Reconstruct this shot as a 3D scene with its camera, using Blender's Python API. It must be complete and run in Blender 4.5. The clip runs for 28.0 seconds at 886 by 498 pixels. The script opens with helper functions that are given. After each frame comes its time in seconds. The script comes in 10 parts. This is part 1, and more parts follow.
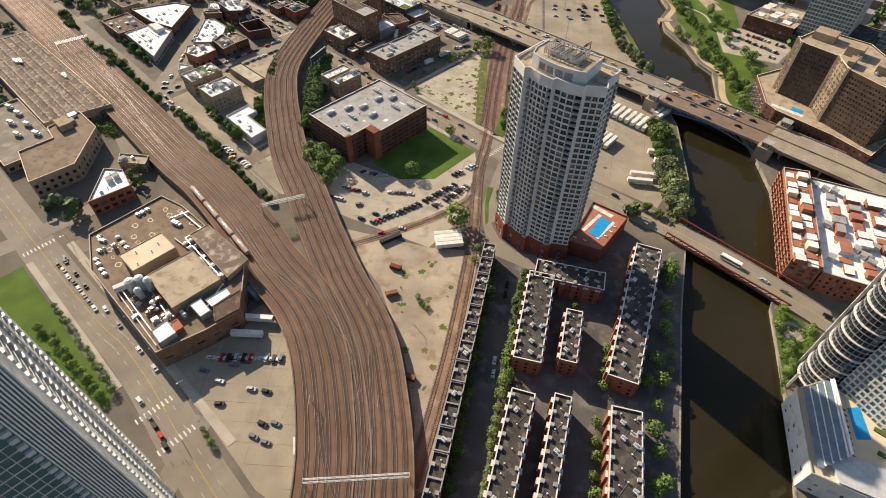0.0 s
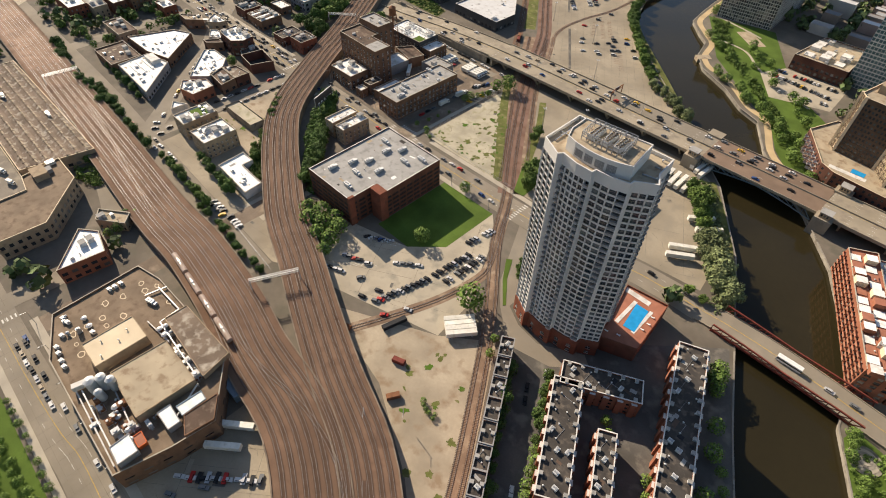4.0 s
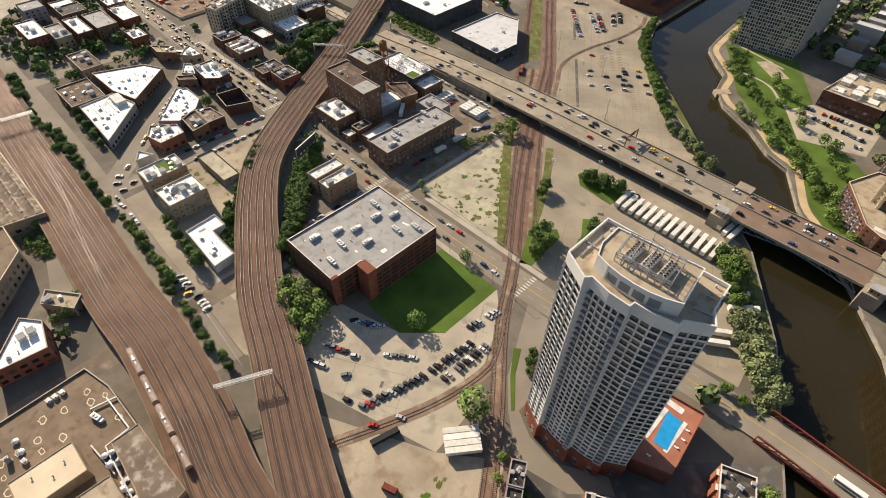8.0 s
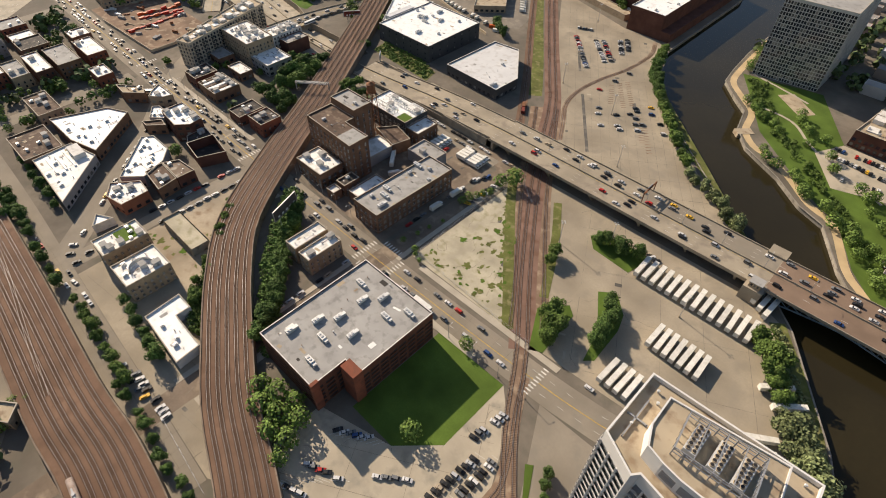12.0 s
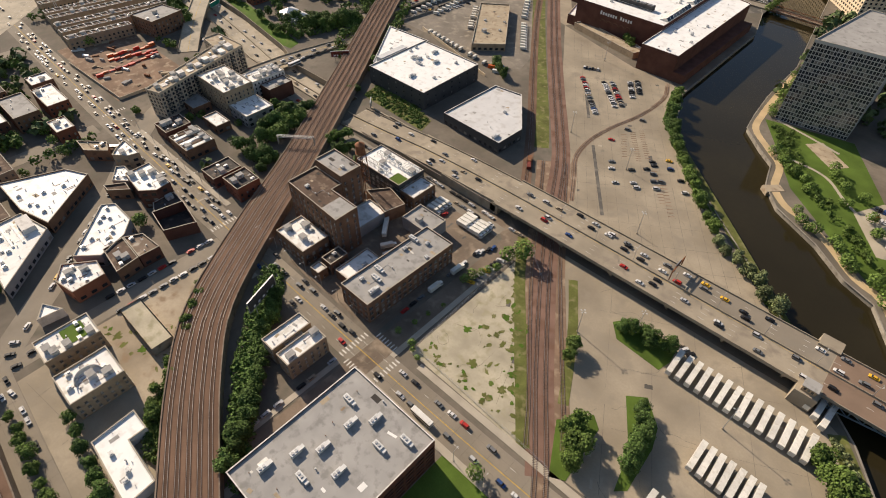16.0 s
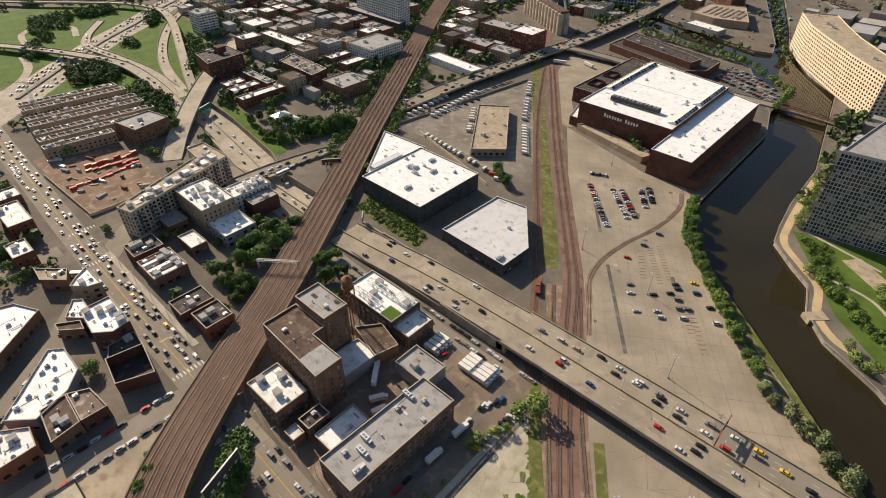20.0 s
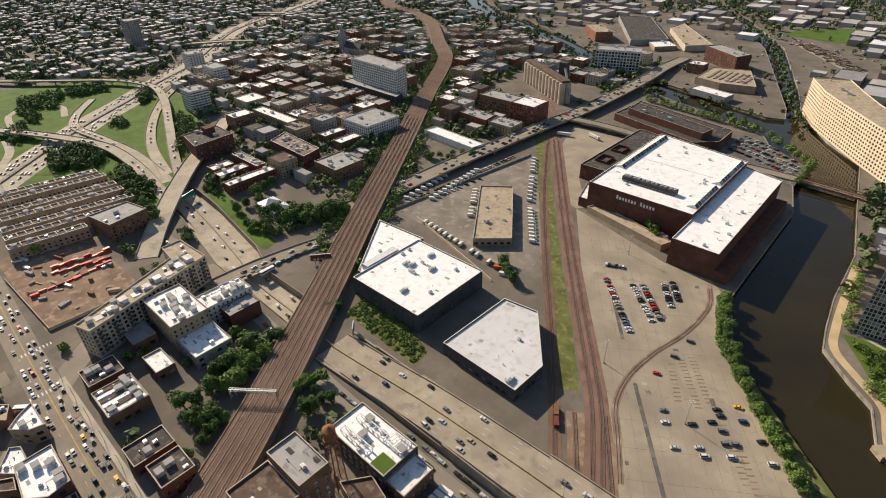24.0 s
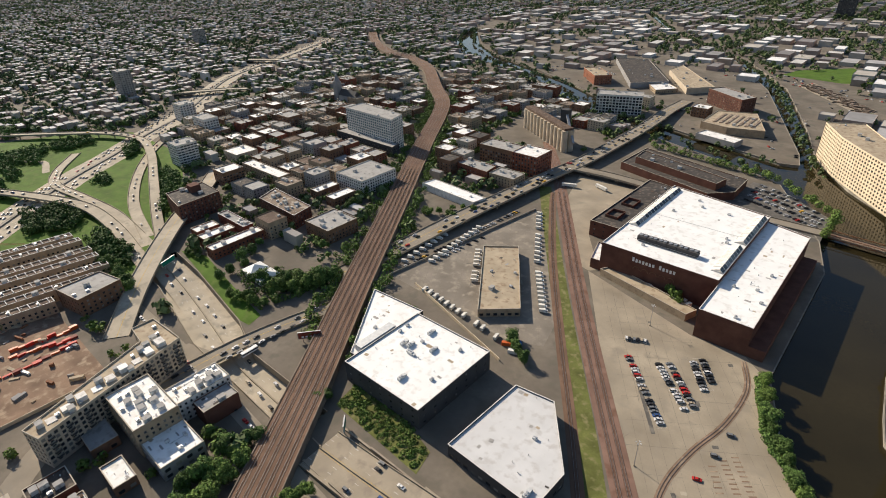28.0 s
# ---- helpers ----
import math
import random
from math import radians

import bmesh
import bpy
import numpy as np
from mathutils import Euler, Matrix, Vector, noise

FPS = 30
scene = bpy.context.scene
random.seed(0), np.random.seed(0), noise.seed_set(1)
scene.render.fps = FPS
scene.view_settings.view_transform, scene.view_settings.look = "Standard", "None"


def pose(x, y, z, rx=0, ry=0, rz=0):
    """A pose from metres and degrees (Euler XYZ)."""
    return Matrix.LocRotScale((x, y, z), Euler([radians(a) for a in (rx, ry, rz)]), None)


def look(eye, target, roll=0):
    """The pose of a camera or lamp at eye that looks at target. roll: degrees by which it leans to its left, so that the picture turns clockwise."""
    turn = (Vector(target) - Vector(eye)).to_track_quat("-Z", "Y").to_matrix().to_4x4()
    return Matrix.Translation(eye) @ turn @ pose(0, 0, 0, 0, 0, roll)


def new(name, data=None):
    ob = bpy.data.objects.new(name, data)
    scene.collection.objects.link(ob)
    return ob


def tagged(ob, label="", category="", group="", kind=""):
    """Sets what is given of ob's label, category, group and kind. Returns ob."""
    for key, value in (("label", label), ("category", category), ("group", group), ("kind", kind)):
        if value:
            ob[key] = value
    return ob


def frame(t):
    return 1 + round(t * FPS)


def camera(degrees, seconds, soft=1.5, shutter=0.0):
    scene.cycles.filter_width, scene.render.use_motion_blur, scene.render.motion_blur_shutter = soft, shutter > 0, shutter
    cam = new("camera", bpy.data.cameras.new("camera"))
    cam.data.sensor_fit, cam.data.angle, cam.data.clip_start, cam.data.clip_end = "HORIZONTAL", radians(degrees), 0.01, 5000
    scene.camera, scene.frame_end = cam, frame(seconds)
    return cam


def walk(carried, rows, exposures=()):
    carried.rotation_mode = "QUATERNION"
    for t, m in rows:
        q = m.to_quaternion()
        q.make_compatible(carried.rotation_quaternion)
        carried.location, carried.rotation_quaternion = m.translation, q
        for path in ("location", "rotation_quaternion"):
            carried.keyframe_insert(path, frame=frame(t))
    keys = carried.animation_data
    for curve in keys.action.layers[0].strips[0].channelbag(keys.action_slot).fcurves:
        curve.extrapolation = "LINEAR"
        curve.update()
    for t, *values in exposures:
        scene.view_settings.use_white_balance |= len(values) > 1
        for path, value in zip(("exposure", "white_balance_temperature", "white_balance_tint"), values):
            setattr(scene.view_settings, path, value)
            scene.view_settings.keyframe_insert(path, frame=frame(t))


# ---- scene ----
cam = camera(78.51, 28.0, 1.0)
PATH = [
    (0, (0.00, 0.00, 226.99), (-92.52, 99.92, 80.51), 0.93),
    (0.5, (-5.11, 5.32, 226.94), (-98.41, 104.65, 80.56), 0.95),
    (1, (-10.18, 10.62, 226.88), (-104.12, 109.31, 80.48), 0.96),
    (1.5, (-15.21, 15.95, 226.90), (-109.76, 114.16, 80.56), 0.97),
    (2, (-20.26, 21.22, 226.99), (-115.40, 119.03, 80.76), 0.99),
    (2.5, (-25.30, 26.44, 227.10), (-120.92, 123.99, 81.01), 1.01),
    (3, (-30.34, 31.60, 227.22), (-126.28, 129.01, 81.25), 1.05),
    (3.5, (-35.45, 36.69, 227.32), (-131.51, 134.02, 81.39), 1.06),
    (5.5, (-56.57, 57.30, 227.66), (-152.43, 154.99, 81.82), 1.07),
    (6, (-61.91, 62.43, 227.76), (-157.68, 160.17, 81.90), 1.06),
    (6.5, (-67.15, 67.58, 227.84), (-162.78, 165.41, 81.94), 1.07),
    (7, (-72.46, 72.79, 227.91), (-167.94, 170.75, 82.01), 1.08),
    (7.5, (-77.84, 78.03, 227.96), (-173.12, 176.12, 82.01), 1.07),
    (8, (-83.17, 83.19, 227.96), (-178.18, 181.37, 81.89), 1.06),
    (8.5, (-88.39, 88.35, 227.97), (-183.22, 186.73, 81.94), 1.04),
    (9, (-93.46, 93.44, 228.06), (-188.16, 191.99, 82.05), 1.05),
    (9.5, (-98.43, 98.38, 228.15), (-192.99, 197.04, 82.12), 1.04),
    (10, (-103.42, 103.38, 228.22), (-197.91, 202.18, 82.24), 1.00),
    (10.5, (-108.41, 108.47, 228.23), (-202.78, 207.39, 82.25), 0.96),
    (11, (-113.49, 113.60, 228.16), (-207.78, 212.68, 82.24), 0.90),
    (11.5, (-118.62, 118.69, 228.05), (-212.85, 217.90, 82.18), 0.84),
    (12, (-123.72, 123.72, 227.90), (-217.87, 223.04, 82.05), 0.81),
    (12.5, (-128.78, 128.70, 227.76), (-222.83, 228.23, 81.99), 0.82),
    (14.5, (-149.91, 148.20, 226.96), (-243.36, 248.66, 81.44), 0.81),
    (15, (-155.22, 152.96, 226.64), (-248.50, 253.66, 81.19), 0.81),
    (15.5, (-160.52, 157.73, 226.30), (-253.82, 258.95, 81.21), 0.83),
    (16, (-166.01, 162.72, 226.28), (-260.59, 265.76, 83.33), 0.84),
    (16.5, (-171.38, 167.72, 226.34), (-267.46, 272.79, 85.88), 0.84),
    (17, (-176.54, 172.69, 226.42), (-274.11, 279.62, 88.42), 0.81),
    (17.5, (-181.50, 177.70, 226.42), (-280.52, 286.35, 90.81), 0.73),
    (18, (-186.31, 182.90, 226.34), (-286.79, 293.24, 93.19), 0.64),
    (18.5, (-190.95, 188.27, 226.18), (-292.94, 300.11, 95.45), 0.60),
    (19, (-195.47, 193.66, 226.04), (-298.94, 306.95, 97.75), 0.54),
    (19.5, (-199.87, 198.92, 226.02), (-304.77, 313.46, 100.01), 0.40),
    (20, (-204.21, 204.18, 226.22), (-310.55, 319.96, 102.58), 0.24),
    (20.5, (-208.60, 209.50, 226.66), (-316.34, 326.44, 105.35), 0.05),
    (21, (-213.12, 214.94, 227.31), (-322.22, 332.99, 108.31), -0.15),
    (21.5, (-217.78, 220.47, 228.12), (-328.10, 339.57, 111.31), -0.33),
    (23.5, (-236.61, 242.48, 231.49), (-350.14, 364.51, 120.94), -1.00),
    (24, (-241.33, 247.82, 232.31), (-355.58, 370.45, 123.18), -1.15),
    (24.5, (-246.02, 253.04, 233.05), (-360.90, 376.31, 125.31), -1.28),
    (25, (-250.72, 258.18, 233.69), (-366.24, 382.15, 127.45), -1.41),
    (25.5, (-255.45, 263.28, 234.16), (-371.57, 388.01, 129.47), -1.54),
    (26, (-260.14, 268.34, 234.46), (-376.77, 393.81, 131.24), -1.65),
    (26.5, (-264.75, 273.23, 234.62), (-381.77, 399.31, 132.59), -1.73),
    (27, (-268.72, 277.07, 234.63), (-386.15, 403.83, 133.93), -1.79),
    (27.5, (-271.51, 279.45, 234.59), (-389.29, 406.88, 135.15), -1.85),
    (28, (-273.42, 280.70, 234.69), (-391.56, 408.74, 136.45), -1.90),
]
walk(cam, [(t, look(eye, target, roll)) for t, eye, target, roll in PATH], [(0, 0.67, 6170, 12), (8, 0.66, 6170, 12), (12, 0.54, 6190, 13), (16, 0.43, 6200, 14), (20, 0.44, 6150, 13), (24, 0.44, 6050, 13), (28, 0.5, 5870, 11)])
# ---- sky and sun: late afternoon, the sun in the west ----
SUN_AZ, SUN_EL = 172.0, 29.5  # degrees from +x, and above the ground
world = bpy.data.worlds.new("sky")
scene.world = world
world.use_nodes = True
wn = world.node_tree
sky = wn.nodes.new("ShaderNodeTexSky")
sky.sky_type, sky.sun_disc = "NISHITA", False
sky.sun_elevation, sky.sun_rotation = radians(SUN_EL), radians(90 - SUN_AZ)
sky.air_density, sky.dust_density = 1.2, 1.0
wn.links.new(sky.outputs[0], wn.nodes["Background"].inputs[0])
wn.nodes["Background"].inputs[1].default_value = 0.068
sun = new("sun", bpy.data.lights.new("sun", "SUN"))
sun.data.energy, sun.data.angle, sun.data.color = 5.0, radians(0.55), (1.0, 0.83, 0.61)
sun.matrix_world = look((0, 0, 300), (-math.cos(radians(SUN_AZ)), -math.sin(radians(SUN_AZ)), 300 - math.tan(radians(SUN_EL))))
# ---- materials ----
MATS = {}


def mat(name, col, rough=0.85, var=0.3, big=0.06, fine=1.6, bump=0.15, metal=0.0, stain=None, spread=0.0, spec=0.16):
    """A surface with broad blotches (big, per metre), fine grain, stains of another colour and relief. spread: by how much objects differ."""
    m = bpy.data.materials.new(name)
    m.use_nodes = True
    nt = m.node_tree
    b = nt.nodes["Principled BSDF"]
    b.inputs["Roughness"].default_value, b.inputs["Metallic"].default_value = rough, metal
    b.inputs["Specular IOR Level"].default_value = spec
    link, node = nt.links.new, nt.nodes.new
    place = node("ShaderNodeNewGeometry").outputs["Position"]

    def cloud(scale, detail):
        n = node("ShaderNodeTexNoise")
        n.inputs["Scale"].default_value, n.inputs["Detail"].default_value = scale, detail
        link(place, n.inputs["Vector"])
        return n.outputs["Fac"]

    def mixed(fac, a, c, kind="MIX"):
        n = node("ShaderNodeMix")
        n.data_type, n.blend_type = "RGBA", kind
        for s, v in ((0, fac), (6, a), (7, c)):
            if isinstance(v, (int, float, tuple)):
                n.inputs[s].default_value = v if not isinstance(v, tuple) else (*v[:3], 1)
            else:
                link(v, n.inputs[s])
        return n.outputs[2]

    def stretched(fac, lo, hi):
        n = node("ShaderNodeMapRange")
        n.inputs[1].default_value, n.inputs[2].default_value = lo, hi
        link(fac, n.inputs[0])
        return n.outputs[0]

    dark, light = tuple(c * (1 - var) for c in col), tuple(min(1, c * (1 + 0.7 * var)) for c in col)
    grain = cloud(fine, 3)
    c = mixed(stretched(cloud(big, 6), 0.3, 0.7), dark, light)
    c = mixed(stretched(grain, 0.25, 0.75), c, mixed(0.45 * min(1, var * 2.5), c, dark))
    if stain:
        c = mixed(stretched(cloud(big * 2.7, 5), 0.52, 0.68), c, stain)
    if spread:
        n = node("ShaderNodeObjectInfo")
        h = node("ShaderNodeHueSaturation")
        link(c, h.inputs["Color"])
        r = node("ShaderNodeMapRange")
        r.inputs[3].default_value, r.inputs[4].default_value = 1 - spread, 1 + spread
        link(n.outputs["Random"], r.inputs[0])
        link(r.outputs[0], h.inputs["Value"])
        c = h.outputs["Color"]
    link(c, b.inputs["Base Color"])
    if bump:
        n = node("ShaderNodeBump")
        n.inputs["Strength"].default_value, n.inputs["Distance"].default_value = bump, 0.1
        link(grain, n.inputs["Height"])
        link(n.outputs[0], b.inputs["Normal"])
    MATS[name] = m
    return m


def glassy(name, col, rough=0.08, spread=0.6, lit=(0.45, 0.42, 0.36)):
    """Window glass seen from outside: dark rooms behind, some with pale blinds."""
    m = mat(name, col, rough, var=0.2, big=0.3, bump=0, spec=0.6)
    nt = m.node_tree
    b = nt.nodes["Principled BSDF"]
    src = b.inputs["Base Color"].links[0].from_socket
    info, ramp, mix = (nt.nodes.new(k) for k in ("ShaderNodeObjectInfo", "ShaderNodeMapRange", "ShaderNodeMix"))
    isle = nt.nodes.new("ShaderNodeNewGeometry")
    add = nt.nodes.new("ShaderNodeMath")
    add.operation = "FRACT"
    tot = nt.nodes.new("ShaderNodeMath")
    nt.links.new(info.outputs["Random"], tot.inputs[0])
    nt.links.new(isle.outputs["Random Per Island"], tot.inputs[1])
    nt.links.new(tot.outputs[0], add.inputs[0])
    ramp.inputs[1].default_value, ramp.inputs[2].default_value = 0.62, 1.0
    ramp.inputs[4].default_value = spread
    nt.links.new(add.outputs[0], ramp.inputs[0])
    mix.data_type = "RGBA"
    nt.links.new(ramp.outputs[0], mix.inputs[0])
    nt.links.new(src, mix.inputs[6])
    mix.inputs[7].default_value = (*lit, 1)
    nt.links.new(mix.outputs[2], b.inputs["Base Color"])
    return m


mat("asphalt", (0.13, 0.12, 0.105), 0.9, 0.35, 0.05, 1.2, stain=(0.2, 0.18, 0.15))
mat("asphalt_worn", (0.23, 0.2, 0.16), 0.9, 0.3, 0.05, 1.0, stain=(0.31, 0.27, 0.21))
mat("dirt_pavement", (0.205, 0.16, 0.118), 0.92, 0.35, 0.05, 1.0, stain=(0.29, 0.23, 0.165))
mat("street", (0.265, 0.228, 0.175), 0.9, 0.22, 0.04, 0.8, stain=(0.24, 0.21, 0.165))
mat("concrete", (0.43, 0.372, 0.28), 0.9, 0.2, 0.05, 0.9, stain=(0.3, 0.27, 0.21))
mat("yard", (0.345, 0.292, 0.213), 0.9, 0.3, 0.035, 0.9, stain=(0.28, 0.24, 0.18))
mat("tar_joint", (0.22, 0.19, 0.145), 0.9, 0.3, 0.3, 2, bump=0)
mat("pale_grid", (0.46, 0.45, 0.42), 0.8, 0.12, 0.1, 1.0)
mat("sand_path", (0.52, 0.39, 0.22), 0.9, 0.15, 0.1, 1.2)
mat("track_dirt", (0.25, 0.17, 0.115), 0.95, 0.35, 0.06, 0.9, bump=0.4, stain=(0.34, 0.26, 0.18))
mat("sidewalk", (0.43, 0.38, 0.3), 0.9, 0.2, 0.08, 1.0)
mat("city_ground", (0.18, 0.154, 0.12), 0.95, 0.35, 0.03, 0.3, stain=(0.13, 0.118, 0.09))
mat("dirt", (0.39, 0.325, 0.235), 0.95, 0.3, 0.05, 0.7, stain=(0.27, 0.2, 0.13))
mat("gravel_lot", (0.46, 0.41, 0.3), 0.95, 0.3, 0.07, 0.9, stain=(0.33, 0.3, 0.19))
mat("grass", (0.095, 0.15, 0.024), 0.95, 0.35, 0.06, 1.2, bump=0.4)
mat("meadow", (0.085, 0.15, 0.018), 0.95, 0.35, 0.06, 1.2, bump=0.4, stain=(0.1, 0.14, 0.028))
mat("rough_grass", (0.14, 0.15, 0.042), 0.95, 0.45, 0.08, 0.8, bump=0.5, stain=(0.22, 0.2, 0.09))
mat("ballast", (0.19, 0.118, 0.078), 0.95, 0.3, 0.05, 1.5, bump=0.4, stain=(0.145, 0.088, 0.058))
mat("pale_roof", (0.6, 0.59, 0.57), 0.75, 0.08, 0.08, 0.6, stain=(0.5, 0.48, 0.45))
mat("red_ballast", (0.22, 0.135, 0.1), 0.95, 0.3, 0.05, 1.5, bump=0.4, stain=(0.16, 0.09, 0.06))
mat("sleeper", (0.145, 0.09, 0.06), 0.9, 0.3, 0.4, 3)
mat("rail_steel", (0.3, 0.27, 0.25), 0.48, 0.25, 0.5, 3, bump=0, metal=0.5)
mat("viaduct_wall", (0.23, 0.18, 0.135), 0.9, 0.3, 0.1, 0.8, stain=(0.14, 0.11, 0.085))
mat("bridge_concrete", (0.335, 0.285, 0.21), 0.9, 0.2, 0.06, 0.8, stain=(0.25, 0.21, 0.16))
mat("deck_brown", (0.22, 0.155, 0.11), 0.85, 0.2, 0.08, 1.0)
mat("retaining", (0.3, 0.27, 0.22), 0.9, 0.3, 0.1, 0.8, stain=(0.16, 0.14, 0.11))
mat("white_roof", (0.82, 0.8, 0.75), 0.7, 0.1, 0.08, 0.6, stain=(0.6, 0.57, 0.5))
mat("bright_roof", (0.85, 0.84, 0.8), 0.6, 0.06, 0.08, 0.6, stain=(0.7, 0.68, 0.63))
mat("grey_roof", (0.36, 0.345, 0.32), 0.85, 0.15, 0.1, 0.8, stain=(0.25, 0.24, 0.22))
mat("tar_roof", (0.07, 0.062, 0.055), 0.85, 0.3, 0.1, 0.9, stain=(0.15, 0.125, 0.1))
mat("brown_roof", (0.12, 0.082, 0.06), 0.85, 0.3, 0.1, 0.9, stain=(0.2, 0.15, 0.11))
mat("tan_roof", (0.42, 0.345, 0.24), 0.85, 0.22, 0.1, 0.8, stain=(0.27, 0.2, 0.13))
mat("worn_roof", (0.22, 0.165, 0.12), 0.85, 0.35, 0.09, 0.9, stain=(0.4, 0.35, 0.28))
mat("umber_brick", (0.12, 0.082, 0.055), 0.9, 0.3, 0.12, 2.0, stain=(0.09, 0.06, 0.042))
mat("garage_brick", (0.16, 0.075, 0.05), 0.9, 0.3, 0.12, 2.0, stain=(0.11, 0.055, 0.04))
mat("plant_roof", (0.23, 0.17, 0.115), 0.85, 0.3, 0.1, 0.9, stain=(0.15, 0.105, 0.07))
mat("red_brick", (0.24, 0.085, 0.05), 0.9, 0.3, 0.12, 2.0, stain=(0.17, 0.07, 0.045))
mat("bright_brick", (0.29, 0.12, 0.07), 0.9, 0.25, 0.12, 2.0)
mat("dark_brick", (0.13, 0.06, 0.042), 0.9, 0.3, 0.12, 2.0)
mat("brown_brick", (0.22, 0.125, 0.075), 0.9, 0.3, 0.12, 2.0, stain=(0.15, 0.09, 0.06))
mat("tan_brick", (0.38, 0.29, 0.19), 0.9, 0.2, 0.12, 2.0, stain=(0.28, 0.21, 0.14))
mat("beige_wall", (0.5, 0.42, 0.31), 0.85, 0.15, 0.1, 1.5)
mat("white_wall", (0.68, 0.65, 0.6), 0.8, 0.12, 0.1, 1.0, stain=(0.5, 0.47, 0.42))
mat("cream_wall", (0.68, 0.56, 0.39), 0.85, 0.12, 0.1, 1.0)
mat("grey_wall", (0.3, 0.29, 0.28), 0.85, 0.2, 0.1, 1.0)
mat("dark_wall", (0.075, 0.072, 0.07), 0.8, 0.2, 0.1, 1.0)
mat("tower_white", (0.66, 0.64, 0.6), 0.75, 0.08, 0.1, 1.0)
mat("metal_grey", (0.42, 0.42, 0.42), 0.45, 0.15, 0.4, 3, bump=0.05, metal=0.5)
mat("metal_pale", (0.6, 0.6, 0.58), 0.5, 0.15, 0.4, 3, bump=0.05, metal=0.2)
mat("rust_red", (0.2, 0.05, 0.035), 0.7, 0.3, 0.4, 3, bump=0.1)
mat("rust_brown", (0.24, 0.11, 0.055), 0.8, 0.35, 0.4, 3, bump=0.1)
mat("steel_blue", (0.2, 0.26, 0.31), 0.6, 0.2, 0.3, 2, bump=0.05, metal=0.2)
mat("paint_white", (0.75, 0.74, 0.7), 0.4, 0.1, 0.3, 2, bump=0)
mat("line_white", (0.68, 0.65, 0.58), 0.8, 0.35, 0.6, 3, bump=0)
mat("line_yellow", (0.6, 0.4, 0.08), 0.8, 0.35, 0.6, 3, bump=0)
mat("trailer_white", (0.72, 0.69, 0.61), 0.5, 0.14, 0.25, 1.5, bump=0.03, spread=0.12, stain=(0.6, 0.56, 0.47))
mat("wagon_tan", (0.43, 0.34, 0.28), 0.6, 0.25, 0.3, 2, bump=0.05, stain=(0.3, 0.2, 0.15))
mat("tyre", (0.025, 0.025, 0.025), 0.8, 0.2, 1, 4, bump=0)
mat("black", (0.03, 0.03, 0.032), 0.6, 0.2, 1, 4, bump=0)
mat("trunk", (0.12, 0.085, 0.06), 0.95, 0.3, 1, 4)
mat("terracotta", (0.38, 0.16, 0.1), 0.85, 0.2, 0.2, 1.5)
mat("pool_tile", (0.03, 0.3, 0.62), 0.15, 0.15, 0.3, 1, bump=0.05)
mat("orange", (0.55, 0.12, 0.03), 0.5, 0.2, 0.5, 2, bump=0)
mat("signal_red", (0.5, 0.045, 0.025), 0.6, 0.25, 0.5, 2, bump=0)
mat("sign_green", (0.02, 0.22, 0.15), 0.5, 0.2, 0.5, 2, bump=0)
mat("blue_tarp", (0.1, 0.22, 0.45), 0.5, 0.2, 0.5, 2, bump=0)
glassy("glass", (0.03, 0.034, 0.04))
glassy("tower_glass", (0.03, 0.042, 0.05), 0.06, 0.45, (0.26, 0.3, 0.3))
glassy("teal_glass", (0.1, 0.16, 0.165), 0.05, 0.5, (0.3, 0.38, 0.38))
mat("car_glass", (0.02, 0.022, 0.025), 0.06, 0.1, 1, 3, bump=0, spec=0.6)
CAR_PAINT = {"white": (0.6, 0.59, 0.57), "silver": (0.45, 0.45, 0.45), "grey": (0.16, 0.165, 0.17), "black": (0.018, 0.018, 0.02),
             "red": (0.42, 0.025, 0.02), "blue": (0.03, 0.07, 0.2), "yellow": (0.7, 0.4, 0.03), "tan": (0.38, 0.31, 0.22)}
for paint, rgb in CAR_PAINT.items():
    mat("paint_" + paint + "_car", rgb, 0.5, 0.05, 0.5, 3, bump=0, spec=0.25)


def leafy(name, col):
    m = mat(name, col, 0.8, 0.35, 0.5, 1.2, bump=0, spread=0.25, spec=0.2)
    nt = m.node_tree
    b = nt.nodes["Principled BSDF"]
    src = b.inputs["Base Color"].links[0].from_socket
    isle = nt.nodes.new("ShaderNodeNewGeometry")
    h = nt.nodes.new("ShaderNodeHueSaturation")
    r = nt.nodes.new("ShaderNodeMapRange")
    r.inputs[3].default_value, r.inputs[4].default_value = 0.55, 1.5
    nt.links.new(isle.outputs["Random Per Island"], r.inputs[0])
    nt.links.new(r.outputs[0], h.inputs["Value"])
    nt.links.new(src, h.inputs["Color"])
    nt.links.new(h.outputs["Color"], b.inputs["Base Color"])
    return m


leafy("leaf", (0.115, 0.175, 0.035))
leafy("leaf_dark", (0.085, 0.14, 0.032))
# greyer and bluer than leaf: distance haze is put into this colour
leafy("leaf_hazed", (0.12, 0.165, 0.06))
leafy("leaf_grey", (0.17, 0.2, 0.085))
mat("river_water", (0.029, 0.0235, 0.0105), 0.07, 0.3, 0.012, 0.4, bump=0.03, spec=0.2)


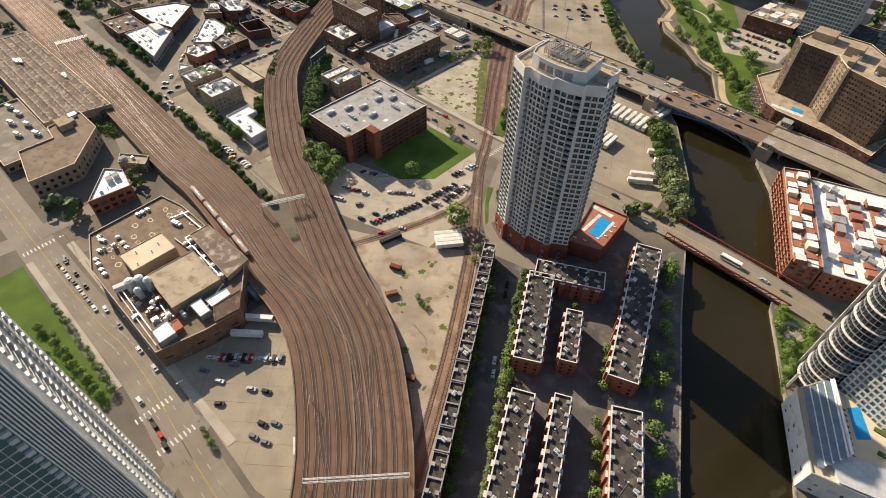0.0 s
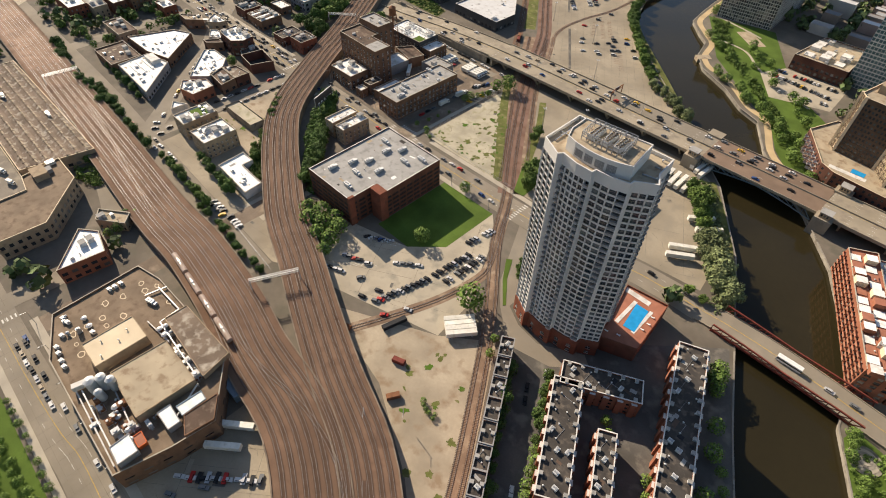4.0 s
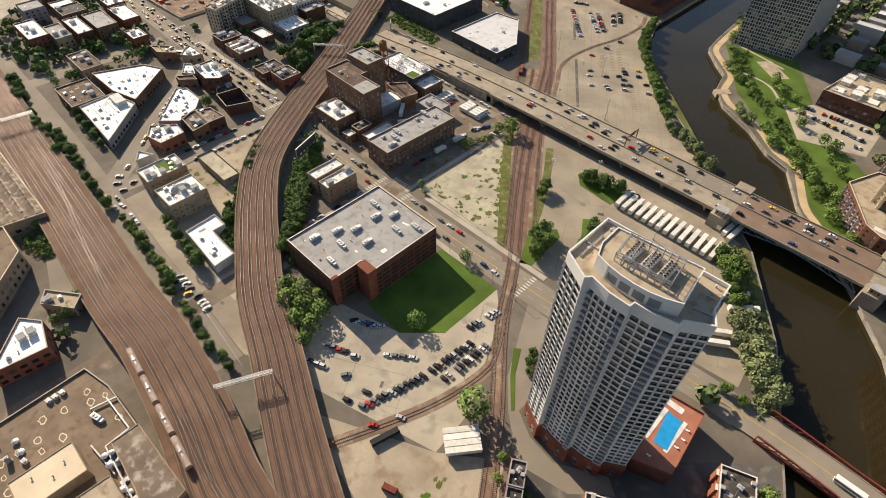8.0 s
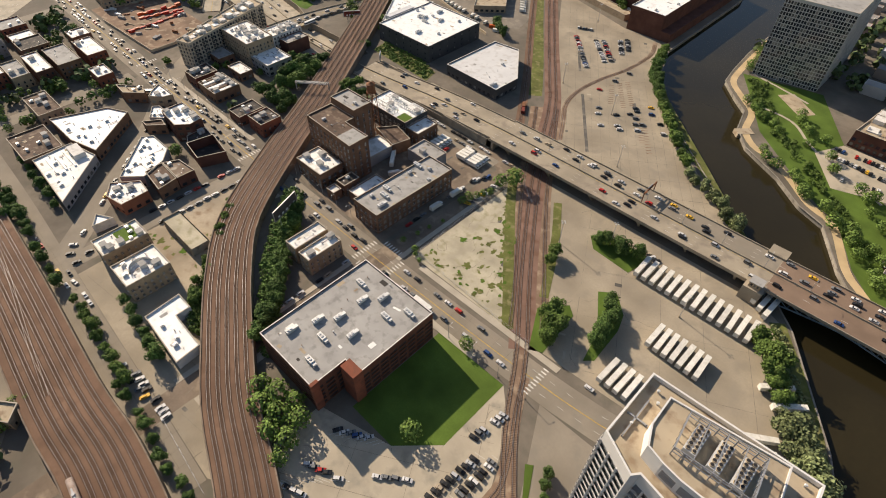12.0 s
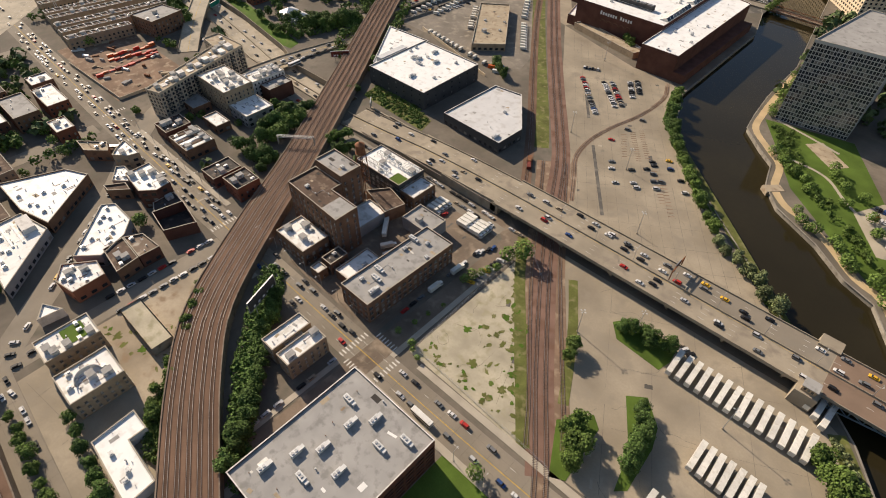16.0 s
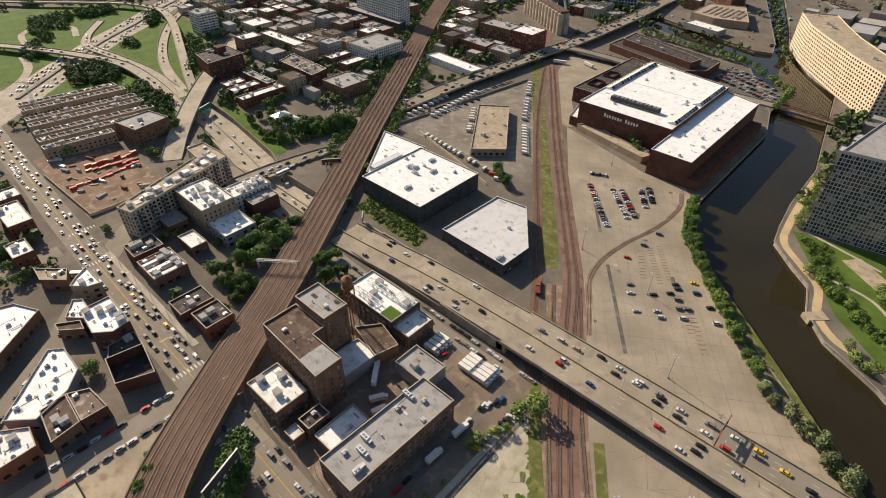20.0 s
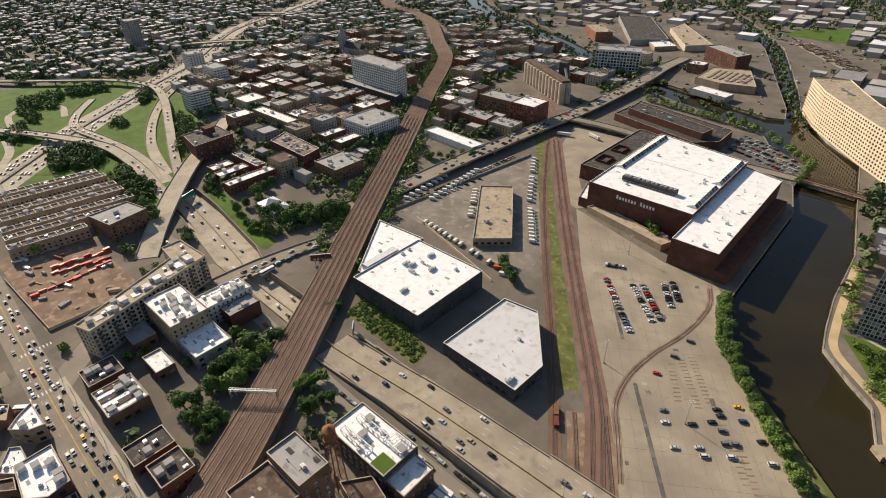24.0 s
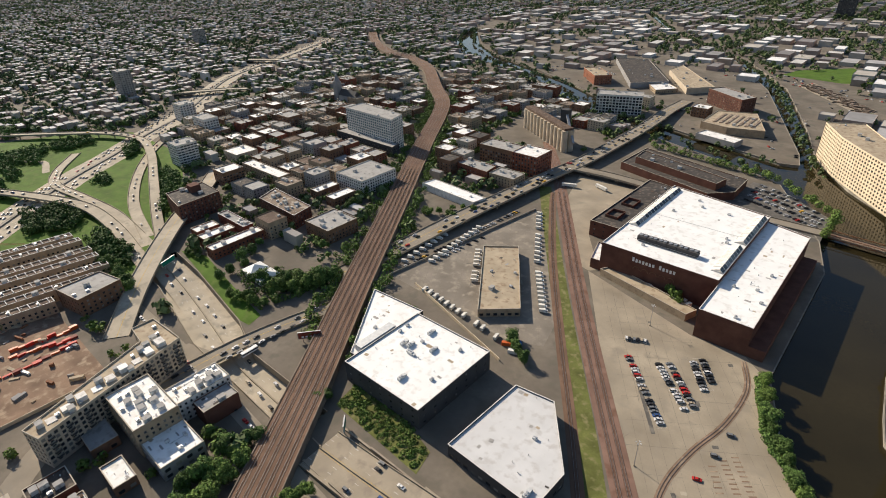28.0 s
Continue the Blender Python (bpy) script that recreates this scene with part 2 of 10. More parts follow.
# ---- geometry tools ----
class Shape:
    """Faces gathered in world metres, made into one mesh by done()."""

    def __init__(self):
        self.v, self.f, self.m = [], [], []

    def face(self, pts, m=0):
        n = len(self.v)
        self.v.extend(pts)
        self.f.append(range(n, n + len(pts)))
        self.m.append(m)
        return self

    def box(self, x0, x1, y0, y1, z0, z1, m=0, bottom=True, taper=0.0):
        a, b = taper, taper
        lo = [(x0, y0, z0), (x1, y0, z0), (x1, y1, z0), (x0, y1, z0)]
        hi = [(x0 + a, y0 + b, z1), (x1 - a, y0 + b, z1), (x1 - a, y1 - b, z1), (x0 + a, y1 - b, z1)]
        n = len(self.v)
        self.v += lo + hi
        fs = [(4, 5, 6, 7), (0, 1, 5, 4), (1, 2, 6, 5), (2, 3, 7, 6), (3, 0, 4, 7)] + ([(3, 2, 1, 0)] if bottom else [])
        self.f += [tuple(n + i for i in f) for f in fs]
        self.m += [m] * len(fs)
        return self

    def prism(self, pts, z0, z1, m=0, top=None, bottom=False):
        """Upright walls on a counter-clockwise outline, with a top."""
        k, n = len(pts), len(self.v)
        self.v += [(x, y, z0) for x, y in pts] + [(x, y, z1) for x, y in pts]
        self.f += [(n + i, n + (i + 1) % k, n + k + (i + 1) % k, n + k + i) for i in range(k)] + [tuple(range(n + k, n + 2 * k))]
        self.m += [m] * k + [m if top is None else top]
        if bottom:
            self.f.append(tuple(range(n + k - 1, n - 1, -1)))
            self.m.append(m)
        return self

    def cyl(self, x, y, z0, z1, r0, r1=None, n=10, m=0):
        r1 = r0 if r1 is None else r1
        ang = [2 * math.pi * i / n for i in range(n)]
        s = len(self.v)
        self.v += [(x + r0 * math.cos(a), y + r0 * math.sin(a), z0) for a in ang] + [(x + r1 * math.cos(a), y + r1 * math.sin(a), z1) for a in ang]
        self.f += [(s + i, s + (i + 1) % n, s + n + (i + 1) % n, s + n + i) for i in range(n)] + [tuple(range(s + n, s + 2 * n))]
        self.m += [m] * (n + 1)
        return self

    def bar(self, a, b, w, h=None, m=0):
        """A beam from a to b, w wide and h high."""
        a, b, h = Vector(a), Vector(b), h or w
        d = (b - a).normalized()
        s = d.cross(Vector((0, 0, 1))) if abs(d.z) < 0.95 else d.cross(Vector((0, 1, 0)))
        s = s.normalized() * w / 2
        u = s.cross(d).normalized() * h / 2
        n = len(self.v)
        for p in (a, b):
            self.v += [tuple(p - s - u), tuple(p + s - u), tuple(p + s + u), tuple(p - s + u)]
        self.f += [tuple(n + i for i in f) for f in ((0, 1, 5, 4), (1, 2, 6, 5), (2, 3, 7, 6), (3, 0, 4, 7), (3, 2, 1, 0), (4, 5, 6, 7))]
        self.m += [m] * 6
        return self

    def done(self, name, mats, parent=None, label="", at=None, kind="", category=""):
        """The mesh as an object: its origin at the point at, in the world or under a parent."""
        me = bpy.data.meshes.new(name)
        o = Vector(at) if at is not None else (parent.matrix_world.translation.copy() if parent else Vector((0, 0, 0)))
        if parent and parent.parent:
            o = parent.parent.location + parent.location
        elif parent:
            o = parent.location.copy()
        me.from_pydata([(x - o.x, y - o.y, z - o.z) for x, y, z in self.v], [], [tuple(f) for f in self.f])
        for m in mats if isinstance(mats, (list, tuple)) else [mats]:
            me.materials.append(MATS[m])
        if len(me.materials) > 1:
            me.polygons.foreach_set("material_index", self.m)
        me.update()
        ob = new(name, me)
        if parent:
            ob.parent = parent
        else:
            ob.location = o
        return tagged(ob, label, category, kind=kind)


def thing(name, at, label, category, group="", kind=""):
    ob = new(name)
    ob.location = at
    ob.empty_display_size = 0.5
    return tagged(ob, label, category, group, kind)


def share(name, me, parent, at, rz=0.0, scale=None):
    """One more object on a mesh that exists, under a parent, at a point given in world metres."""
    ob = new(name, me)
    ob.parent = parent
    o = parent.location + (parent.parent.location if parent.parent else Vector((0, 0, 0)))
    ob.matrix_basis = Matrix.LocRotScale(Vector(at) - o, Euler((0, 0, rz)), scale)
    return ob


def R(x0, x1, y0, y1):
    return [(x0, y0), (x1, y0), (x1, y1), (x0, y1)]


def turned(cx, cy, w, d, deg):
    c, s = math.cos(radians(deg)), math.sin(radians(deg))
    return [(cx + x * c - y * s, cy + x * s + y * c) for x, y in ((-w / 2, -d / 2), (w / 2, -d / 2), (w / 2, d / 2), (-w / 2, d / 2))]


def inset(pts, d):
    """The outline moved inwards by d."""
    out, k = [], len(pts)
    for i in range(k):
        p, q, r = Vector(pts[i - 1]), Vector(pts[i]), Vector(pts[(i + 1) % k])
        a, b = (q - p).normalized(), (r - q).normalized()
        na, nb = Vector((-a.y, a.x)), Vector((-b.y, b.x))
        t = na + nb
        out.append(tuple(q + t * (d / max(0.25, 1 + na.dot(nb)))))
    return out


def smooth(pts, step=8.0):
    """A rounded line through the points, cut into even steps."""
    p = [Vector((*q, 0)[:3]) for q in pts]
    p = [2 * p[0] - p[1]] + p + [2 * p[-1] - p[-2]]
    out = []
    for i in range(1, len(p) - 2):
        n = max(1, int((p[i + 1] - p[i]).length / step))
        for k in range(n):
            t = k / n
            out.append(0.5 * (2 * p[i] + (p[i + 1] - p[i - 1]) * t + (2 * p[i - 1] - 5 * p[i] + 4 * p[i + 1] - p[i + 2]) * t * t
                              + (3 * p[i] - p[i - 1] - 3 * p[i + 1] + p[i + 2]) * t**3))
    return out + [p[-2]]


def beside(line, d):
    """The line moved to its left by d."""
    out = []
    for i, p in enumerate(line):
        t = (line[min(i + 1, len(line) - 1)] - line[max(i - 1, 0)]).normalized()
        out.append(p + Vector((-t.y, t.x, 0)) * d)
    return out


def sweep(shape, line, profile, m=0, close=False):
    """Draws a profile of (sideways, up) along a line of points."""
    rows = []
    for u, w in profile:
        rows.append([p + Vector((0, 0, w)) for p in beside(line, u)])
    k = len(profile)
    for j in range(k if close else k - 1):
        a, b = rows[j], rows[(j + 1) % k]
        for i in range(len(line) - 1):
            shape.face([tuple(a[i]), tuple(b[i]), tuple(b[i + 1]), tuple(a[i + 1])], m)
    return shape


def inside(x, y, pts):
    odd, k = False, len(pts)
    for i in range(k):
        (x0, y0), (x1, y1) = pts[i - 1], pts[i]
        if (y0 > y) != (y1 > y) and x < (x1 - x0) * (y - y0) / (y1 - y0) + x0:
            odd = not odd
    return odd


def sheet(name, pts, z, m, label, category="ground", thick=0.0):
    """A level piece of ground with a small kerb if thick."""
    s = Shape()
    if thick:
        s.prism(pts, z - thick, z)
    else:
        s.face([(x, y, z) for x, y in pts])
    return s.done(name, m, None, label, (pts[0][0], pts[0][1], z), "structure", category)


def lane(name, pts, width, z, m, label, category="road", step=12.0, marks=(), thick=0.0):
    """A road along points (x, y) or (x, y, z). marks: (sideways, width, dash, gap, material) of painted lines, its parts."""
    s = Shape()
    line = smooth([(*p, z)[:3] for p in pts], step)
    if thick:
        sweep(s, line, [(-width / 2, -thick), (-width / 2, 0), (width / 2, 0), (width / 2, -thick)], close=True)
    else:
        sweep(s, line, [(width / 2, 0), (-width / 2, 0)])
    ob = s.done(name, m, None, label, line[0], "structure", category)
    for side, w, dash, gap, col in marks:
        k = Shape()
        mid = [p + Vector((0, 0, 0.03)) for p in beside(line, side)]
        if gap:
            d = 0.0
            for a, b in zip(mid, mid[1:]):
                n = max(1, int((b - a).length / (dash + gap)))
                for i in range(n):
                    u = (b - a).normalized()
                    q = a + (b - a) * (i / n)
                    o = Vector((-u.y, u.x, 0)) * w / 2
                    e = q + u * min(dash, (b - q).length)
                    k.face([tuple(q - o), tuple(e - o), tuple(e + o), tuple(q + o)])
        else:
            sweep(k, mid, [(w / 2, 0), (-w / 2, 0)])
        k.done("lane_marking", col, ob)
    return ob
# ---- ground, river and roads ----
RIVER = [(150, -140), (17, 125), (-24, 208), (-45, 255), (-69, 308), (-105, 362), (-176, 433), (-241, 493), (-276, 536), (-296, 592), (-296, 745),
         (-310, 800), (-368, 915), (-401, 936), (-530, 989), (-590, 1023), (-687, 1066), (-805, 1144), (-873, 1211), (-1028, 1278), (-1148, 1323),
         (-1304, 1473), (-1430, 1660), (-1390, 1680), (-1214, 1472), (-1079, 1366), (-888, 1264), (-790, 1209), (-699, 1145), (-596, 1056), (-550, 1049),
         (-385, 985), (-366, 990), (-375, 1030), (-490, 1345), (-560, 1480), (-610, 1575), (-890, 1920), (-1125, 2300), (-1100, 2315), (-860, 1908),
         (-578, 1571), (-465, 1370), (-384, 1127), (-356, 1026), (-311, 945), (-273, 899), (-258, 800)]
EAST_BANK = [(-243, 705), (-243, 636), (-240, 600), (-237, 578), (-220, 558), (-207, 545), (-201, 519), (-187, 500), (-158, 482), (-137, 463), (-120, 455), (-101, 422), (-88, 406), (-56, 376), (-28, 340), (4, 278), (9, 244),
             (41, 184), (53, 156), (190, -100)]
RIVER = RIVER + EAST_BANK
TRENCH = [(-740, 398), (-690, 396), (-600, 380), (-480, 376), (-480, 401), (-560, 401), (-600, 414), (-690, 428), (-740, 432)]


def make_ground():
    from mathutils.geometry import delaunay_2d_cdt
    far = 7000
    pts = [(-far, -far), (far, -far), (far, far), (-far, far)]
    edges = [(0, 1), (1, 2), (2, 3), (3, 0)]
    for ring in (RIVER, TRENCH):
        n = len(pts)
        pts += ring
        edges += [(n + i, n + (i + 1) % len(ring)) for i in range(len(ring))]
    v, _, f, *_ = delaunay_2d_cdt([Vector(p) for p in pts], edges, [], 0, 1e-4)
    s, w = Shape(), Shape()
    for tri in f:
        c = sum((v[i] for i in tri), Vector((0, 0))) / 3
        if inside(c.x, c.y, RIVER):
            w.face([(v[i].x, v[i].y, -3.2) for i in tri])
        if not inside(c.x, c.y, RIVER) and not inside(c.x, c.y, TRENCH):
            s.face([(v[i].x, v[i].y, 0) for i in tri])
    s.done("ground", "city_ground", None, "grey-brown city ground with paved blocks and dust", (0, 0, 0), "structure", "ground")
    w.done("water", "river_water", None, "dark olive-brown river water between straight quay walls", (0, 0, -3.2), "structure", "river")


make_ground()
s = Shape()
for i in range(len(RIVER)):
    (x0, y0), (x1, y1) = RIVER[i - 1], RIVER[i]
    s.face([(x0, y0, -4.5), (x0, y0, 0.25), (x1, y1, 0.25), (x1, y1, -4.5)])
ring = inset(RIVER, -0.8)
for i in range(len(RIVER)):
    a, b, c, d = RIVER[i - 1], RIVER[i], ring[i], ring[i - 1]
    s.face([(*a, 0.25), (*b, 0.25), (*c, 0.25), (*d, 0.25)])
    s.face([(*d, 0.25), (*c, 0.25), (*c, -0.05), (*d, -0.05)])
s.done("quay_wall", "retaining", None, "weathered concrete and sheet-pile quay wall along the river", (0, 0, 0), "structure", "quay")
s = Shape()
for i in range(len(TRENCH)):
    (x0, y0), (x1, y1) = TRENCH[i - 1], TRENCH[i]
    if min(x0, x1) > -741 and max(x0, x1) < -479 and abs(x0 - x1) > 1:
        s.bar((x0, y0, -2.4), (x1, y1, -2.4), 0.5, 6.6)
s.done("trench_wall", "bridge_concrete", None, "pale concrete retaining wall of the sunken feeder road", (-600, 380, 0), "structure", "wall")

sheet("trench_floor", TRENCH, -5.3, "concrete", "tan concrete floor of the sunken feeder road", "road")
WHITE, YELLOW = "line_white", "line_yellow"
# surface streets
lane("street_grand", [(-1500, 300), (-1000, 276), (-841, 262), (-692, 256), (-573, 252), (-486, 250), (-300, 247), (-166, 249), (-100, 259), (-66, 260)], 17, 0.05, "street",
     "worn grey-tan street with faded lane lines", marks=[(0, 0.35, 0, 0, YELLOW), (4.2, 0.15, 3, 6, WHITE), (-4.2, 0.15, 3, 6, WHITE)])
lane("street_hubbard", [(-1300, 128), (-800, 126), (-529, 123), (-392, 117), (-250, 110)], 15, 0.045, "street", "pale concrete side street beside the railway")
lane("street_kinzie", [(-900, -4), (-310, -4), (-202, 0), (-121, -6), (40, -12)], 19, 0.05, "street", "wide tan street with parking lanes and crosswalks",
     marks=[(0, 0.2, 0, 0, YELLOW), (3.6, 0.15, 3, 5, WHITE), (-3.6, 0.15, 3, 5, WHITE)])
lane("street_desplaines", [(-293, 10), (-293, 130), (-291, 247), (-291, 360), (-320, 362)], 12, 0.055, "dirt_pavement", "worn brown cross street with parked trucks")
lane("street_milwaukee", [(-414, 120), (-440, 147), (-497, 209), (-548, 252), (-588, 300), (-600, 372), (-578, 378)], 15, 0.06, "street", "diagonal city street with parked cars")
lane("street_union", [(-412, 120), (-413, 240)], 12, 0.065, "street", "short side street lined with parked cars")
lane("street_frontage", [(-690, 372), (-608, 372), (-494, 366), (-420, 361), (-300, 360)], 9, 0.07, "street", "narrow frontage street with a row of parked cars")
lane("street_peoria", [(-330, -60), (-321, 0), (-330, 60), (-420, 88)], 12, 0.075, "street", "tan street corner in front of the old depot")
lane("street_jefferson", [(-150, 8), (-120, -40)], 10, 0.08, "street", "short tan street stub")
lane("street_green", [(-760, 260), (-757, 130), (-756, -100)], 12, 0.065, "street", "city street crossing the grid")
lane("street_halsted_south", [(-585, 240), (-585, 0), (-585, -200)], 14, 0.065, "street", "city street crossing the grid")

# yards and lots
sheet("lot_bus_yard", [(-200, 262), (-130, 266), (-72, 272), (-76, 306), (-110, 362), (-128, 371), (-280, 371), (-258, 330), (-236, 300)], 0.02, "yard", "sunlit concrete bus and trailer yard with seams", "yard")
sheet("lot_news", [(-290, 402), (-150, 402), (-181, 432), (-246, 493), (-281, 538), (-300, 592), (-312, 603), (-346, 603), (-440, 634), (-372, 530), (-318, 440)], 0.02, "yard", "large tan concrete parking lot beside the river", "parking lot")
sheet("lot_news_north", [(-440, 634), (-434, 640), (-470, 690), (-470, 812), (-548, 812), (-528, 752), (-458, 640)], 0.025, "yard", "tan concrete truck yard of the printing plant", "yard")
sheet("lot_news_far", [(-430, 800), (-345, 770), (-309, 802), (-311, 856), (-370, 905), (-392, 908), (-394, 846)], 0.025, "asphalt", "dark parking lot by the river", "parking lot")
sheet("lot_vacant", [(-279, 263), (-212, 262), (-224, 278), (-256, 319), (-276, 345), (-279, 350)], 0.03, "gravel_lot", "vacant gravel lot with patches of weeds", "vacant lot")
sheet("lawn_garage", [(-232, 180), (-232, 236), (-190, 236), (-190, 196), (-206, 180)], 0.06, "grass", "mown green lawn beside the parking garage", "lawn")
sheet("lot_garage", [(-242, 122), (-150, 150), (-152, 172), (-176, 222), (-190, 236), (-190, 196), (-206, 180), (-243, 170)], 0.025, "concrete", "pale concrete parking lot with worn stall lines", "parking lot")
sheet("lot_dirt", [(-205, 122), (-150, 112), (-110, 92), (-80, 70), (-62, 50), (-55, 52), (-75, 84), (-98, 122), (-127, 168), (-150, 150)], 0.03, "dirt", "bare tan dirt lot with tyre tracks", "vacant lot")
sheet("lot_trucks", [(-184, 10), (-106, 6), (-80, 12), (-92, 22), (-134, 54), (-163, 70), (-184, 66)], 0.03, "yard", "dusty tan yard with parked trucks", "yard")
sheet("park_lawn", [(-300, -40), (-300, -15), (-189, -15.5), (-183, -20), (-232, -33), (-245, -44)], 0.06, "grass", "bright green park lawn with a path", "lawn")
sheet("lot_postal", [(-562, 528), (-535, 702), (-520, 712), (-424, 560), (-416, 530), (-440, 520)], 0.02, "asphalt_worn", "worn grey asphalt delivery yard full of vans", "yard")
sheet("lot_brickyard", [(-372, 258), (-300, 258), (-300, 360), (-372, 360)], 0.02, "dirt_pavement", "brown worn pavement of the yard between brick buildings", "yard")
sheet("lot_alley_west", [(-400, 125), (-250, 118), (-225, 132), (-300, 160), (-340, 185), (-378, 218), (-405, 240)], 0.02, "yard", "dusty tan open yard beside the viaduct", "yard")
sheet("ruin_soil", [(-405, 164), (-346, 160), (-350, 176), (-372, 200), (-396, 233), (-405, 240)], 0.03, "dirt", "bare brown soil beside the ruined shed", "vacant lot")
sheet("construction_pit", R(-735, -612, 268, 330), 0.03, "track_dirt", "orange-brown construction pit with red barriers", "building site")
sheet("townhouse_court", [(-122, 172), (-112, 182), (-62, 232), (-44, 248), (-20, 200), (30, 100), (70, 40), (-30, 20)], 0.02, "asphalt", "shaded asphalt court between townhouses", "courtyard")
sheet("riverwalk_lawn_east", [(-232, 600), (-172, 612), (-120, 520), (-60, 470), (-40, 400), (-50, 386), (-82, 412), (-96, 428), (-114, 462), (-130, 472), (-150, 490), (-188, 526), (-216, 574)], 0.03, "grass",
      "green riverside park lawn", "lawn")
sheet("sand_court", turned(-182, 582, 30, 14, -40), 0.06, "tan_roof", "pale sand play area in the riverside park", "play area")
lane("riverwalk", [(-50, 376), (-84, 411), (-98, 425), (-116, 459), (-133, 468), (-153, 487), (-170, 499), (-184, 505), (-196, 520), (-202, 546), (-216, 562), (-232, 581), (-236, 606), (-238, 640), (-240, 690)], 5.0, 0.09, "sand_path", "curving tan riverside promenade", "path", 5)
lane("park_path", [(-205, 560), (-175, 555), (-150, 530), (-100, 500)], 2.2, 0.1, "sidewalk", "pale concrete park path", "path", 5)
lane("park_path_north", [(-225, 605), (-200, 598), (-176, 590)], 2.2, 0.1, "sidewalk", "pale concrete park path", "path", 5)
lane("grass_strip", [(-561, 760), (-470, 632), (-419, 562), (-365, 490), (-335, 448)], 13, 0.06, "rough_grass", "dry yellow-green grass strip between the tracks", "verge")
lane("bank_west_north", [(-150, 408), (-200, 458), (-258, 515), (-284, 548), (-296, 575)], 7, 0.07, "rough_grass", "grassy river bank with bushes", "verge")
lane("bank_west_south", [(-112, 362), (-80, 318), (-52, 262)], 8, 0.07, "rough_grass", "overgrown river bank", "verge")
lane("verge_freight", [(-209, 262), (-222, 278.5), (-237, 297), (-254, 319), (-271, 341), (-288, 366)], 6, 0.12, "rough_grass", "weedy verge beside the freight track", "verge")
lane("verge_freight_east", [(-208, 291), (-217, 309), (-231, 334), (-247, 358)], 5, 0.11, "rough_grass", "green verge beside the freight track", "verge")
sheet("island_north", [(-216, 348), (-209, 340), (-185, 338), (-183, 346), (-184, 357), (-211, 355)], 0.16, "grass", "kerbed green traffic island with trees", "traffic island", 0.16)
sheet("island_south", [(-189.4, 315), (-175, 292), (-171, 273), (-167, 277), (-168, 300), (-171, 310.5), (-181.5, 321)], 0.16, "grass", "kerbed green traffic island with trees", "traffic island", 0.16)
sheet("island_west", [(-206, 283), (-193.7, 259.6), (-187.6, 263), (-189.7, 292), (-195, 296.5)], 0.16, "grass", "kerbed green corner with trees", "traffic island", 0.16)
sheet("highway_verge", [(-487, 438), (-415, 419), (-411, 404), (-481, 408)], 0.1, "rough_grass", "steep green verge above the highway", "verge")
sheet("feeder_verge", [(-738, 436), (-690, 429), (-600, 415), (-590, 416), (-594, 428), (-650, 436), (-711, 446)], 0.1, "meadow", "green verge beside the feeder road", "verge")
sheet("interchange_green", [(-1300, 330), (-1060, 300), (-960, 290), (-836, 330), (-740, 372), (-690, 372), (-740, 398), (-800, 470), (-1000, 560), (-1160, 560), (-1240, 480)], 0.012, "meadow",
      "mown grass and bushes inside the interchange", "verge")
sheet("lot_park_east", [(-150, 528), (-129, 495), (-87, 508), (-88, 550), (-138, 551)], 0.045, "concrete", "pale parking court beside the riverside park", "parking lot")
sheet("garden_plaza", [(14, 248), (30, 244), (36, 222), (32, 196), (24, 214), (12, 240)], 0.03, "grass", "small planted river garden", "garden")
s = Shape()
for k in range(24):
    a0, a1 = k * math.pi / 12, (k + 1) * math.pi / 12
    for r0, r1 in ((3.2, 4.6), (1.0, 1.9)):
        s.face([(23.3 + r0 * math.cos(a0), 237.5 + r0 * math.sin(a0), 0.09), (23.3 + r1 * math.cos(a0), 237.5 + r1 * math.sin(a0), 0.09), (23.3 + r1 * math.cos(a1), 237.5 + r1 * math.sin(a1), 0.09), (23.3 + r0 * math.cos(a1), 237.5 + r0 * math.sin(a1), 0.09)])
s.done("round_terrace", "sidewalk", None, "round paved garden terrace with pale rings", (23.3, 237.5, 0), "structure", "terrace")
sheet("tower_drive", [(-172, 240), (-152, 200), (-140, 186), (-122, 171), (-100, 176), (-86, 189), (-92, 193.5), (-112, 182), (-126, 184), (-137, 190), (-137, 215), (-100, 218.5), (-100, 240)], 0.035, "street", "tan paved drive round the foot of the tower", "drive")
sheet("drive_verge", [(-160, 214), (-151, 200.5), (-139.5, 187.5), (-138.6, 189), (-150, 203), (-157, 216)], 0.16, "grass", "narrow kerbed lawn beside the drive", "verge", 0.16)
# sidewalks
for a, b, y0, y1 in ((-270, -176, 258.5, 262), (-290, -210, 236, 239.5), (-560, -440, 259, 262.5), (-412, -376, 236.5, 240), (-300, -130, 8, 12), (-300, -190, -13.5, -10)):
    sheet("sidewalk", R(a, b, y0, y1), 0.16, "sidewalk", "pale concrete sidewalk", "sidewalk", 0.16)
for a, b, x0, x1 in ((255, 350, -285, -282), (130, 235, -302, -299), (132, 232, -286.5, -282)):
    sheet("sidewalk", R(x0, x1, a, b), 0.16, "sidewalk", "pale concrete sidewalk", "sidewalk", 0.16)
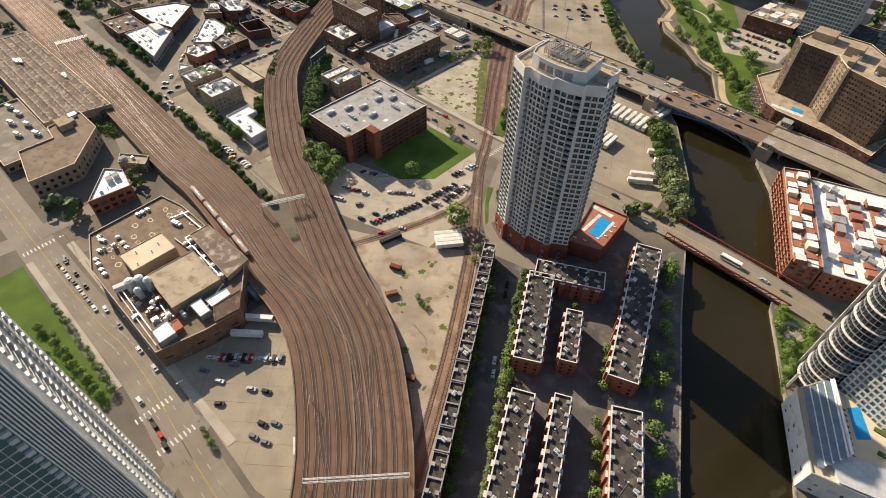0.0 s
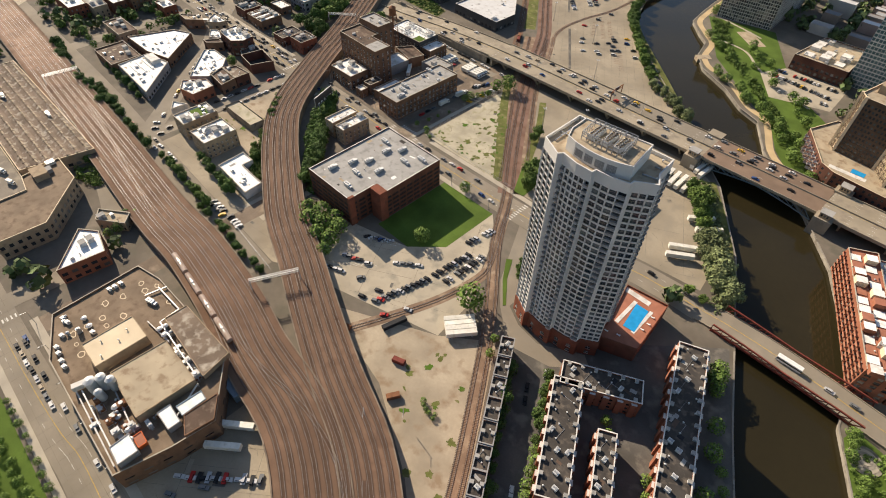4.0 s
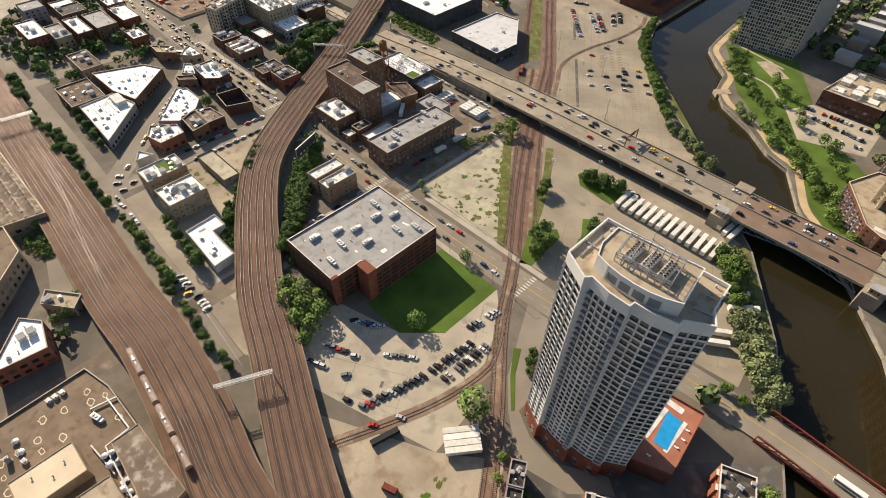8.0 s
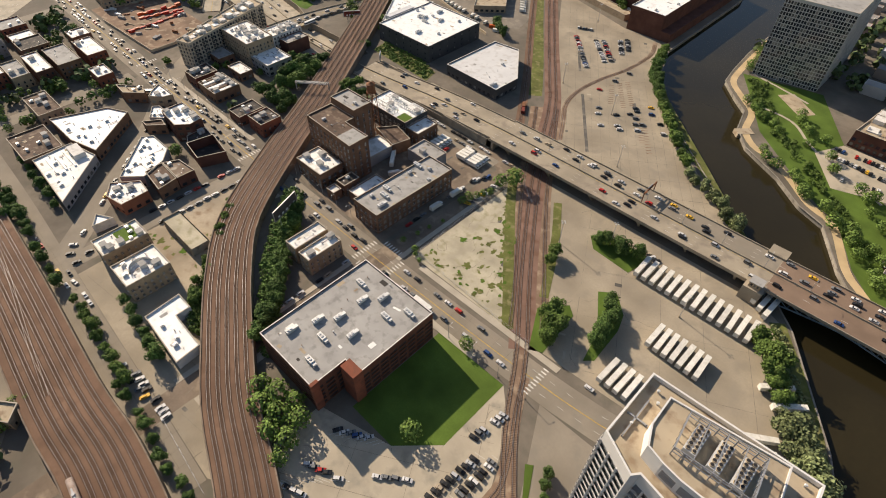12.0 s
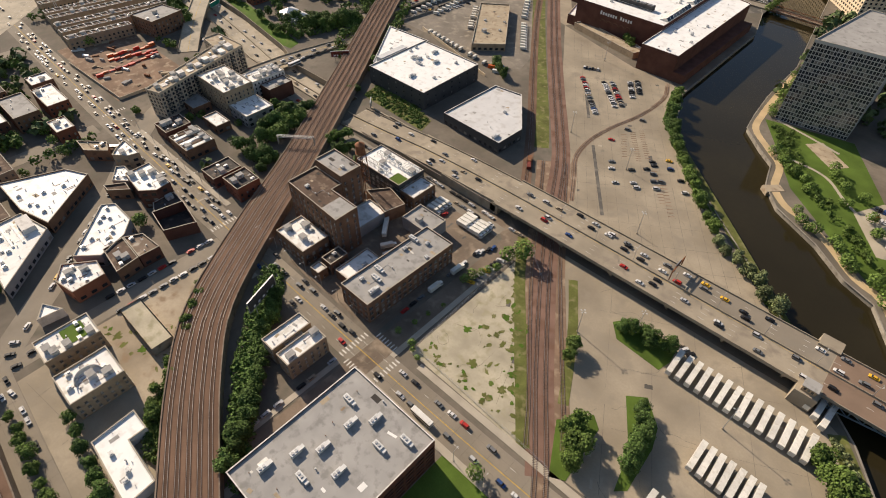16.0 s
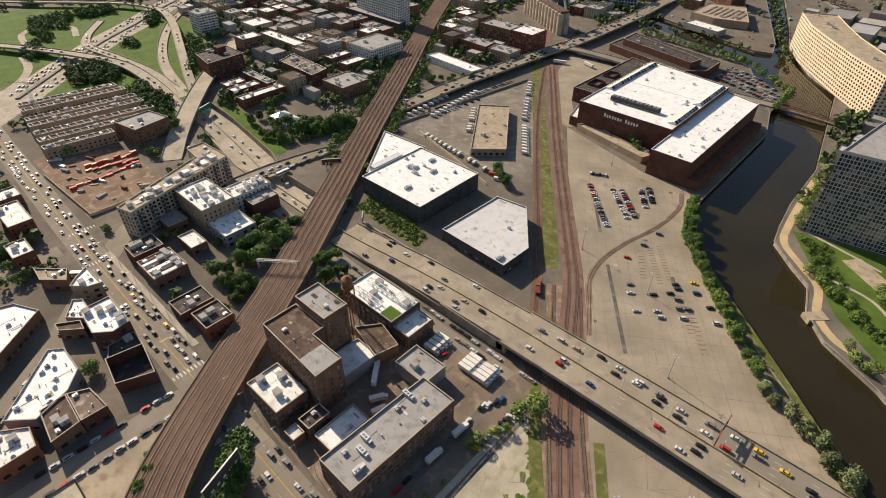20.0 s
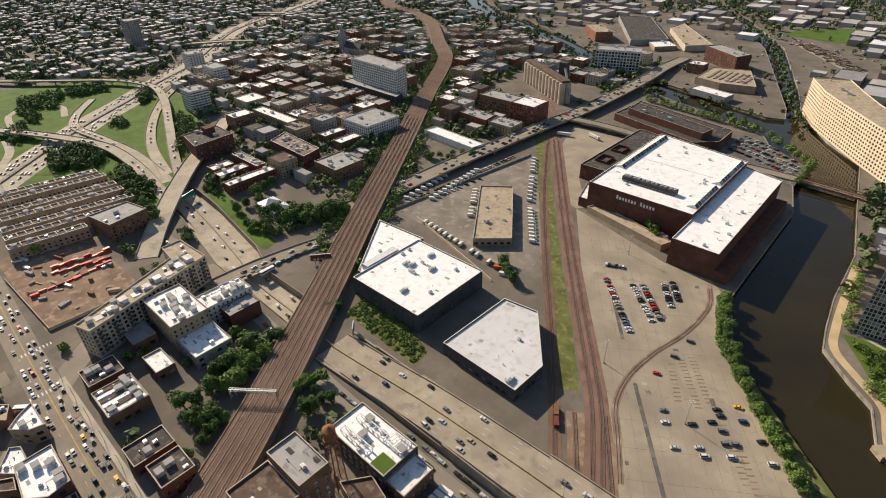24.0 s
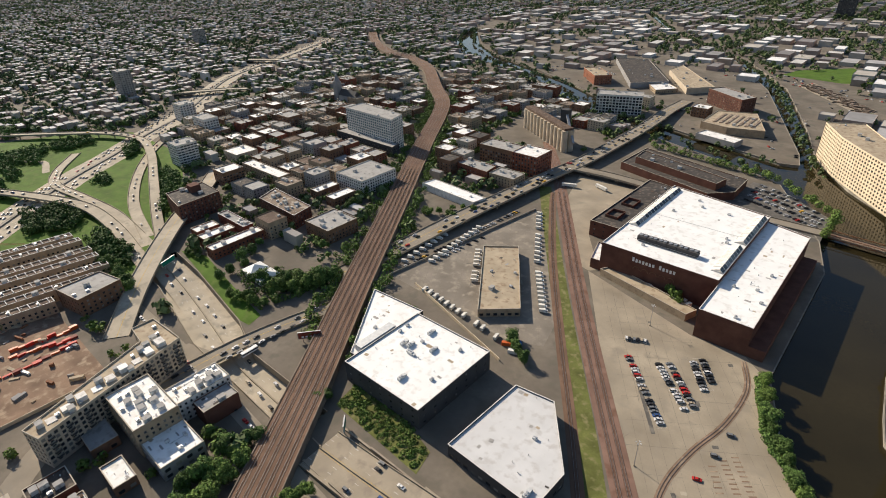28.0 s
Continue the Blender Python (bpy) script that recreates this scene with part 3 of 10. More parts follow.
# crosswalks
s = Shape()
for x0, y0, along in ((-304, 238.5, 0), (-281, 238.5, 0), (-298, 236.5, 1), (-298, 257.5, 1), (-428, 241, 0), (-398, 241, 0), (-310, -12, 0), (-150, -14, 0), (-170, -14, 0), (-556, 243, 0), (-600, 250, 0), (-182, 240, 0)):
    for i in range(9 if not along else 7):
        x, y = (x0, y0 + i * 2) if not along else (x0 + i * 2, y0)
        s.face([(x, y, 0.09), (x + (3 if not along else 0.7), y, 0.09), (x + (3 if not along else 0.7), y + (0.7 if not along else 3), 0.09), (x, y + (0.7 if not along else 3), 0.09)])
s.done("crosswalk_markings", "line_white", None, "worn white crosswalk bars on the street", (-300, 248, 0), "structure", "road marking")
# ---- railways ----
WEST = [(-1500, 130), (-900, 112), (-630, 105), (-509, 100), (-412, 96), (-324, 91), (-284, 91), (-236, 86), (-200, 79), (-165, 75), (-139, 66), (-112, 50), (-85, 29), (-54, -6), (-19, -56), (20, -120)]
BRANCH = [(-2300, 2100), (-1921, 1739), (-1693, 1521), (-1467, 1329), (-1303, 1232), (-1220, 1212), (-1107, 1152), (-968, 1027), (-868, 935), (-753, 768), (-648, 617), (-571, 504), (-512, 420),
          (-473, 363), (-442, 317), (-409, 263), (-372, 210), (-338, 182), (-299, 158), (-270, 142), (-237, 129), (-200, 113), (-165, 99), (-128, 86), (-100, 68), (-71, 44), (-38, 6), (-3, -50), (36, -112)]
FREIGHT = [(-640, 890), (-580, 815), (-532, 747), (-439, 614), (-377, 529), (-335, 473), (-312, 440), (-271, 367), (-227, 300), (-196, 257), (-173, 220), (-145, 184), (-127, 159), (-98, 114), (-77, 78), (-62, 50)]
SIDING = [(-545, 752), (-528, 722), (-472, 632), (-413, 546), (-366, 480), (-328, 424), (-300, 380)]
SPUR = [(-312, 598), (-303, 573), (-304, 538), (-311, 508), (-314, 480), (-310, 456), (-299, 437), (-286, 414)]
TOP = 5.6


def track(line, sleepers, z, label):
    """One track: two rails on sleepers, the sleepers only where the track is near."""
    base = thing("railway_track", tuple(line[0]), label, "railway track", "railway tracks", "structure")
    for side in (-0.75, 0.75):
        s = Shape()
        sweep(s, beside(line, side), [(-0.06, 0), (-0.06, 0.24), (0.06, 0.24), (0.06, 0)])
        s.done("rail", "rail_steel", base)
    if sleepers:
        s = Shape()
        for a, b in zip(line, line[1:]):
            if not sleepers(a):
                continue
            d = (b - a).normalized()
            n = max(1, int((b - a).length / 0.72))
            o = Vector((-d.y, d.x, 0)) * 1.3
            w = d * 0.14
            for i in range(n):
                p = a + (b - a) * (i / n)
                t = Vector((0, 0, 0.07))
                s.face([tuple(p - o - w + t), tuple(p - o + w + t), tuple(p + o + w + t), tuple(p + o - w + t)][::-1])
                s.face([tuple(p - o + w), tuple(p + o + w), tuple(p + o + w + t), tuple(p - o + w + t)])
        if s.f:
            s.done("sleepers", "sleeper", base, "dark timber sleepers", kind="stuff")
    return base


def embankment(name, pts, half, z, m, label, wall=True, step=9.0):
    line = smooth([(x, y, z) for x, y in pts], step)
    s = Shape()
    sweep(s, line, [(half, 0), (-half, 0)])
    ob = s.done(name, m, None, label, (*pts[0], z), "structure", "railway")
    if wall:
        for side in (-1, 1):
            w = Shape()
            sweep(w, beside(line, side * half), [(-0.3, -z), (-0.3, 0.45), (0.3, 0.45), (0.3, -z)])
            w.done("retaining_wall", "viaduct_wall", ob, "stained brown concrete retaining wall with a low parapet")
    return line


west = embankment("rail_viaduct_west", WEST, 15.5, TOP, "ballast", "wide brown ballasted railway viaduct with many tracks")
branch = embankment("rail_viaduct_branch", BRANCH, 12.0, TOP + 0.05, "ballast", "curving brown ballasted railway viaduct")
near_west = lambda p: p.x > -560
near_branch = lambda p: p.y < 700
for i in range(6):
    track([p + Vector((0, 0, 0.06)) for p in beside(west, -11 + 4.4 * i)], near_west, TOP, "steel rails on dark sleepers in brown ballast")
for i in range(5):
    track([p + Vector((0, 0, 0.06)) for p in beside(branch, -8.6 + 4.3 * i)], near_branch, TOP, "steel rails on dark sleepers in brown ballast")
for pts in ([(-236, 81, TOP + 0.1), (-200, 76.5, TOP + 0.1), (-160, 79, TOP + 0.1), (-130, 74, TOP + 0.1), (-104, 60, TOP + 0.1)], [(-112, 43, TOP + 0.1), (-90, 30, TOP + 0.1), (-70, 22, TOP + 0.1), (-48, 6, TOP + 0.1)],
            [(-470, 104, TOP + 0.1), (-420, 99, TOP + 0.1), (-370, 92, TOP + 0.1), (-330, 87, TOP + 0.1)], [(-118, 78, TOP + 0.1), (-92, 56, TOP + 0.1), (-72, 33, TOP + 0.1), (-44, 3, TOP + 0.1)]):
    track(smooth(pts, 6), lambda p: True, TOP, "rusty crossover rails between two tracks")
freight = smooth([(x, y, 0.1) for x, y in FREIGHT], 9)
embankment("freight_bed", FREIGHT[:10], 6.5, 0.1, "red_ballast", "reddish ballast bed of the freight line at street level", False)
embankment("freight_bed_south", FREIGHT[9:], 3.2, 0.1, "track_dirt", "narrow dirt bed of the freight line beside the townhouses", False)
CURVE = [(-186, 246), (-178, 230), (-164, 206), (-161, 192), (-165, 169), (-172, 149), (-180, 130), (-184, 121)]
curve = embankment("curved_spur_bed", CURVE, 3.0, 0.07, "track_dirt", "old curved spur track set in dirt beside the lot", False, 4)
track(curve, lambda p: True, 0.1, "rusty curved spur rails")
siding = embankment("siding_bed", SIDING, 3.4, 0.12, "ballast", "brown ballast bed of a disused siding", False)
spur = embankment("spur_bed", SPUR, 1.9, 0.08, "track_dirt", "rails of an old spur set into the concrete lot", False, 6)
wide = [(-203, 268), (-212, 282), (-246, 329), (-270, 364), (-300, 413), (-318, 441)]
embankment("freight_yard_bed", wide, 11.5, 0.085, "track_dirt", "brown oily dirt bed beside the freight tracks", False)
yard = smooth([(x, y, 0.1) for x, y in wide], 9)
for d in (-8.6, 7.2):
    track([p for p in beside(yard, d)], lambda p: True, 0.1, "rusty disused siding rails in dirt")
for d in (-2.4, 2.4):
    track(beside(freight, d), lambda p: p.y < 760, 0.1, "rusty rails of the freight line")
track(siding, lambda p: True, 0.1, "rusty rails of a siding")
track(spur, None, 0.1, "worn rails set into concrete")
# ---- elevated highway, feeder road, ramps and bridges ----
def deck(name, pts, width, m, label, piers=0, thick=1.3, step=14.0, marks=(), category="bridge", rail=0.9, median=False, skip=None):
    """A road deck on points (x, y, z) with parapets, on piers every so many metres."""
    line = smooth(pts, step)
    s = Shape()
    sweep(s, line, [(-width / 2, -thick), (-width / 2, 0), (width / 2, 0), (width / 2, -thick)], close=True)
    ob = s.done(name, m, None, label, tuple(line[0]), "structure", category)
    for side in (-1, 1):
        w = Shape()
        sweep(w, beside(line, side * (width / 2 + 0.12)), [(-0.2, -thick * 0.9), (-0.2, rail), (0.2, rail), (0.2, -thick * 0.9)], close=True)
        w.done("parapet", "bridge_concrete", ob)
    if median:
        w = Shape()
        sweep(w, line, [(-0.35, 0), (-0.15, 0.9), (0.15, 0.9), (0.35, 0)])
        w.done("median_barrier", "bridge_concrete", ob)
    for side, wd, dash, gap, col in marks:
        k = Shape()
        mid = [p + Vector((0, 0, 0.03)) for p in beside(line, side)]
        for a, b in zip(mid, mid[1:]):
            n = max(1, int((b - a).length / (dash + gap))) if gap else 1
            for i in range(n):
                u = (b - a).normalized()
                q, o = a + (b - a) * (i / n), Vector((-u.y, u.x, 0)) * wd / 2
                e = q + u * (dash if gap else (b - a).length)
                k.face([tuple(q - o), tuple(e - o), tuple(e + o), tuple(q + o)])
        k.done("lane_marking", col, ob)
    d = 0.0
    if piers:
        for a, b in zip(line, line[1:]):
            d += (b - a).length
            if d >= piers and a.z > 3 and not (skip and skip(a)):
                d = 0.0
                t = (b - a).normalized()
                o = Vector((-t.y, t.x, 0))
                p = Shape()
                p.bar(tuple(a - o * (width / 2 - 0.5) - Vector((0, 0, thick + 0.7))), tuple(a + o * (width / 2 - 0.5) - Vector((0, 0, thick + 0.7))), 1.6, 1.4)
                if width >= 30:  # splayed legs under a wide deck
                    for q, e in ((-0.33, -0.46), (-0.26, -0.12), (0.26, 0.12), (0.33, 0.46)):
                        lo, hi = a + o * width * q, a + o * width * e
                        p.bar((lo.x, lo.y, -0.1), (hi.x, hi.y, a.z - thick - 0.9), 1.1, 1.1)
                for q in (() if width >= 30 else (-0.3, 0.3) if width > 16 else (0,)):
                    c = a + o * width * q
                    p.cyl(c.x, c.y, -0.1, a.z - thick - 1.3, 0.8, 0.9, 10)
                p.done("pier", "bridge_concrete", ob)
    return ob


HY = 385.5
hw_marks = [(x, 0.16, 3, 9, WHITE) for x in (-11.3, -7.6, -3.9, 3.9, 7.6, 11.3)] + [(x, 0.15, 0, 0, YELLOW) for x in (-0.9, 0.9)]
hw_deck = deck("highway_deck", [(-316, HY, 7.6), (-280, HY, 8), (-200, HY, 8), (-126, HY, 8)], 30, "bridge_concrete", "tan concrete highway deck on piers with a median barrier",
     24, marks=hw_marks, median=True)
Shape().face([(-208, HY + 1.1, 8.014), (-126.5, HY + 1.1, 8.014), (-126.5, HY + 14.6, 8.014), (-212, HY + 14.6, 8.014)]).done("asphalt_overlay", "street", hw_deck, "grey asphalt over the northern lanes")
deck("highway_ramp", [(-462, 382, 0.4), (-430, 383.5, 1.6), (-390, HY, 4), (-350, HY, 6.4), (-316, HY, 7.6)], 27, "bridge_concrete", "tan concrete highway ramp between retaining walls",
     marks=hw_marks, median=True)
deck("highway_bridge", [(-126, HY, 8), (-90, HY, 8.2), (-50, HY, 8)], 30, "deck_brown", "brown-decked highway bridge over the river", thick=0.9, marks=[(x, 0.16, 3, 9, WHITE) for x in (-7.6, 7.6)], median=True)
deck("highway_east", [(-50, HY, 8), (20, HY - 2, 8), (120, HY - 8, 7), (400, HY - 30, 7)], 30, "bridge_concrete", "tan concrete highway deck east of the river", 26, marks=hw_marks, median=True)
for y in (HY - 14, HY + 14):
    s = Shape()
    s.box(-462, -314, y - 0.6, y + 0.6, -0.2, 1.0)
    for x0, x1, z in ((-440, -400, 2.2), (-400, -360, 4.4), (-360, -314, 6.6)):
        s.box(x0, x1, y - 0.5, y + 0.5, -0.1, z)
    s.done("retaining_wall_highway", "bridge_concrete", None, "tall pale concrete wall of the highway ramp", (-390, y, 0), "structure", "wall")
s = Shape()
s.box(-318, -312, HY - 14.5, HY + 14.5, -0.2, 6.4)
s.done("highway_abutment", "bridge_concrete", None, "concrete abutment of the highway deck", (-315, HY, 0), "structure", "abutment")
# towers of the river bridge
for x in (-130, -46):
    for y in (HY - 17, HY + 17):
        t = thing("bridge_house", (x, y, -3.4), "squat tan concrete bridge house at the river bridge", "bridge house", "houses of the highway bridge")
        s = Shape()
        s.box(x - 5, x + 5, y - 4, y + 4, -3.4, 9.2)
        s.done("pier_base", "bridge_concrete", t)
        if x < -100 and y > HY:
            continue
        s = Shape()
        s.box(x - 3, x + 3, y - 2.6, y + 2.6, 9.2, 12.6)
        s.done("cabin", "tan_brick", t)
        s = Shape()
        s.box(x - 3.5, x + 3.5, y - 3.1, y + 3.1, 12.6, 13.0)
        s.done("cabin_roof", "grey_roof", t)
        s = Shape()
        for i in range(3):
            s.box(x - 2.2 + i * 1.6, x - 1.2 + i * 1.6, y - 2.66, y + 2.66, 10.3, 11.8)
        s.done("window_band", "glass", t)
truss = thing("bridge_truss", (-88, HY, 3), "grey-blue steel deck truss under the highway bridge", "bridge truss", kind="structure")
for y in (HY - 14, HY, HY + 14):
    s = Shape()
    n = 12
    for i in range(n):
        xa, xb = -124 + i * 72 / n, -124 + (i + 1) * 72 / n
        za, zb = (7.0 - 5.2 * abs(2 * k / n - 1) ** 1.4 - 1.0 for k in (i, i + 1))
        s.bar((xa, y, 7.0), (xb, y, 7.0), 0.5, 0.6)
        s.bar((xa, y, za), (xb, y, zb), 0.5, 0.6)
        s.bar((xa, y, za), (xa, y, 7.0), 0.35)
        s.bar((xa, y, 7.0), (xb, y, zb), 0.3)
    s.done("truss_side", "steel_blue", truss)
s = Shape()
for i in range(13):
    s.bar((-124 + i * 6, HY - 14, 6.6), (-124 + i * 6, HY + 14, 6.6), 0.4, 0.8)
s.done("cross_beams", "steel_blue", truss)
# sign gantry over the eastbound lanes
g0 = thing("sign_gantry", (-207, 392, 8), "rust-red steel sign gantry over the highway", "sign gantry")
s = Shape()
for y in (386.5, 401.2):
    s.bar((-207, y, 8), (-207, y, 15.5), 0.5)
s.bar((-207, 386, 15.2), (-207, 401.5, 15.2), 0.5, 0.5)
s.bar((-207, 386, 13.8), (-207, 401.5, 13.8), 0.4, 0.4)
s.done("frame", "rust_brown", g0)
s = Shape()
s.box(-207.6, -207.3, 391, 397, 13.0, 15.8)
s.done("sign_panel", "metal_grey", g0, "grey back of a road sign")
# feeder road west of the viaduct and the interchange
lane("feeder_road", [(-455, 382.5, 0.2), (-470, 384, -1.2), (-510, 388, -4.4), (-560, 390, -5), (-600, 398, -5), (-660, 408, -4.6), (-710, 414, -2.5), (-745, 415, -0.6), (-780, 416, 0.1), (-830, 420, 0.12)], 24, 0, "concrete",
     "sunken tan concrete feeder road with a median", marks=[(x, 0.16, 3, 9, WHITE) for x in (-8, -4.5, 4.5, 8)])
s = Shape()
sweep(s, smooth([(-462, 383, 0), (-510, 388, -4.4), (-560, 390, -5), (-600, 398, -5), (-660, 408, -4.6), (-710, 414, -2.5), (-750, 415, -0.3)], 10), [(-0.6, 0), (-0.4, 0.9), (0.4, 0.9), (0.6, 0)])
s.done("median_barrier_feeder", "bridge_concrete", None, "long concrete median barrier", (-560, 390, -5), "structure", "barrier")
deck("overpass_street", [(-580, 330, 0.3), (-577, 366, 0.7), (-575, 400, 0.9), (-568, 440, 0.8), (-560, 475, 0.4), (-556, 520, 0.1)], 13, "street", "city street crossing over the sunken feeder road", 0, 1.0,
     marks=[(0, 0.3, 0, 0, YELLOW)])
deck("overpass_north", [(-905, 560, 0.2), (-850, 515, 3.5), (-800, 467, 6.2), (-745, 420, 6.4), (-695, 380, 4.0), (-650, 348, 0.4)], 17, "concrete", "straight concrete street overpass above the interchange", 30,
     marks=[(0, 0.3, 0, 0, YELLOW)], skip=lambda p: p.z < 4.5)
lane("freeway", [(-1760, 1500), (-1640, 1300), (-1531, 1110), (-1452, 950), (-1390, 845), (-1290, 745), (-1190, 650), (-1130, 570), (-1070, 500), (-1020, 435), (-955, 365), (-890, 300), (-780, 180), (-640, 0)], 46, 0.1, "concrete",
     "broad tan concrete freeway full of traffic", marks=[(x, 0.2, 3, 9, WHITE) for x in (-19, -15, -11, -7, 7, 11, 15, 19)])
s = Shape()
sweep(s, smooth([(-1640, 1300), (-1531, 1110), (-1452, 950), (-1390, 845), (-1290, 745), (-1190, 650), (-1130, 570), (-1070, 500), (-1020, 435), (-955, 365), (-890, 300)], 14), [(-2, 0.1), (-1.8, 1.4), (1.8, 1.4), (2, 0.1)])
s.done("median_barrier_freeway", "retaining", None, "dark median strip of the freeway", (-1100, 500, 0), "structure", "barrier")
deck("flyover_loop", [(-780, 436, 0.3), (-837, 457, 3.5), (-918, 490, 6.8), (-1018, 529, 7.2), (-1094, 545, 7.2), (-1162, 525, 7.2), (-1220, 480, 7), (-1290, 420, 6.5), (-1380, 360, 4), (-1460, 310, 0.3)], 10, "concrete",
     "curving concrete flyover ramp on piers", 26)
deck("ramp_inner", [(-1110, 600, 0.3), (-1050, 545, 0.5), (-990, 504, 0.5), (-926, 470, 0.5), (-865, 446, 0.4), (-790, 428, 0.25)], 11, "concrete", "curved concrete highway ramp at grade", thick=0.5)
deck("ramp_outer", [(-1120, 470, 0.3), (-1060, 430, 0.6), (-1010, 414, 1.2), (-945, 421, 1.5), (-872, 428, 1), (-800, 424, 0.3)], 11, "concrete", "curved concrete highway ramp", thick=0.6)
deck("ramp_west", [(-740, 404, 0.25), (-824, 414, 3), (-899, 412, 6), (-963, 390, 7), (-1031, 358, 7), (-1100, 322, 6), (-1180, 280, 3), (-1260, 240, 0.3)], 12, "concrete", "long concrete ramp rising over the freeway", 26)
lane("ramp_loop_west", [(-1031, 345), (-985, 338), (-950, 322), (-925, 300), (-905, 270)], 9, 0.14, "concrete", "curved concrete ramp at grade")
lane("ramp_circle", [(-1060, 360), (-1130, 372), (-1150, 400), (-1120, 430), (-1070, 420)], 8, 0.13, "concrete", "looping concrete ramp at grade")
deck("freeway_overpass_far", [(-1400, 640, 0.3), (-1340, 690, 6), (-1270, 790, 6), (-1220, 850, 0.3)], 16, "concrete", "far street overpass across the freeway", 40)
deck("freeway_overpass_farther", [(-1610, 900, 0.3), (-1540, 960, 6), (-1410, 1040, 6), (-1340, 1090, 0.3)], 18, "concrete", "far street overpass across the freeway", 40)
# viaduct streets in the north
deck("viaduct_street", [(-594, 500, 0.3), (-584, 560, 3), (-578, 640, 5.4), (-573, 700, 6), (-566, 790, 6), (-560, 850, 6), (-558, 960, 7), (-560, 1040, 7.4), (-566, 1100, 6), (-572, 1200, 0.5)], 19, "street", "long street viaduct over the rail yard and the canal", 30,
     marks=[(0, 0.4, 0, 0, YELLOW), (4.5, 0.16, 3, 6, WHITE), (-4.5, 0.16, 3, 6, WHITE)])
deck("viaduct_street_east", [(-556, 815, 6), (-520, 818, 6), (-470, 818, 5), (-400, 815, 2), (-340, 818, 0.9), (-312, 818.5, 0.7)], 13, "street", "street viaduct descending to the river bridge", 28)
# red steel truss bridge of the surface street over the river
deck("river_bridge_deck", [(-66, 260, 0.3), (-50, 260, 1.3), (-19, 259, 1.6), (14, 256, 1.3), (60, 253, 0.3), (160, 246, 0.1), (400, 240, 0.1)], 15, "street", "grey-tan bridge deck between dark red trusses", 0, 0.8,
     marks=[(0, 0.3, 0, 0, YELLOW)], rail=0.4)
rb = thing("river_bridge_truss", (-19, 259, 0), "dark red riveted steel truss bridge over the river", "truss bridge", kind="structure")
for off in (-8.4, 8.4):
    s = Shape()
    n = 14
    for i in range(n):
        ta, tb = i / n, (i + 1) / n
        a, b = ((-56 + 72 * t, 260 + off - 4 * t * t) for t in (ta, tb))
        za, zb = (1.2 + 3.6 * (0.55 + 0.45 * abs(2 * t - 1)) for t in (ta, tb))
        s.bar((*a, za), (*b, zb), 0.7, 0.7)
        s.bar((*a, 0.6), (*b, 0.6), 0.7, 0.9)
        s.bar((*a, 0.6), (*a, za), 0.4)
        s.bar((*a, 0.6), (*b, zb), 0.35)
    s.done("truss_side", "rust_red", rb)
s = Shape()
for i in range(15):
    x = -56 + i * 72 / 14
    s.bar((x, 251, 0.2), (x, 268, 0.2), 0.4, 0.7)
s.done("cross_beams", "rust_red", rb)
deck("river_bridge_north", [(-312, 818.5, 0.6), (-280, 816, 0.9), (-244, 812.5, 0.6)], 9, "deck_brown", "small brown steel bridge across the river", 0, 0.8)
north_bridge = thing("river_bridge_truss", (-278, 815.5, 0), "low brown steel truss bridge across the river", "truss bridge", kind="structure")
for off in (-4.9, 4.9):
    s = Shape()
    for i in range(12):
        (xa, ya), (xb, yb) = ((-310 + 5.4 * k, 818.3 - 0.48 * k + off) for k in (i, i + 1))
        s.bar((xa, ya, 3.6), (xb, yb, 3.6), 0.45).bar((xa, ya, 0.3), (xb, yb, 0.3), 0.5).bar((xa, ya, 0.3), (xa, ya, 3.6), 0.3)
        s.bar((xa, ya, 0.3 if i % 2 else 3.6), (xb, yb, 3.6 if i % 2 else 0.3), 0.3)
    s.done("truss_side", "rust_brown", north_bridge)
# ---- buildings ----
OBJECTS = {"pane": 0}
UNIT_MESH = {}
FOOT = []  # footprints, to keep other things off them


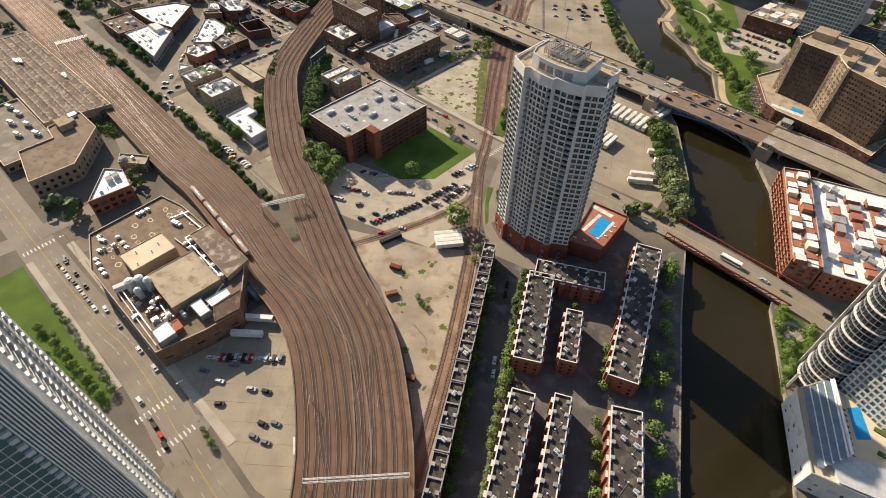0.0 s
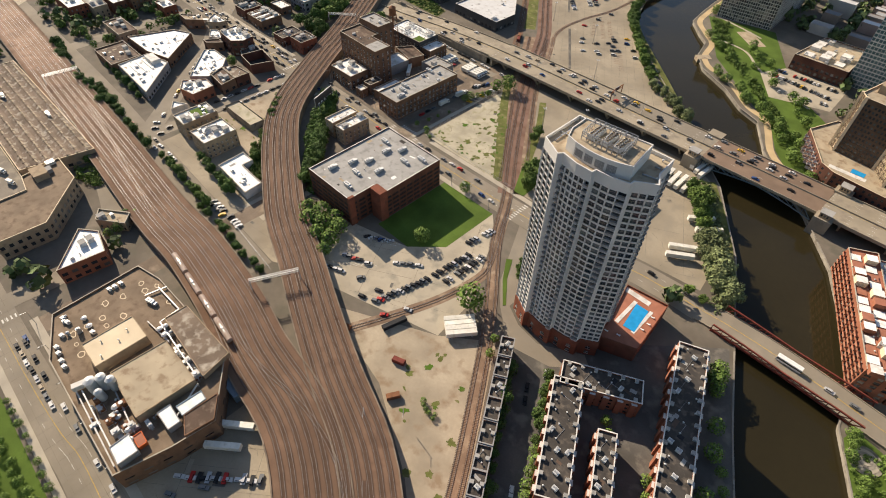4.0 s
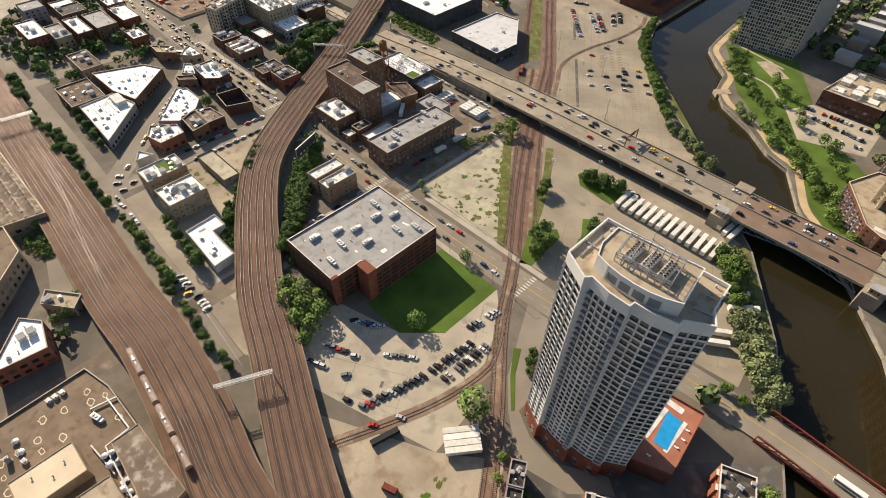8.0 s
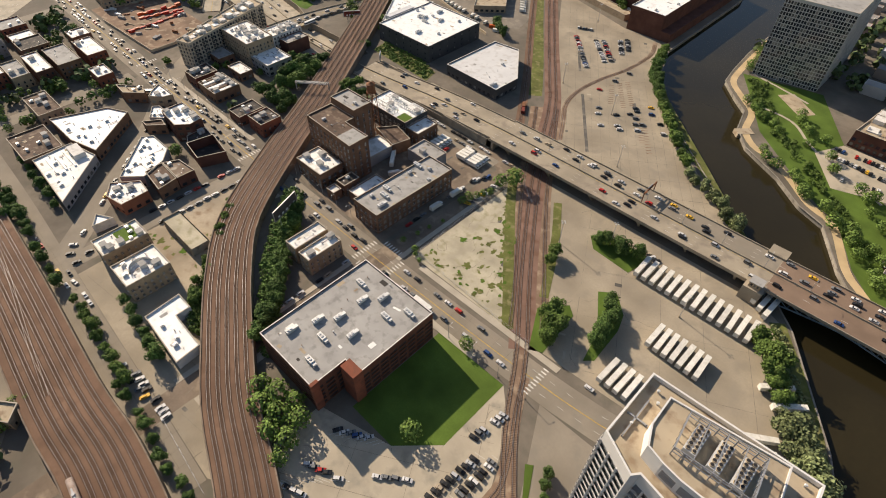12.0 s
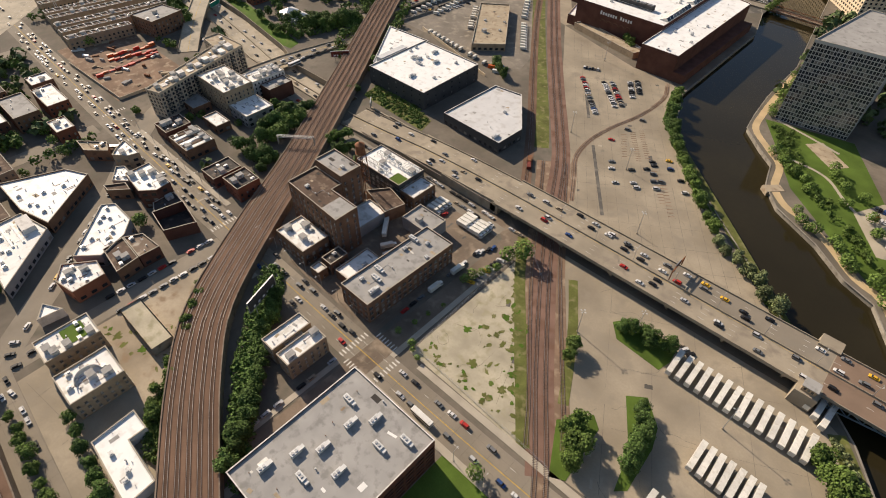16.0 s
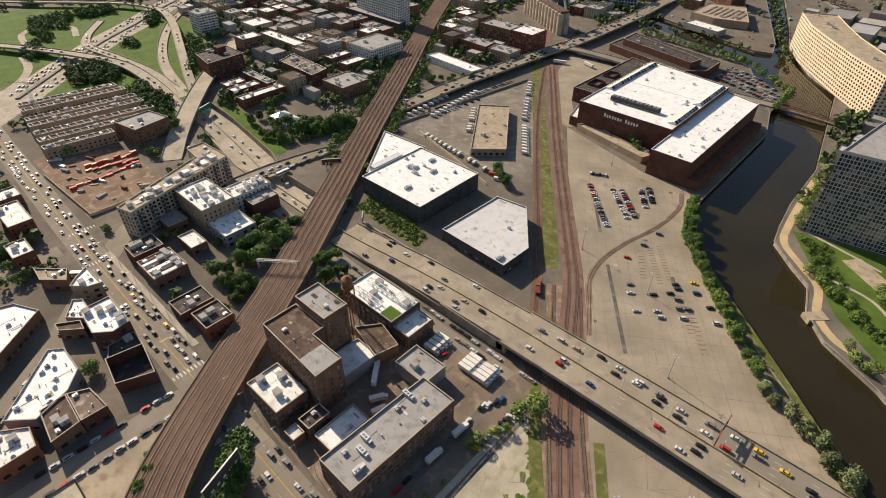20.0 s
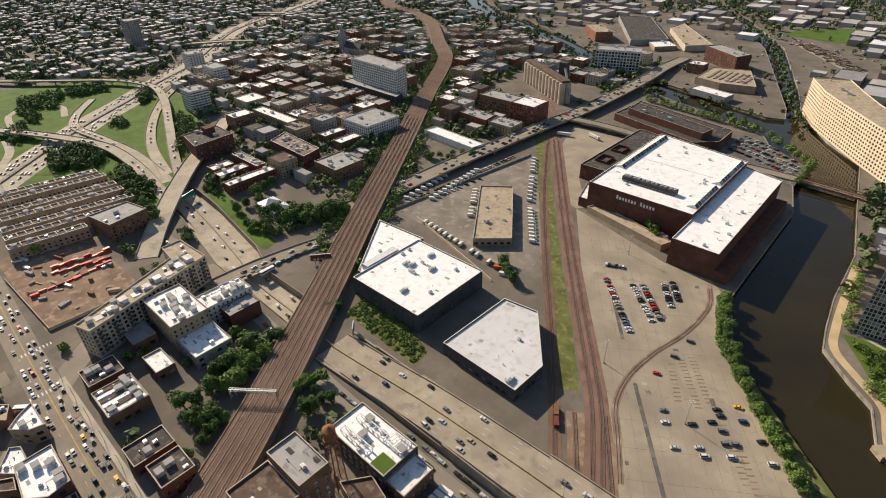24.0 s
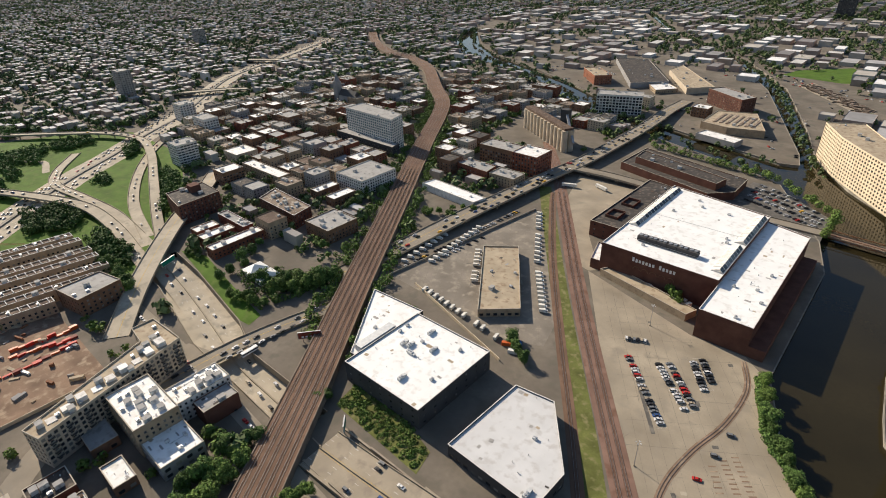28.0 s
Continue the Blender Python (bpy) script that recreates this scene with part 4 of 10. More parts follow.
def roof_unit_mesh(kind):
    """Rooftop machines: a boxed unit with a fan, a long unit with louvres, a stair head, a vent."""
    if kind in UNIT_MESH:
        return UNIT_MESH[kind]
    s = Shape()
    if kind == "fan":
        s.box(-1.1, 1.1, -0.8, 0.8, 0, 0.2, 1).box(-1.2, 1.2, -0.9, 0.9, 0.2, 1.4, 0).cyl(0.45, 0, 1.4, 1.7, 0.55, 0.55, 10, 1).cyl(-0.6, 0, 1.4, 1.55, 0.4, 0.4, 8, 1)
    elif kind == "long":
        s.box(-3, 3, -1, 1, 0, 0.3, 1).box(-3.1, 1.4, -1.1, 1.1, 0.3, 2.0, 0).box(1.4, 3.1, -0.9, 0.9, 0.3, 1.5, 0)
        s.cyl(-2, 0, 2, 2.3, 0.6, 0.6, 10, 1).cyl(-0.4, 0, 2, 2.3, 0.6, 0.6, 10, 1)
        for i in range(5):
            s.box(1.5 + i * 0.3, 1.6 + i * 0.3, -0.95, 0.95, 0.5, 1.3, 1)
    elif kind == "hut":
        s.box(-1.6, 1.6, -2, 2, 0, 2.5, 0).box(-1.75, 1.75, -2.15, 2.15, 2.5, 2.7, 2).box(1.6, 1.66, -0.5, 0.5, 0, 2.1, 1)
    else:
        s.cyl(0, 0, 0, 0.9, 0.25, 0.25, 8, 1).cyl(0, 0, 0.9, 1.15, 0.45, 0.3, 8, 0)
    me = bpy.data.meshes.new("rooftop_" + kind)
    me.from_pydata(s.v, [], [tuple(f) for f in s.f])
    for m in ("metal_pale", "metal_grey", "grey_roof"):
        me.materials.append(MATS[m])
    me.polygons.foreach_set("material_index", s.m)
    UNIT_MESH[kind] = me
    return me


def pane_mesh(w, h, glass, frame_mat):
    key = (round(w, 2), round(h, 2), glass, frame_mat)
    if key not in UNIT_MESH:
        s = Shape()
        f = 0.07
        s.face([(-w / 2, 0, 0), (w / 2, 0, 0), (w / 2, 0, h), (-w / 2, 0, h)], 0)
        s.box(-w / 2, w / 2, -0.05, 0, h * 0.5 - f / 2, h * 0.5 + f / 2, 1, False)
        s.box(-f / 2, f / 2, -0.05, 0, 0, h, 1, False)
        s.box(-w / 2 - 0.05, w / 2 + 0.05, -0.3, 0, -0.1, 0, 1, False)
        me = bpy.data.meshes.new("window")
        me.from_pydata(s.v, [], [tuple(q) for q in s.f])
        me.materials.append(MATS[glass])
        me.materials.append(MATS[frame_mat])
        me.polygons.foreach_set("material_index", s.m)
        UNIT_MESH[key] = me
    return UNIT_MESH[key]


def facade(s, p, q, z0, z1, win, panes, m=0):
    """One wall from p to q (outside on its right), with windows set back into it."""
    p, q = Vector(p), Vector(q)
    d = q - p
    length = d.length
    u = d.normalized()
    n = Vector((u.y, -u.x))
    at = lambda a, z, r=0.0: (p.x + u.x * a - n.x * r, p.y + u.y * a - n.y * r, z)
    cols = int((length - 0.8) / win["bay"]) if win else 0
    storey = win["storey"] if win else 3.5
    base = win.get("base", 0.0) if win else 0.0
    rows = int((z1 - z0 - base - 0.3) / storey) if win else 0
    if cols < 1 or rows < 1:
        s.face([at(0, z0), at(length, z0), at(length, z1), at(0, z1)], m)
        return
    bay, w, h, sill, r = length / cols, win["w"], win["h"], win.get("sill", 0.9), win.get("recess", 0.22)
    w = min(w, bay * 0.92)
    z = z0
    for row in range(rows):
        lo = z0 + base + row * storey + sill
        hi = lo + h
        s.face([at(0, z), at(length, z), at(length, lo), at(0, lo)], m)
        x = 0.0
        for c in range(cols):
            a, b = bay * (c + 0.5) - w / 2, bay * (c + 0.5) + w / 2
            s.face([at(x, lo), at(a, lo), at(a, hi), at(x, hi)], m)
            s.face([at(a, lo), at(a, lo, r), at(a, hi, r), at(a, hi)], m)
            s.face([at(b, lo, r), at(b, lo), at(b, hi), at(b, hi, r)], m)
            s.face([at(a, lo), at(b, lo), at(b, lo, r), at(a, lo, r)], m)
            s.face([at(a, hi, r), at(b, hi, r), at(b, hi), at(a, hi)], m)
            panes.append((at((a + b) / 2, lo, r), math.atan2(u.y, u.x), w, h, at(a, lo, r), at(b, lo, r)))
            x = b
        s.face([at(x, lo), at(length, lo), at(length, hi), at(x, hi)], m)
        z = hi
    s.face([at(0, z), at(length, z), at(length, z1), at(0, z1)], m)


W_HOUSE = dict(bay=3.2, storey=3.3, w=1.3, h=1.8)
W_LOFT = dict(bay=3.6, storey=3.9, w=2.2, h=2.3, base=0.3)
W_BIG = dict(bay=4.2, storey=3.6, w=3.0, h=2.2, base=0.5)
W_SHOP = dict(bay=4.5, storey=4.2, w=2.8, h=2.2)
W_FEW = dict(bay=8.0, storey=4.5, w=1.6, h=1.4, sill=2.0)


PATCH_TONES = {"white_roof": ("grey_roof", "bright_roof", "tan_roof"), "bright_roof": ("grey_roof", "white_roof", "tan_roof"), "grey_roof": ("tar_roof", "tan_roof", "white_roof"),
               "tar_roof": ("brown_roof", "grey_roof", "black"), "brown_roof": ("tar_roof", "tan_roof", "plant_roof")}


def weather_roof(top, deck_, pts, h, spots, roof, rnd):
    """Repair patches, seams, conduits between the machines and small drains on a flat roof."""
    x0, x1, y0, y1 = min(p[0] for p in pts), max(p[0] for p in pts), min(p[1] for p in pts), max(p[1] for p in pts)
    safe = inset(pts, 1.0)
    tones = PATCH_TONES.get(roof, ("grey_roof", "tan_roof", "tar_roof"))
    s = Shape()
    for i in range(min(16, int(3 + (x1 - x0) * (y1 - y0) / 70))):
        q = turned(rnd.uniform(x0, x1), rnd.uniform(y0, y1), rnd.uniform(1.0, 4.5), rnd.uniform(0.8, 2.6), rnd.choice((0, 90, 0, 12)))
        if all(inside(*c, safe) for c in q):
            s.face([(*c, h + 0.02 + 0.003 * (i % 12)) for c in q], rnd.choice((0, 0, 1, 2)))
    if s.f:
        s.done("roof_patch", list(tones), deck_, "repair patches on the flat roof", kind="stuff")
    s = Shape()
    for (xa, ya), (xb, yb) in zip(spots, spots[1:]):
        if math.hypot(xa - xb, ya - yb) < 9:
            s.bar((xa, ya, h + 0.15), (xb, ya, h + 0.15), 0.12).bar((xb, ya, h + 0.15), (xb, yb, h + 0.15), 0.12)
    for i in range(6):
        x, y = rnd.uniform(x0, x1), rnd.uniform(y0, y1)
        if inside(x, y, safe):
            s.cyl(x, y, h, h + rnd.uniform(0.4, 1.1), 0.16, 0.16, 6)
    if s.f:
        s.done("conduit", rnd.choice(("metal_grey", "rust_brown", "grey_wall")), deck_, "thin pipes and vents across the roof", kind="stuff")


def building(name, pts, h, label, wall="red_brick", roof="tar_roof", win=W_HOUSE, category="building", blank=(), coping="sidewalk", parapet=0.8, units=0, unit_kinds=("fan", "vent", "hut"),
             glass="glass", frame_mat="white_wall", near=True, z=0.0, group="", seed=1, base=None):
    """A building on a counter-clockwise outline: walls with set-back windows, parapet, coping, roof and rooftop machines."""
    cx, cy = sum(x for x, _ in pts) / len(pts), sum(y for _, y in pts) / len(pts)
    top = thing(name, (cx, cy, z), label, category, group)
    FOOT.append((min(p[0] for p in pts), max(p[0] for p in pts), min(p[1] for p in pts), max(p[1] for p in pts)))
    s, panes, k = Shape(), [], len(pts)
    for i in range(k):
        facade(s, pts[i], pts[(i + 1) % k], z, h, None if i in blank else win, panes)
    inn = inset(pts, 0.35)
    for i in range(k):
        a, b, c, d = pts[i], pts[(i + 1) % k], inn[(i + 1) % k], inn[i]
        s.face([(*a, h), (*b, h), (*b, h + parapet), (*a, h + parapet)])
        s.face([(*c, h - 0.1), (*d, h - 0.1), (*d, h + parapet), (*c, h + parapet)])
    s.done("wall", wall, top)
    s = Shape()
    s.face([(*q, h) for q in inn])
    deck_ = s.done("roof", roof, top)
    if coping:
        s = Shape()
        out = inset(pts, -0.08)
        inn2 = inset(pts, 0.45)
        for i in range(k):
            a, b, c, d = out[i], out[(i + 1) % k], inn2[(i + 1) % k], inn2[i]
            zt, zb = h + parapet + 0.12, h + parapet
            s.face([(*a, zt), (*b, zt), (*c, zt), (*d, zt)])
            s.face([(*a, zb), (*b, zb), (*b, zt), (*a, zt)])
            s.face([(*c, zb), (*d, zb), (*d, zt), (*c, zt)])
        s.done("coping", coping, top)
    if panes:
        if near and len(panes) <= 320 and OBJECTS["pane"] + len(panes) < 1050:
            OBJECTS["pane"] += len(panes)
            for c, rz, w, hh, *_ in panes:
                share("window", pane_mesh(w, hh, glass, frame_mat), top, c, rz)
        else:
            s = Shape()
            for c, rz, w, hh, a, b in panes:
                s.face([a, b, (b[0], b[1], b[2] + hh), (a[0], a[1], a[2] + hh)])
            s.done("glazing", glass, top, "rows of dark window panes", kind="stuff")
    rnd = random.Random(seed + int(cx * 7 + cy * 13))
    x0, x1, y0, y1 = min(p[0] for p in pts), max(p[0] for p in pts), min(p[1] for p in pts), max(p[1] for p in pts)
    n = tries = 0
    spots = []
    while n < units and tries < units * 12:
        tries += 1
        x, y = rnd.uniform(x0 + 2.5, x1 - 2.5), rnd.uniform(y0 + 2.5, y1 - 2.5)
        if inside(x, y, inset(pts, 2.4)) and all((x - a) ** 2 + (y - b) ** 2 > 16 for a, b in spots):
            spots.append((x, y))
            share("rooftop_unit", roof_unit_mesh(rnd.choice(unit_kinds)), deck_, (x, y, h), rnd.choice((0, math.pi / 2)))
            n += 1
    if units and near and min(x1 - x0, y1 - y0) > 8:
        weather_roof(top, deck_, pts, h, spots, roof, rnd)
    return top


def add_box(top, name, m, x0, x1, y0, y1, z0, z1, label=""):
    return Shape().box(x0, x1, y0, y1, z0, z1).done(name, m, top, label)
# ---- the tall apartment tower ----
def apartment_tower():
    """Facets of window bays between pale piers; stacks of recessed balconies where the facets step."""
    roof, base_z, storey, floors = 106.0, 11.0, 3.06, 30
    pts = [(-134.3, 190.8), (-124.7, 185.6), (-123.2, 187.4), (-116.4, 185.9), (-109.6, 185.8), (-109.3, 187.9), (-103, 188.3), (-96.6, 190.0), (-96.4, 192.2), (-89.2, 196.8), (-92.2, 202.2), (-93, 213.5), (-134, 212.4)]
    bays = {0: "www", 2: "bww", 3: "wwb", 5: "ww", 6: "wb", 8: "www", 10: "wwb", 11: "wwbwwwwwbwww", 12: "wwbwwwb"}
    top = thing("apartment_tower", (-112, 200, 0), "tall white concrete apartment tower with stacked balconies", "tower")
    s, back, panes, stacks, k = Shape(), Shape(), [], [], len(pts)
    top_z = base_z + floors * storey
    for i in range(k):
        p, q = Vector(pts[i]), Vector(pts[(i + 1) % k])
        u = (q - p).normalized()
        n = Vector((u.y, -u.x))
        length = (q - p).length
        at = lambda a, z, r=0.0: (p.x + u.x * a - n.x * r, p.y + u.y * a - n.y * r, z)
        if i not in bays:
            s.face([at(0, base_z), at(length, base_z), at(length, roof), at(0, roof)])
            continue
        pattern = bays[i]
        w = length / len(pattern)
        s.face([at(0, top_z), at(length, top_z), at(length, roof), at(0, roof)])
        for b, kind in enumerate(pattern):
            pier = 0.32 if kind == "w" else 0.16
            a0, a1, c0, c1 = b * w, (b + 1) * w, b * w + pier, (b + 1) * w - pier
            s.face([at(a0, base_z), at(c0, base_z), at(c0, top_z), at(a0, top_z)])
            s.face([at(c1, base_z), at(a1, base_z), at(a1, top_z), at(c1, top_z)])
            if b or i in (0, 11, 12):
                Shape().bar(at(a0 + 0.02, base_z, -0.1), at(a0 + 0.02, top_z, -0.1), 0.34).done("pier", "tower_white", top)
            deep = 0.3 if kind == "w" else 1.5
            for f in range(floors):
                z0 = base_z + f * storey
                lo, hi = (z0 + 0.62, z0 + 2.62) if kind == "w" else (z0 + 0.12, z0 + 2.86)
                s.face([at(c0, z0), at(c1, z0), at(c1, lo), at(c0, lo)]).face([at(c0, hi), at(c1, hi), at(c1, z0 + storey), at(c0, z0 + storey)])
                s.face([at(c0, lo), at(c0, lo, deep), at(c0, hi, deep), at(c0, hi)]).face([at(c1, lo, deep), at(c1, lo), at(c1, hi), at(c1, hi, deep)])
                s.face([at(c0, lo), at(c1, lo), at(c1, lo, deep), at(c0, lo, deep)]).face([at(c0, hi, deep), at(c1, hi, deep), at(c1, hi), at(c0, hi)])
                if kind == "w":
                    panes.append((i in (0, 2, 3, 5, 6, 8), at((c0 + c1) / 2, lo, deep), math.atan2(u.y, u.x), c1 - c0, hi - lo, at(c0, lo, deep), at(c1, lo, deep)))
                else:
                    back.face([at(c0, lo, deep - 0.01), at(c1, lo, deep - 0.01), at(c1, hi, deep - 0.01), at(c0, hi, deep - 0.01)])
                    stacks.append((at((c0 + c1) / 2, z0, 0), math.atan2(u.y, u.x), c1 - c0))
    inn = inset(pts, 0.5)
    for i in range(k):
        a, b, c, d = pts[i], pts[(i + 1) % k], inn[(i + 1) % k], inn[i]
        s.face([(*a, roof), (*b, roof), (*b, roof + 1.4), (*a, roof + 1.4)])
        s.face([(*c, roof), (*d, roof), (*d, roof + 1.4), (*c, roof + 1.4)])
        s.face([(*a, roof + 1.4), (*b, roof + 1.4), (*c, roof + 1.4), (*d, roof + 1.4)])
    s.done("wall", "tower_white", top)
    back.done("balcony_door", "glass", top, "dark glazed balcony doors in their recesses", kind="stuff")
    Shape().face([(*q, roof) for q in inn]).done("roof", "tan_roof", top, "tan gravel roof")
    s = Shape()
    base = inset(pts, -0.6)
    base_panes = []
    for i in range(k):
        facade(s, base[i], base[(i + 1) % k], 0, 11, dict(bay=4.2, storey=3.6, w=2.2, h=2.2), base_panes)
        a, b, c, d = base[i], base[(i + 1) % k], inn[(i + 1) % k], inn[i]
        s.face([(*a, 11), (*b, 11), (*c, 11), (*d, 11)])
    s.done("podium_wall", "red_brick", top, "red brick podium")
    for c, rz, w, h, *_ in base_panes[:40]:
        share("window", pane_mesh(w, h, "glass", "white_wall"), top, c, rz)
    panes.sort(key=lambda p: (not p[0], -p[1][2]))
    for _, c, rz, w, h, *_ in panes[:300]:
        share("window", pane_mesh(w, h, "tower_glass", "grey_wall"), top, c, rz)
    s = Shape()
    for _, c, rz, w, h, a, b in panes[300:]:
        s.face([a, b, (b[0], b[1], b[2] + h), (a[0], a[1], a[2] + h)], 0)
        u = Vector((b[0] - a[0], b[1] - a[1], 0)) / w
        m_ = Vector(((a[0] + b[0]) / 2, (a[1] + b[1]) / 2, a[2])) + Vector((u.y, -u.x, 0)) * 0.05
        s.bar(tuple(m_), tuple(m_ + Vector((0, 0, h))), 0.08, 0.08, 1)
        s.bar((a[0], a[1], a[2] + h * 0.45), (b[0], b[1], b[2] + h * 0.45), 0.1, 0.08, 1)
    s.done("glazing", ["tower_glass", "grey_wall"], top, "rows of grey-blue window panes", kind="stuff")
    # a balcony: slab, end fins and a railing of bars
    made = {}
    for c, rz, w in stacks:
        key = round(w, 2)
        if key not in made:
            h = w / 2 - 0.05
            slab = Shape().box(-h - 0.1, h + 0.1, -0.75, 1.45, 0.14, 0.36)
            rail, U = Shape(), [(-h, 0), (-h, -0.72), (h, -0.72), (h, 0), (h - 0.06, 0), (h - 0.06, -0.66), (-h + 0.06, -0.66), (-h + 0.06, 0)]
            rail.prism(U, 0.46, 1.3)
            made[key] = []
            for nm, q, m in (("balcony", slab, "tower_white"), ("railing", rail, "grey_wall")):
                me = bpy.data.meshes.new(nm)
                me.from_pydata(q.v, [], [tuple(f) for f in q.f])
                me.materials.append(MATS[m])
                made[key].append(me)
        share("railing", made[key][1], share("balcony", made[key][0], top, c, rz), (0, 0, 0)).matrix_basis = Matrix.Identity(4)
    # curved penthouse wall with louvres, and the cooling machines in their steel frame
    ph = [(-127.4, 197.0), (-125.4, 191.7), (-121, 190.3), (-116.4, 189.6), (-112, 189.5), (-107.4, 189.9), (-103, 191.1), (-98.6, 193.0), (-100.6, 209.3), (-127.5, 206.0)]
    ph_top = roof + 5.6
    pent = Shape().prism(ph, roof, ph_top, 0, 1)
    pin = inset(ph, 0.4)
    for i in range(len(ph)):
        a, b2, c, d = ph[i], ph[(i + 1) % len(ph)], pin[(i + 1) % len(ph)], pin[i]
        pent.face([(*a, ph_top), (*b2, ph_top), (*b2, ph_top + 0.5), (*a, ph_top + 0.5)])
        pent.face([(*c, ph_top), (*d, ph_top), (*d, ph_top + 0.5), (*c, ph_top + 0.5)])
        pent.face([(*a, ph_top + 0.5), (*b2, ph_top + 0.5), (*c, ph_top + 0.5), (*d, ph_top + 0.5)])
    pent = pent.done("penthouse", ["tower_white", "tan_roof"], top)
    for a, b in ((2, 3), (3, 4), (4, 5), (5, 6)):
        p, q = Vector(ph[a]), Vector(ph[b])
        u = (q - p).normalized()
        n = Vector((u.y, -u.x)) * 0.06
        lv = Shape()
        for j in range(9):
            z = roof + 1.2 + j * 0.36
            c, d = p + u * 0.5 + n, q - u * 0.5 + n
            lv.bar((c.x, c.y, z), (d.x, d.y, z), 0.12, 0.24)
        lv.done("louvre", "grey_wall", pent, "grey metal louvre panel")
    for a, b in (((-133, 199), (-128, 199)), ((-131, 193), (-131, 205)), ((-97, 199), (-92, 200)), ((-96, 206), (-94, 206))):
        Shape().bar((*a, roof + 0.5), (*b, roof + 0.5), 0.4).bar((*a, roof), (*a, roof + 0.7), 0.4).bar((*b, roof), (*b, roof + 0.7), 0.4).done("roof_pipe", "metal_grey", top)
    fr = Shape()
    f0, f1, f2, f3 = (Vector(q) for q in ((-121, 193.6), (-122.2, 203.8), (-105.4, 205.2), (-104.2, 194.4)))
    for a, b, n in ((f0, f1, 5), (f1, f2, 8), (f2, f3, 5), (f3, f0, 8)):
        for z in (1.6, 2.8, 3.6):
            fr.bar((*a, ph_top + z), (*b, ph_top + z), 0.18)
        for j in range(n):
            q = a + (b - a) * (j / n)
            fr.bar((*q, ph_top), (*q, ph_top + 3.7), 0.24)
    for j in range(1, 4):
        a, b = f0 + (f3 - f0) * (j / 4), f1 + (f2 - f1) * (j / 4)
        fr.bar((*a, ph_top + 3.6), (*b, ph_top + 3.6), 0.2)
    fr.done("machine_frame", "metal_grey", pent)
    for x in (-118.2, -112.8, -107.6):
        c = Shape()
        c.box(x - 1.45, x + 1.45, 195.6, 203.2, ph_top + 0.4, ph_top + 2.2, 0)
        for e in (-1.2, 1.2):
            for y in (196, 199.4, 202.8):
                c.box(x + e - 0.12, x + e + 0.12, y - 0.12, y + 0.12, ph_top, ph_top + 0.4, 1)
        for j in range(6):
            for e in (-0.7, 0.7):
                y = 196.3 + j * 1.24
                c.cyl(x + e, y, ph_top + 2.2, ph_top + 2.6, 0.56, 0.5, 10, 2).cyl(x + e, y, ph_top + 2.6, ph_top + 2.63, 0.42, 0.42, 10, 1)
        c.done("cooling_machine", ["metal_pale", "black", "tan_roof"], pent)
    for x, y in ((-131, 197), (-129, 206), (-92, 200), (-96, 211), (-130.5, 209), (-122, 209.5), (-106, 211)):
        share("rooftop_unit", roof_unit_mesh("vent"), top, (x, y, roof))
    return top


apartment_tower()
pool_deck = thing("pool_deck", (-88, 222, 0), "low brick podium with a terracotta pool terrace", "podium")
PD = [(-92, 200), (-74, 207), (-77, 241), (-99, 238), (-94, 217)]
s = Shape()
s.prism(PD, 0, 9.6, 0, 1)
inn = inset(PD, 0.3)
for i in range(len(PD)):
    a, b, c, d = PD[i], PD[(i + 1) % len(PD)], inn[(i + 1) % len(PD)], inn[i]
    s.face([(*a, 9.6), (*b, 9.6), (*b, 10.6), (*a, 10.6)]).face([(*c, 9.6), (*d, 9.6), (*d, 10.6), (*c, 10.6)]).face([(*a, 10.6), (*b, 10.6), (*c, 10.6), (*d, 10.6)])
s.done("podium_wall", ["red_brick", "terracotta"], pool_deck)
Shape().prism([(-89, 231), (-86.5, 214.5), (-80.5, 215), (-82.2, 231)], 9.5, 9.75, 0, 0).done("swimming_pool", "pool_tile", pool_deck, "bright blue swimming pool water")
for i, (x0, x1, y0, y1) in enumerate(((-91, -89, 214, 232), (-81.8, -80, 214, 232), (-98, -84, 234, 237))):
    add_box(pool_deck, "pool_edge", "white_wall", x0, x1, y0, y1, 9.6, 9.72)
for x, y in ((-78.6, 219), (-78.2, 224), (-78.8, 229), (-90.5, 206), (-85, 208)):
    lounge = Shape().box(x - 0.9, x + 0.9, y - 0.35, y + 0.35, 9.85, 9.95).box(x + 0.4, x + 0.95, y - 0.35, y + 0.35, 9.95, 10.3)
    for e in (-0.7, 0.7):
        lounge.box(x + e - 0.05, x + e + 0.05, y - 0.3, y + 0.3, 9.6, 9.85)
    lounge.done("sun_lounger", "paint_white", None, "white sun lounger on the pool terrace", (x, y, 9.6), category="sun lounger")

# ---- parking garage ----
GARAGE = [(-281, 168.5), (-242, 168.5), (-242, 187), (-232.5, 187), (-232.5, 232), (-281, 232)]
# Black panes fill the open levels: the shade inside is painted, not glazed.
gar = building("parking_garage", GARAGE, 19.5, "six-level red-brown parking garage, open sides black for shade, grey roof", "garage_brick", "grey_roof", dict(bay=5.2, storey=3.2, w=4.7, h=1.7, sill=1.1), "parking garage",
               coping="white_wall", glass="black", frame_mat="dark_brick", parapet=0.7, units=3, unit_kinds=("vent",))
add_box(gar, "stair_tower", "red_brick", -240.5, -231.6, 183, 188.4, 0, 21.5, "orange-red brick stair tower")
add_box(gar, "stair_tower", "red_brick", -243, -241.2, 168, 172, 0, 21)
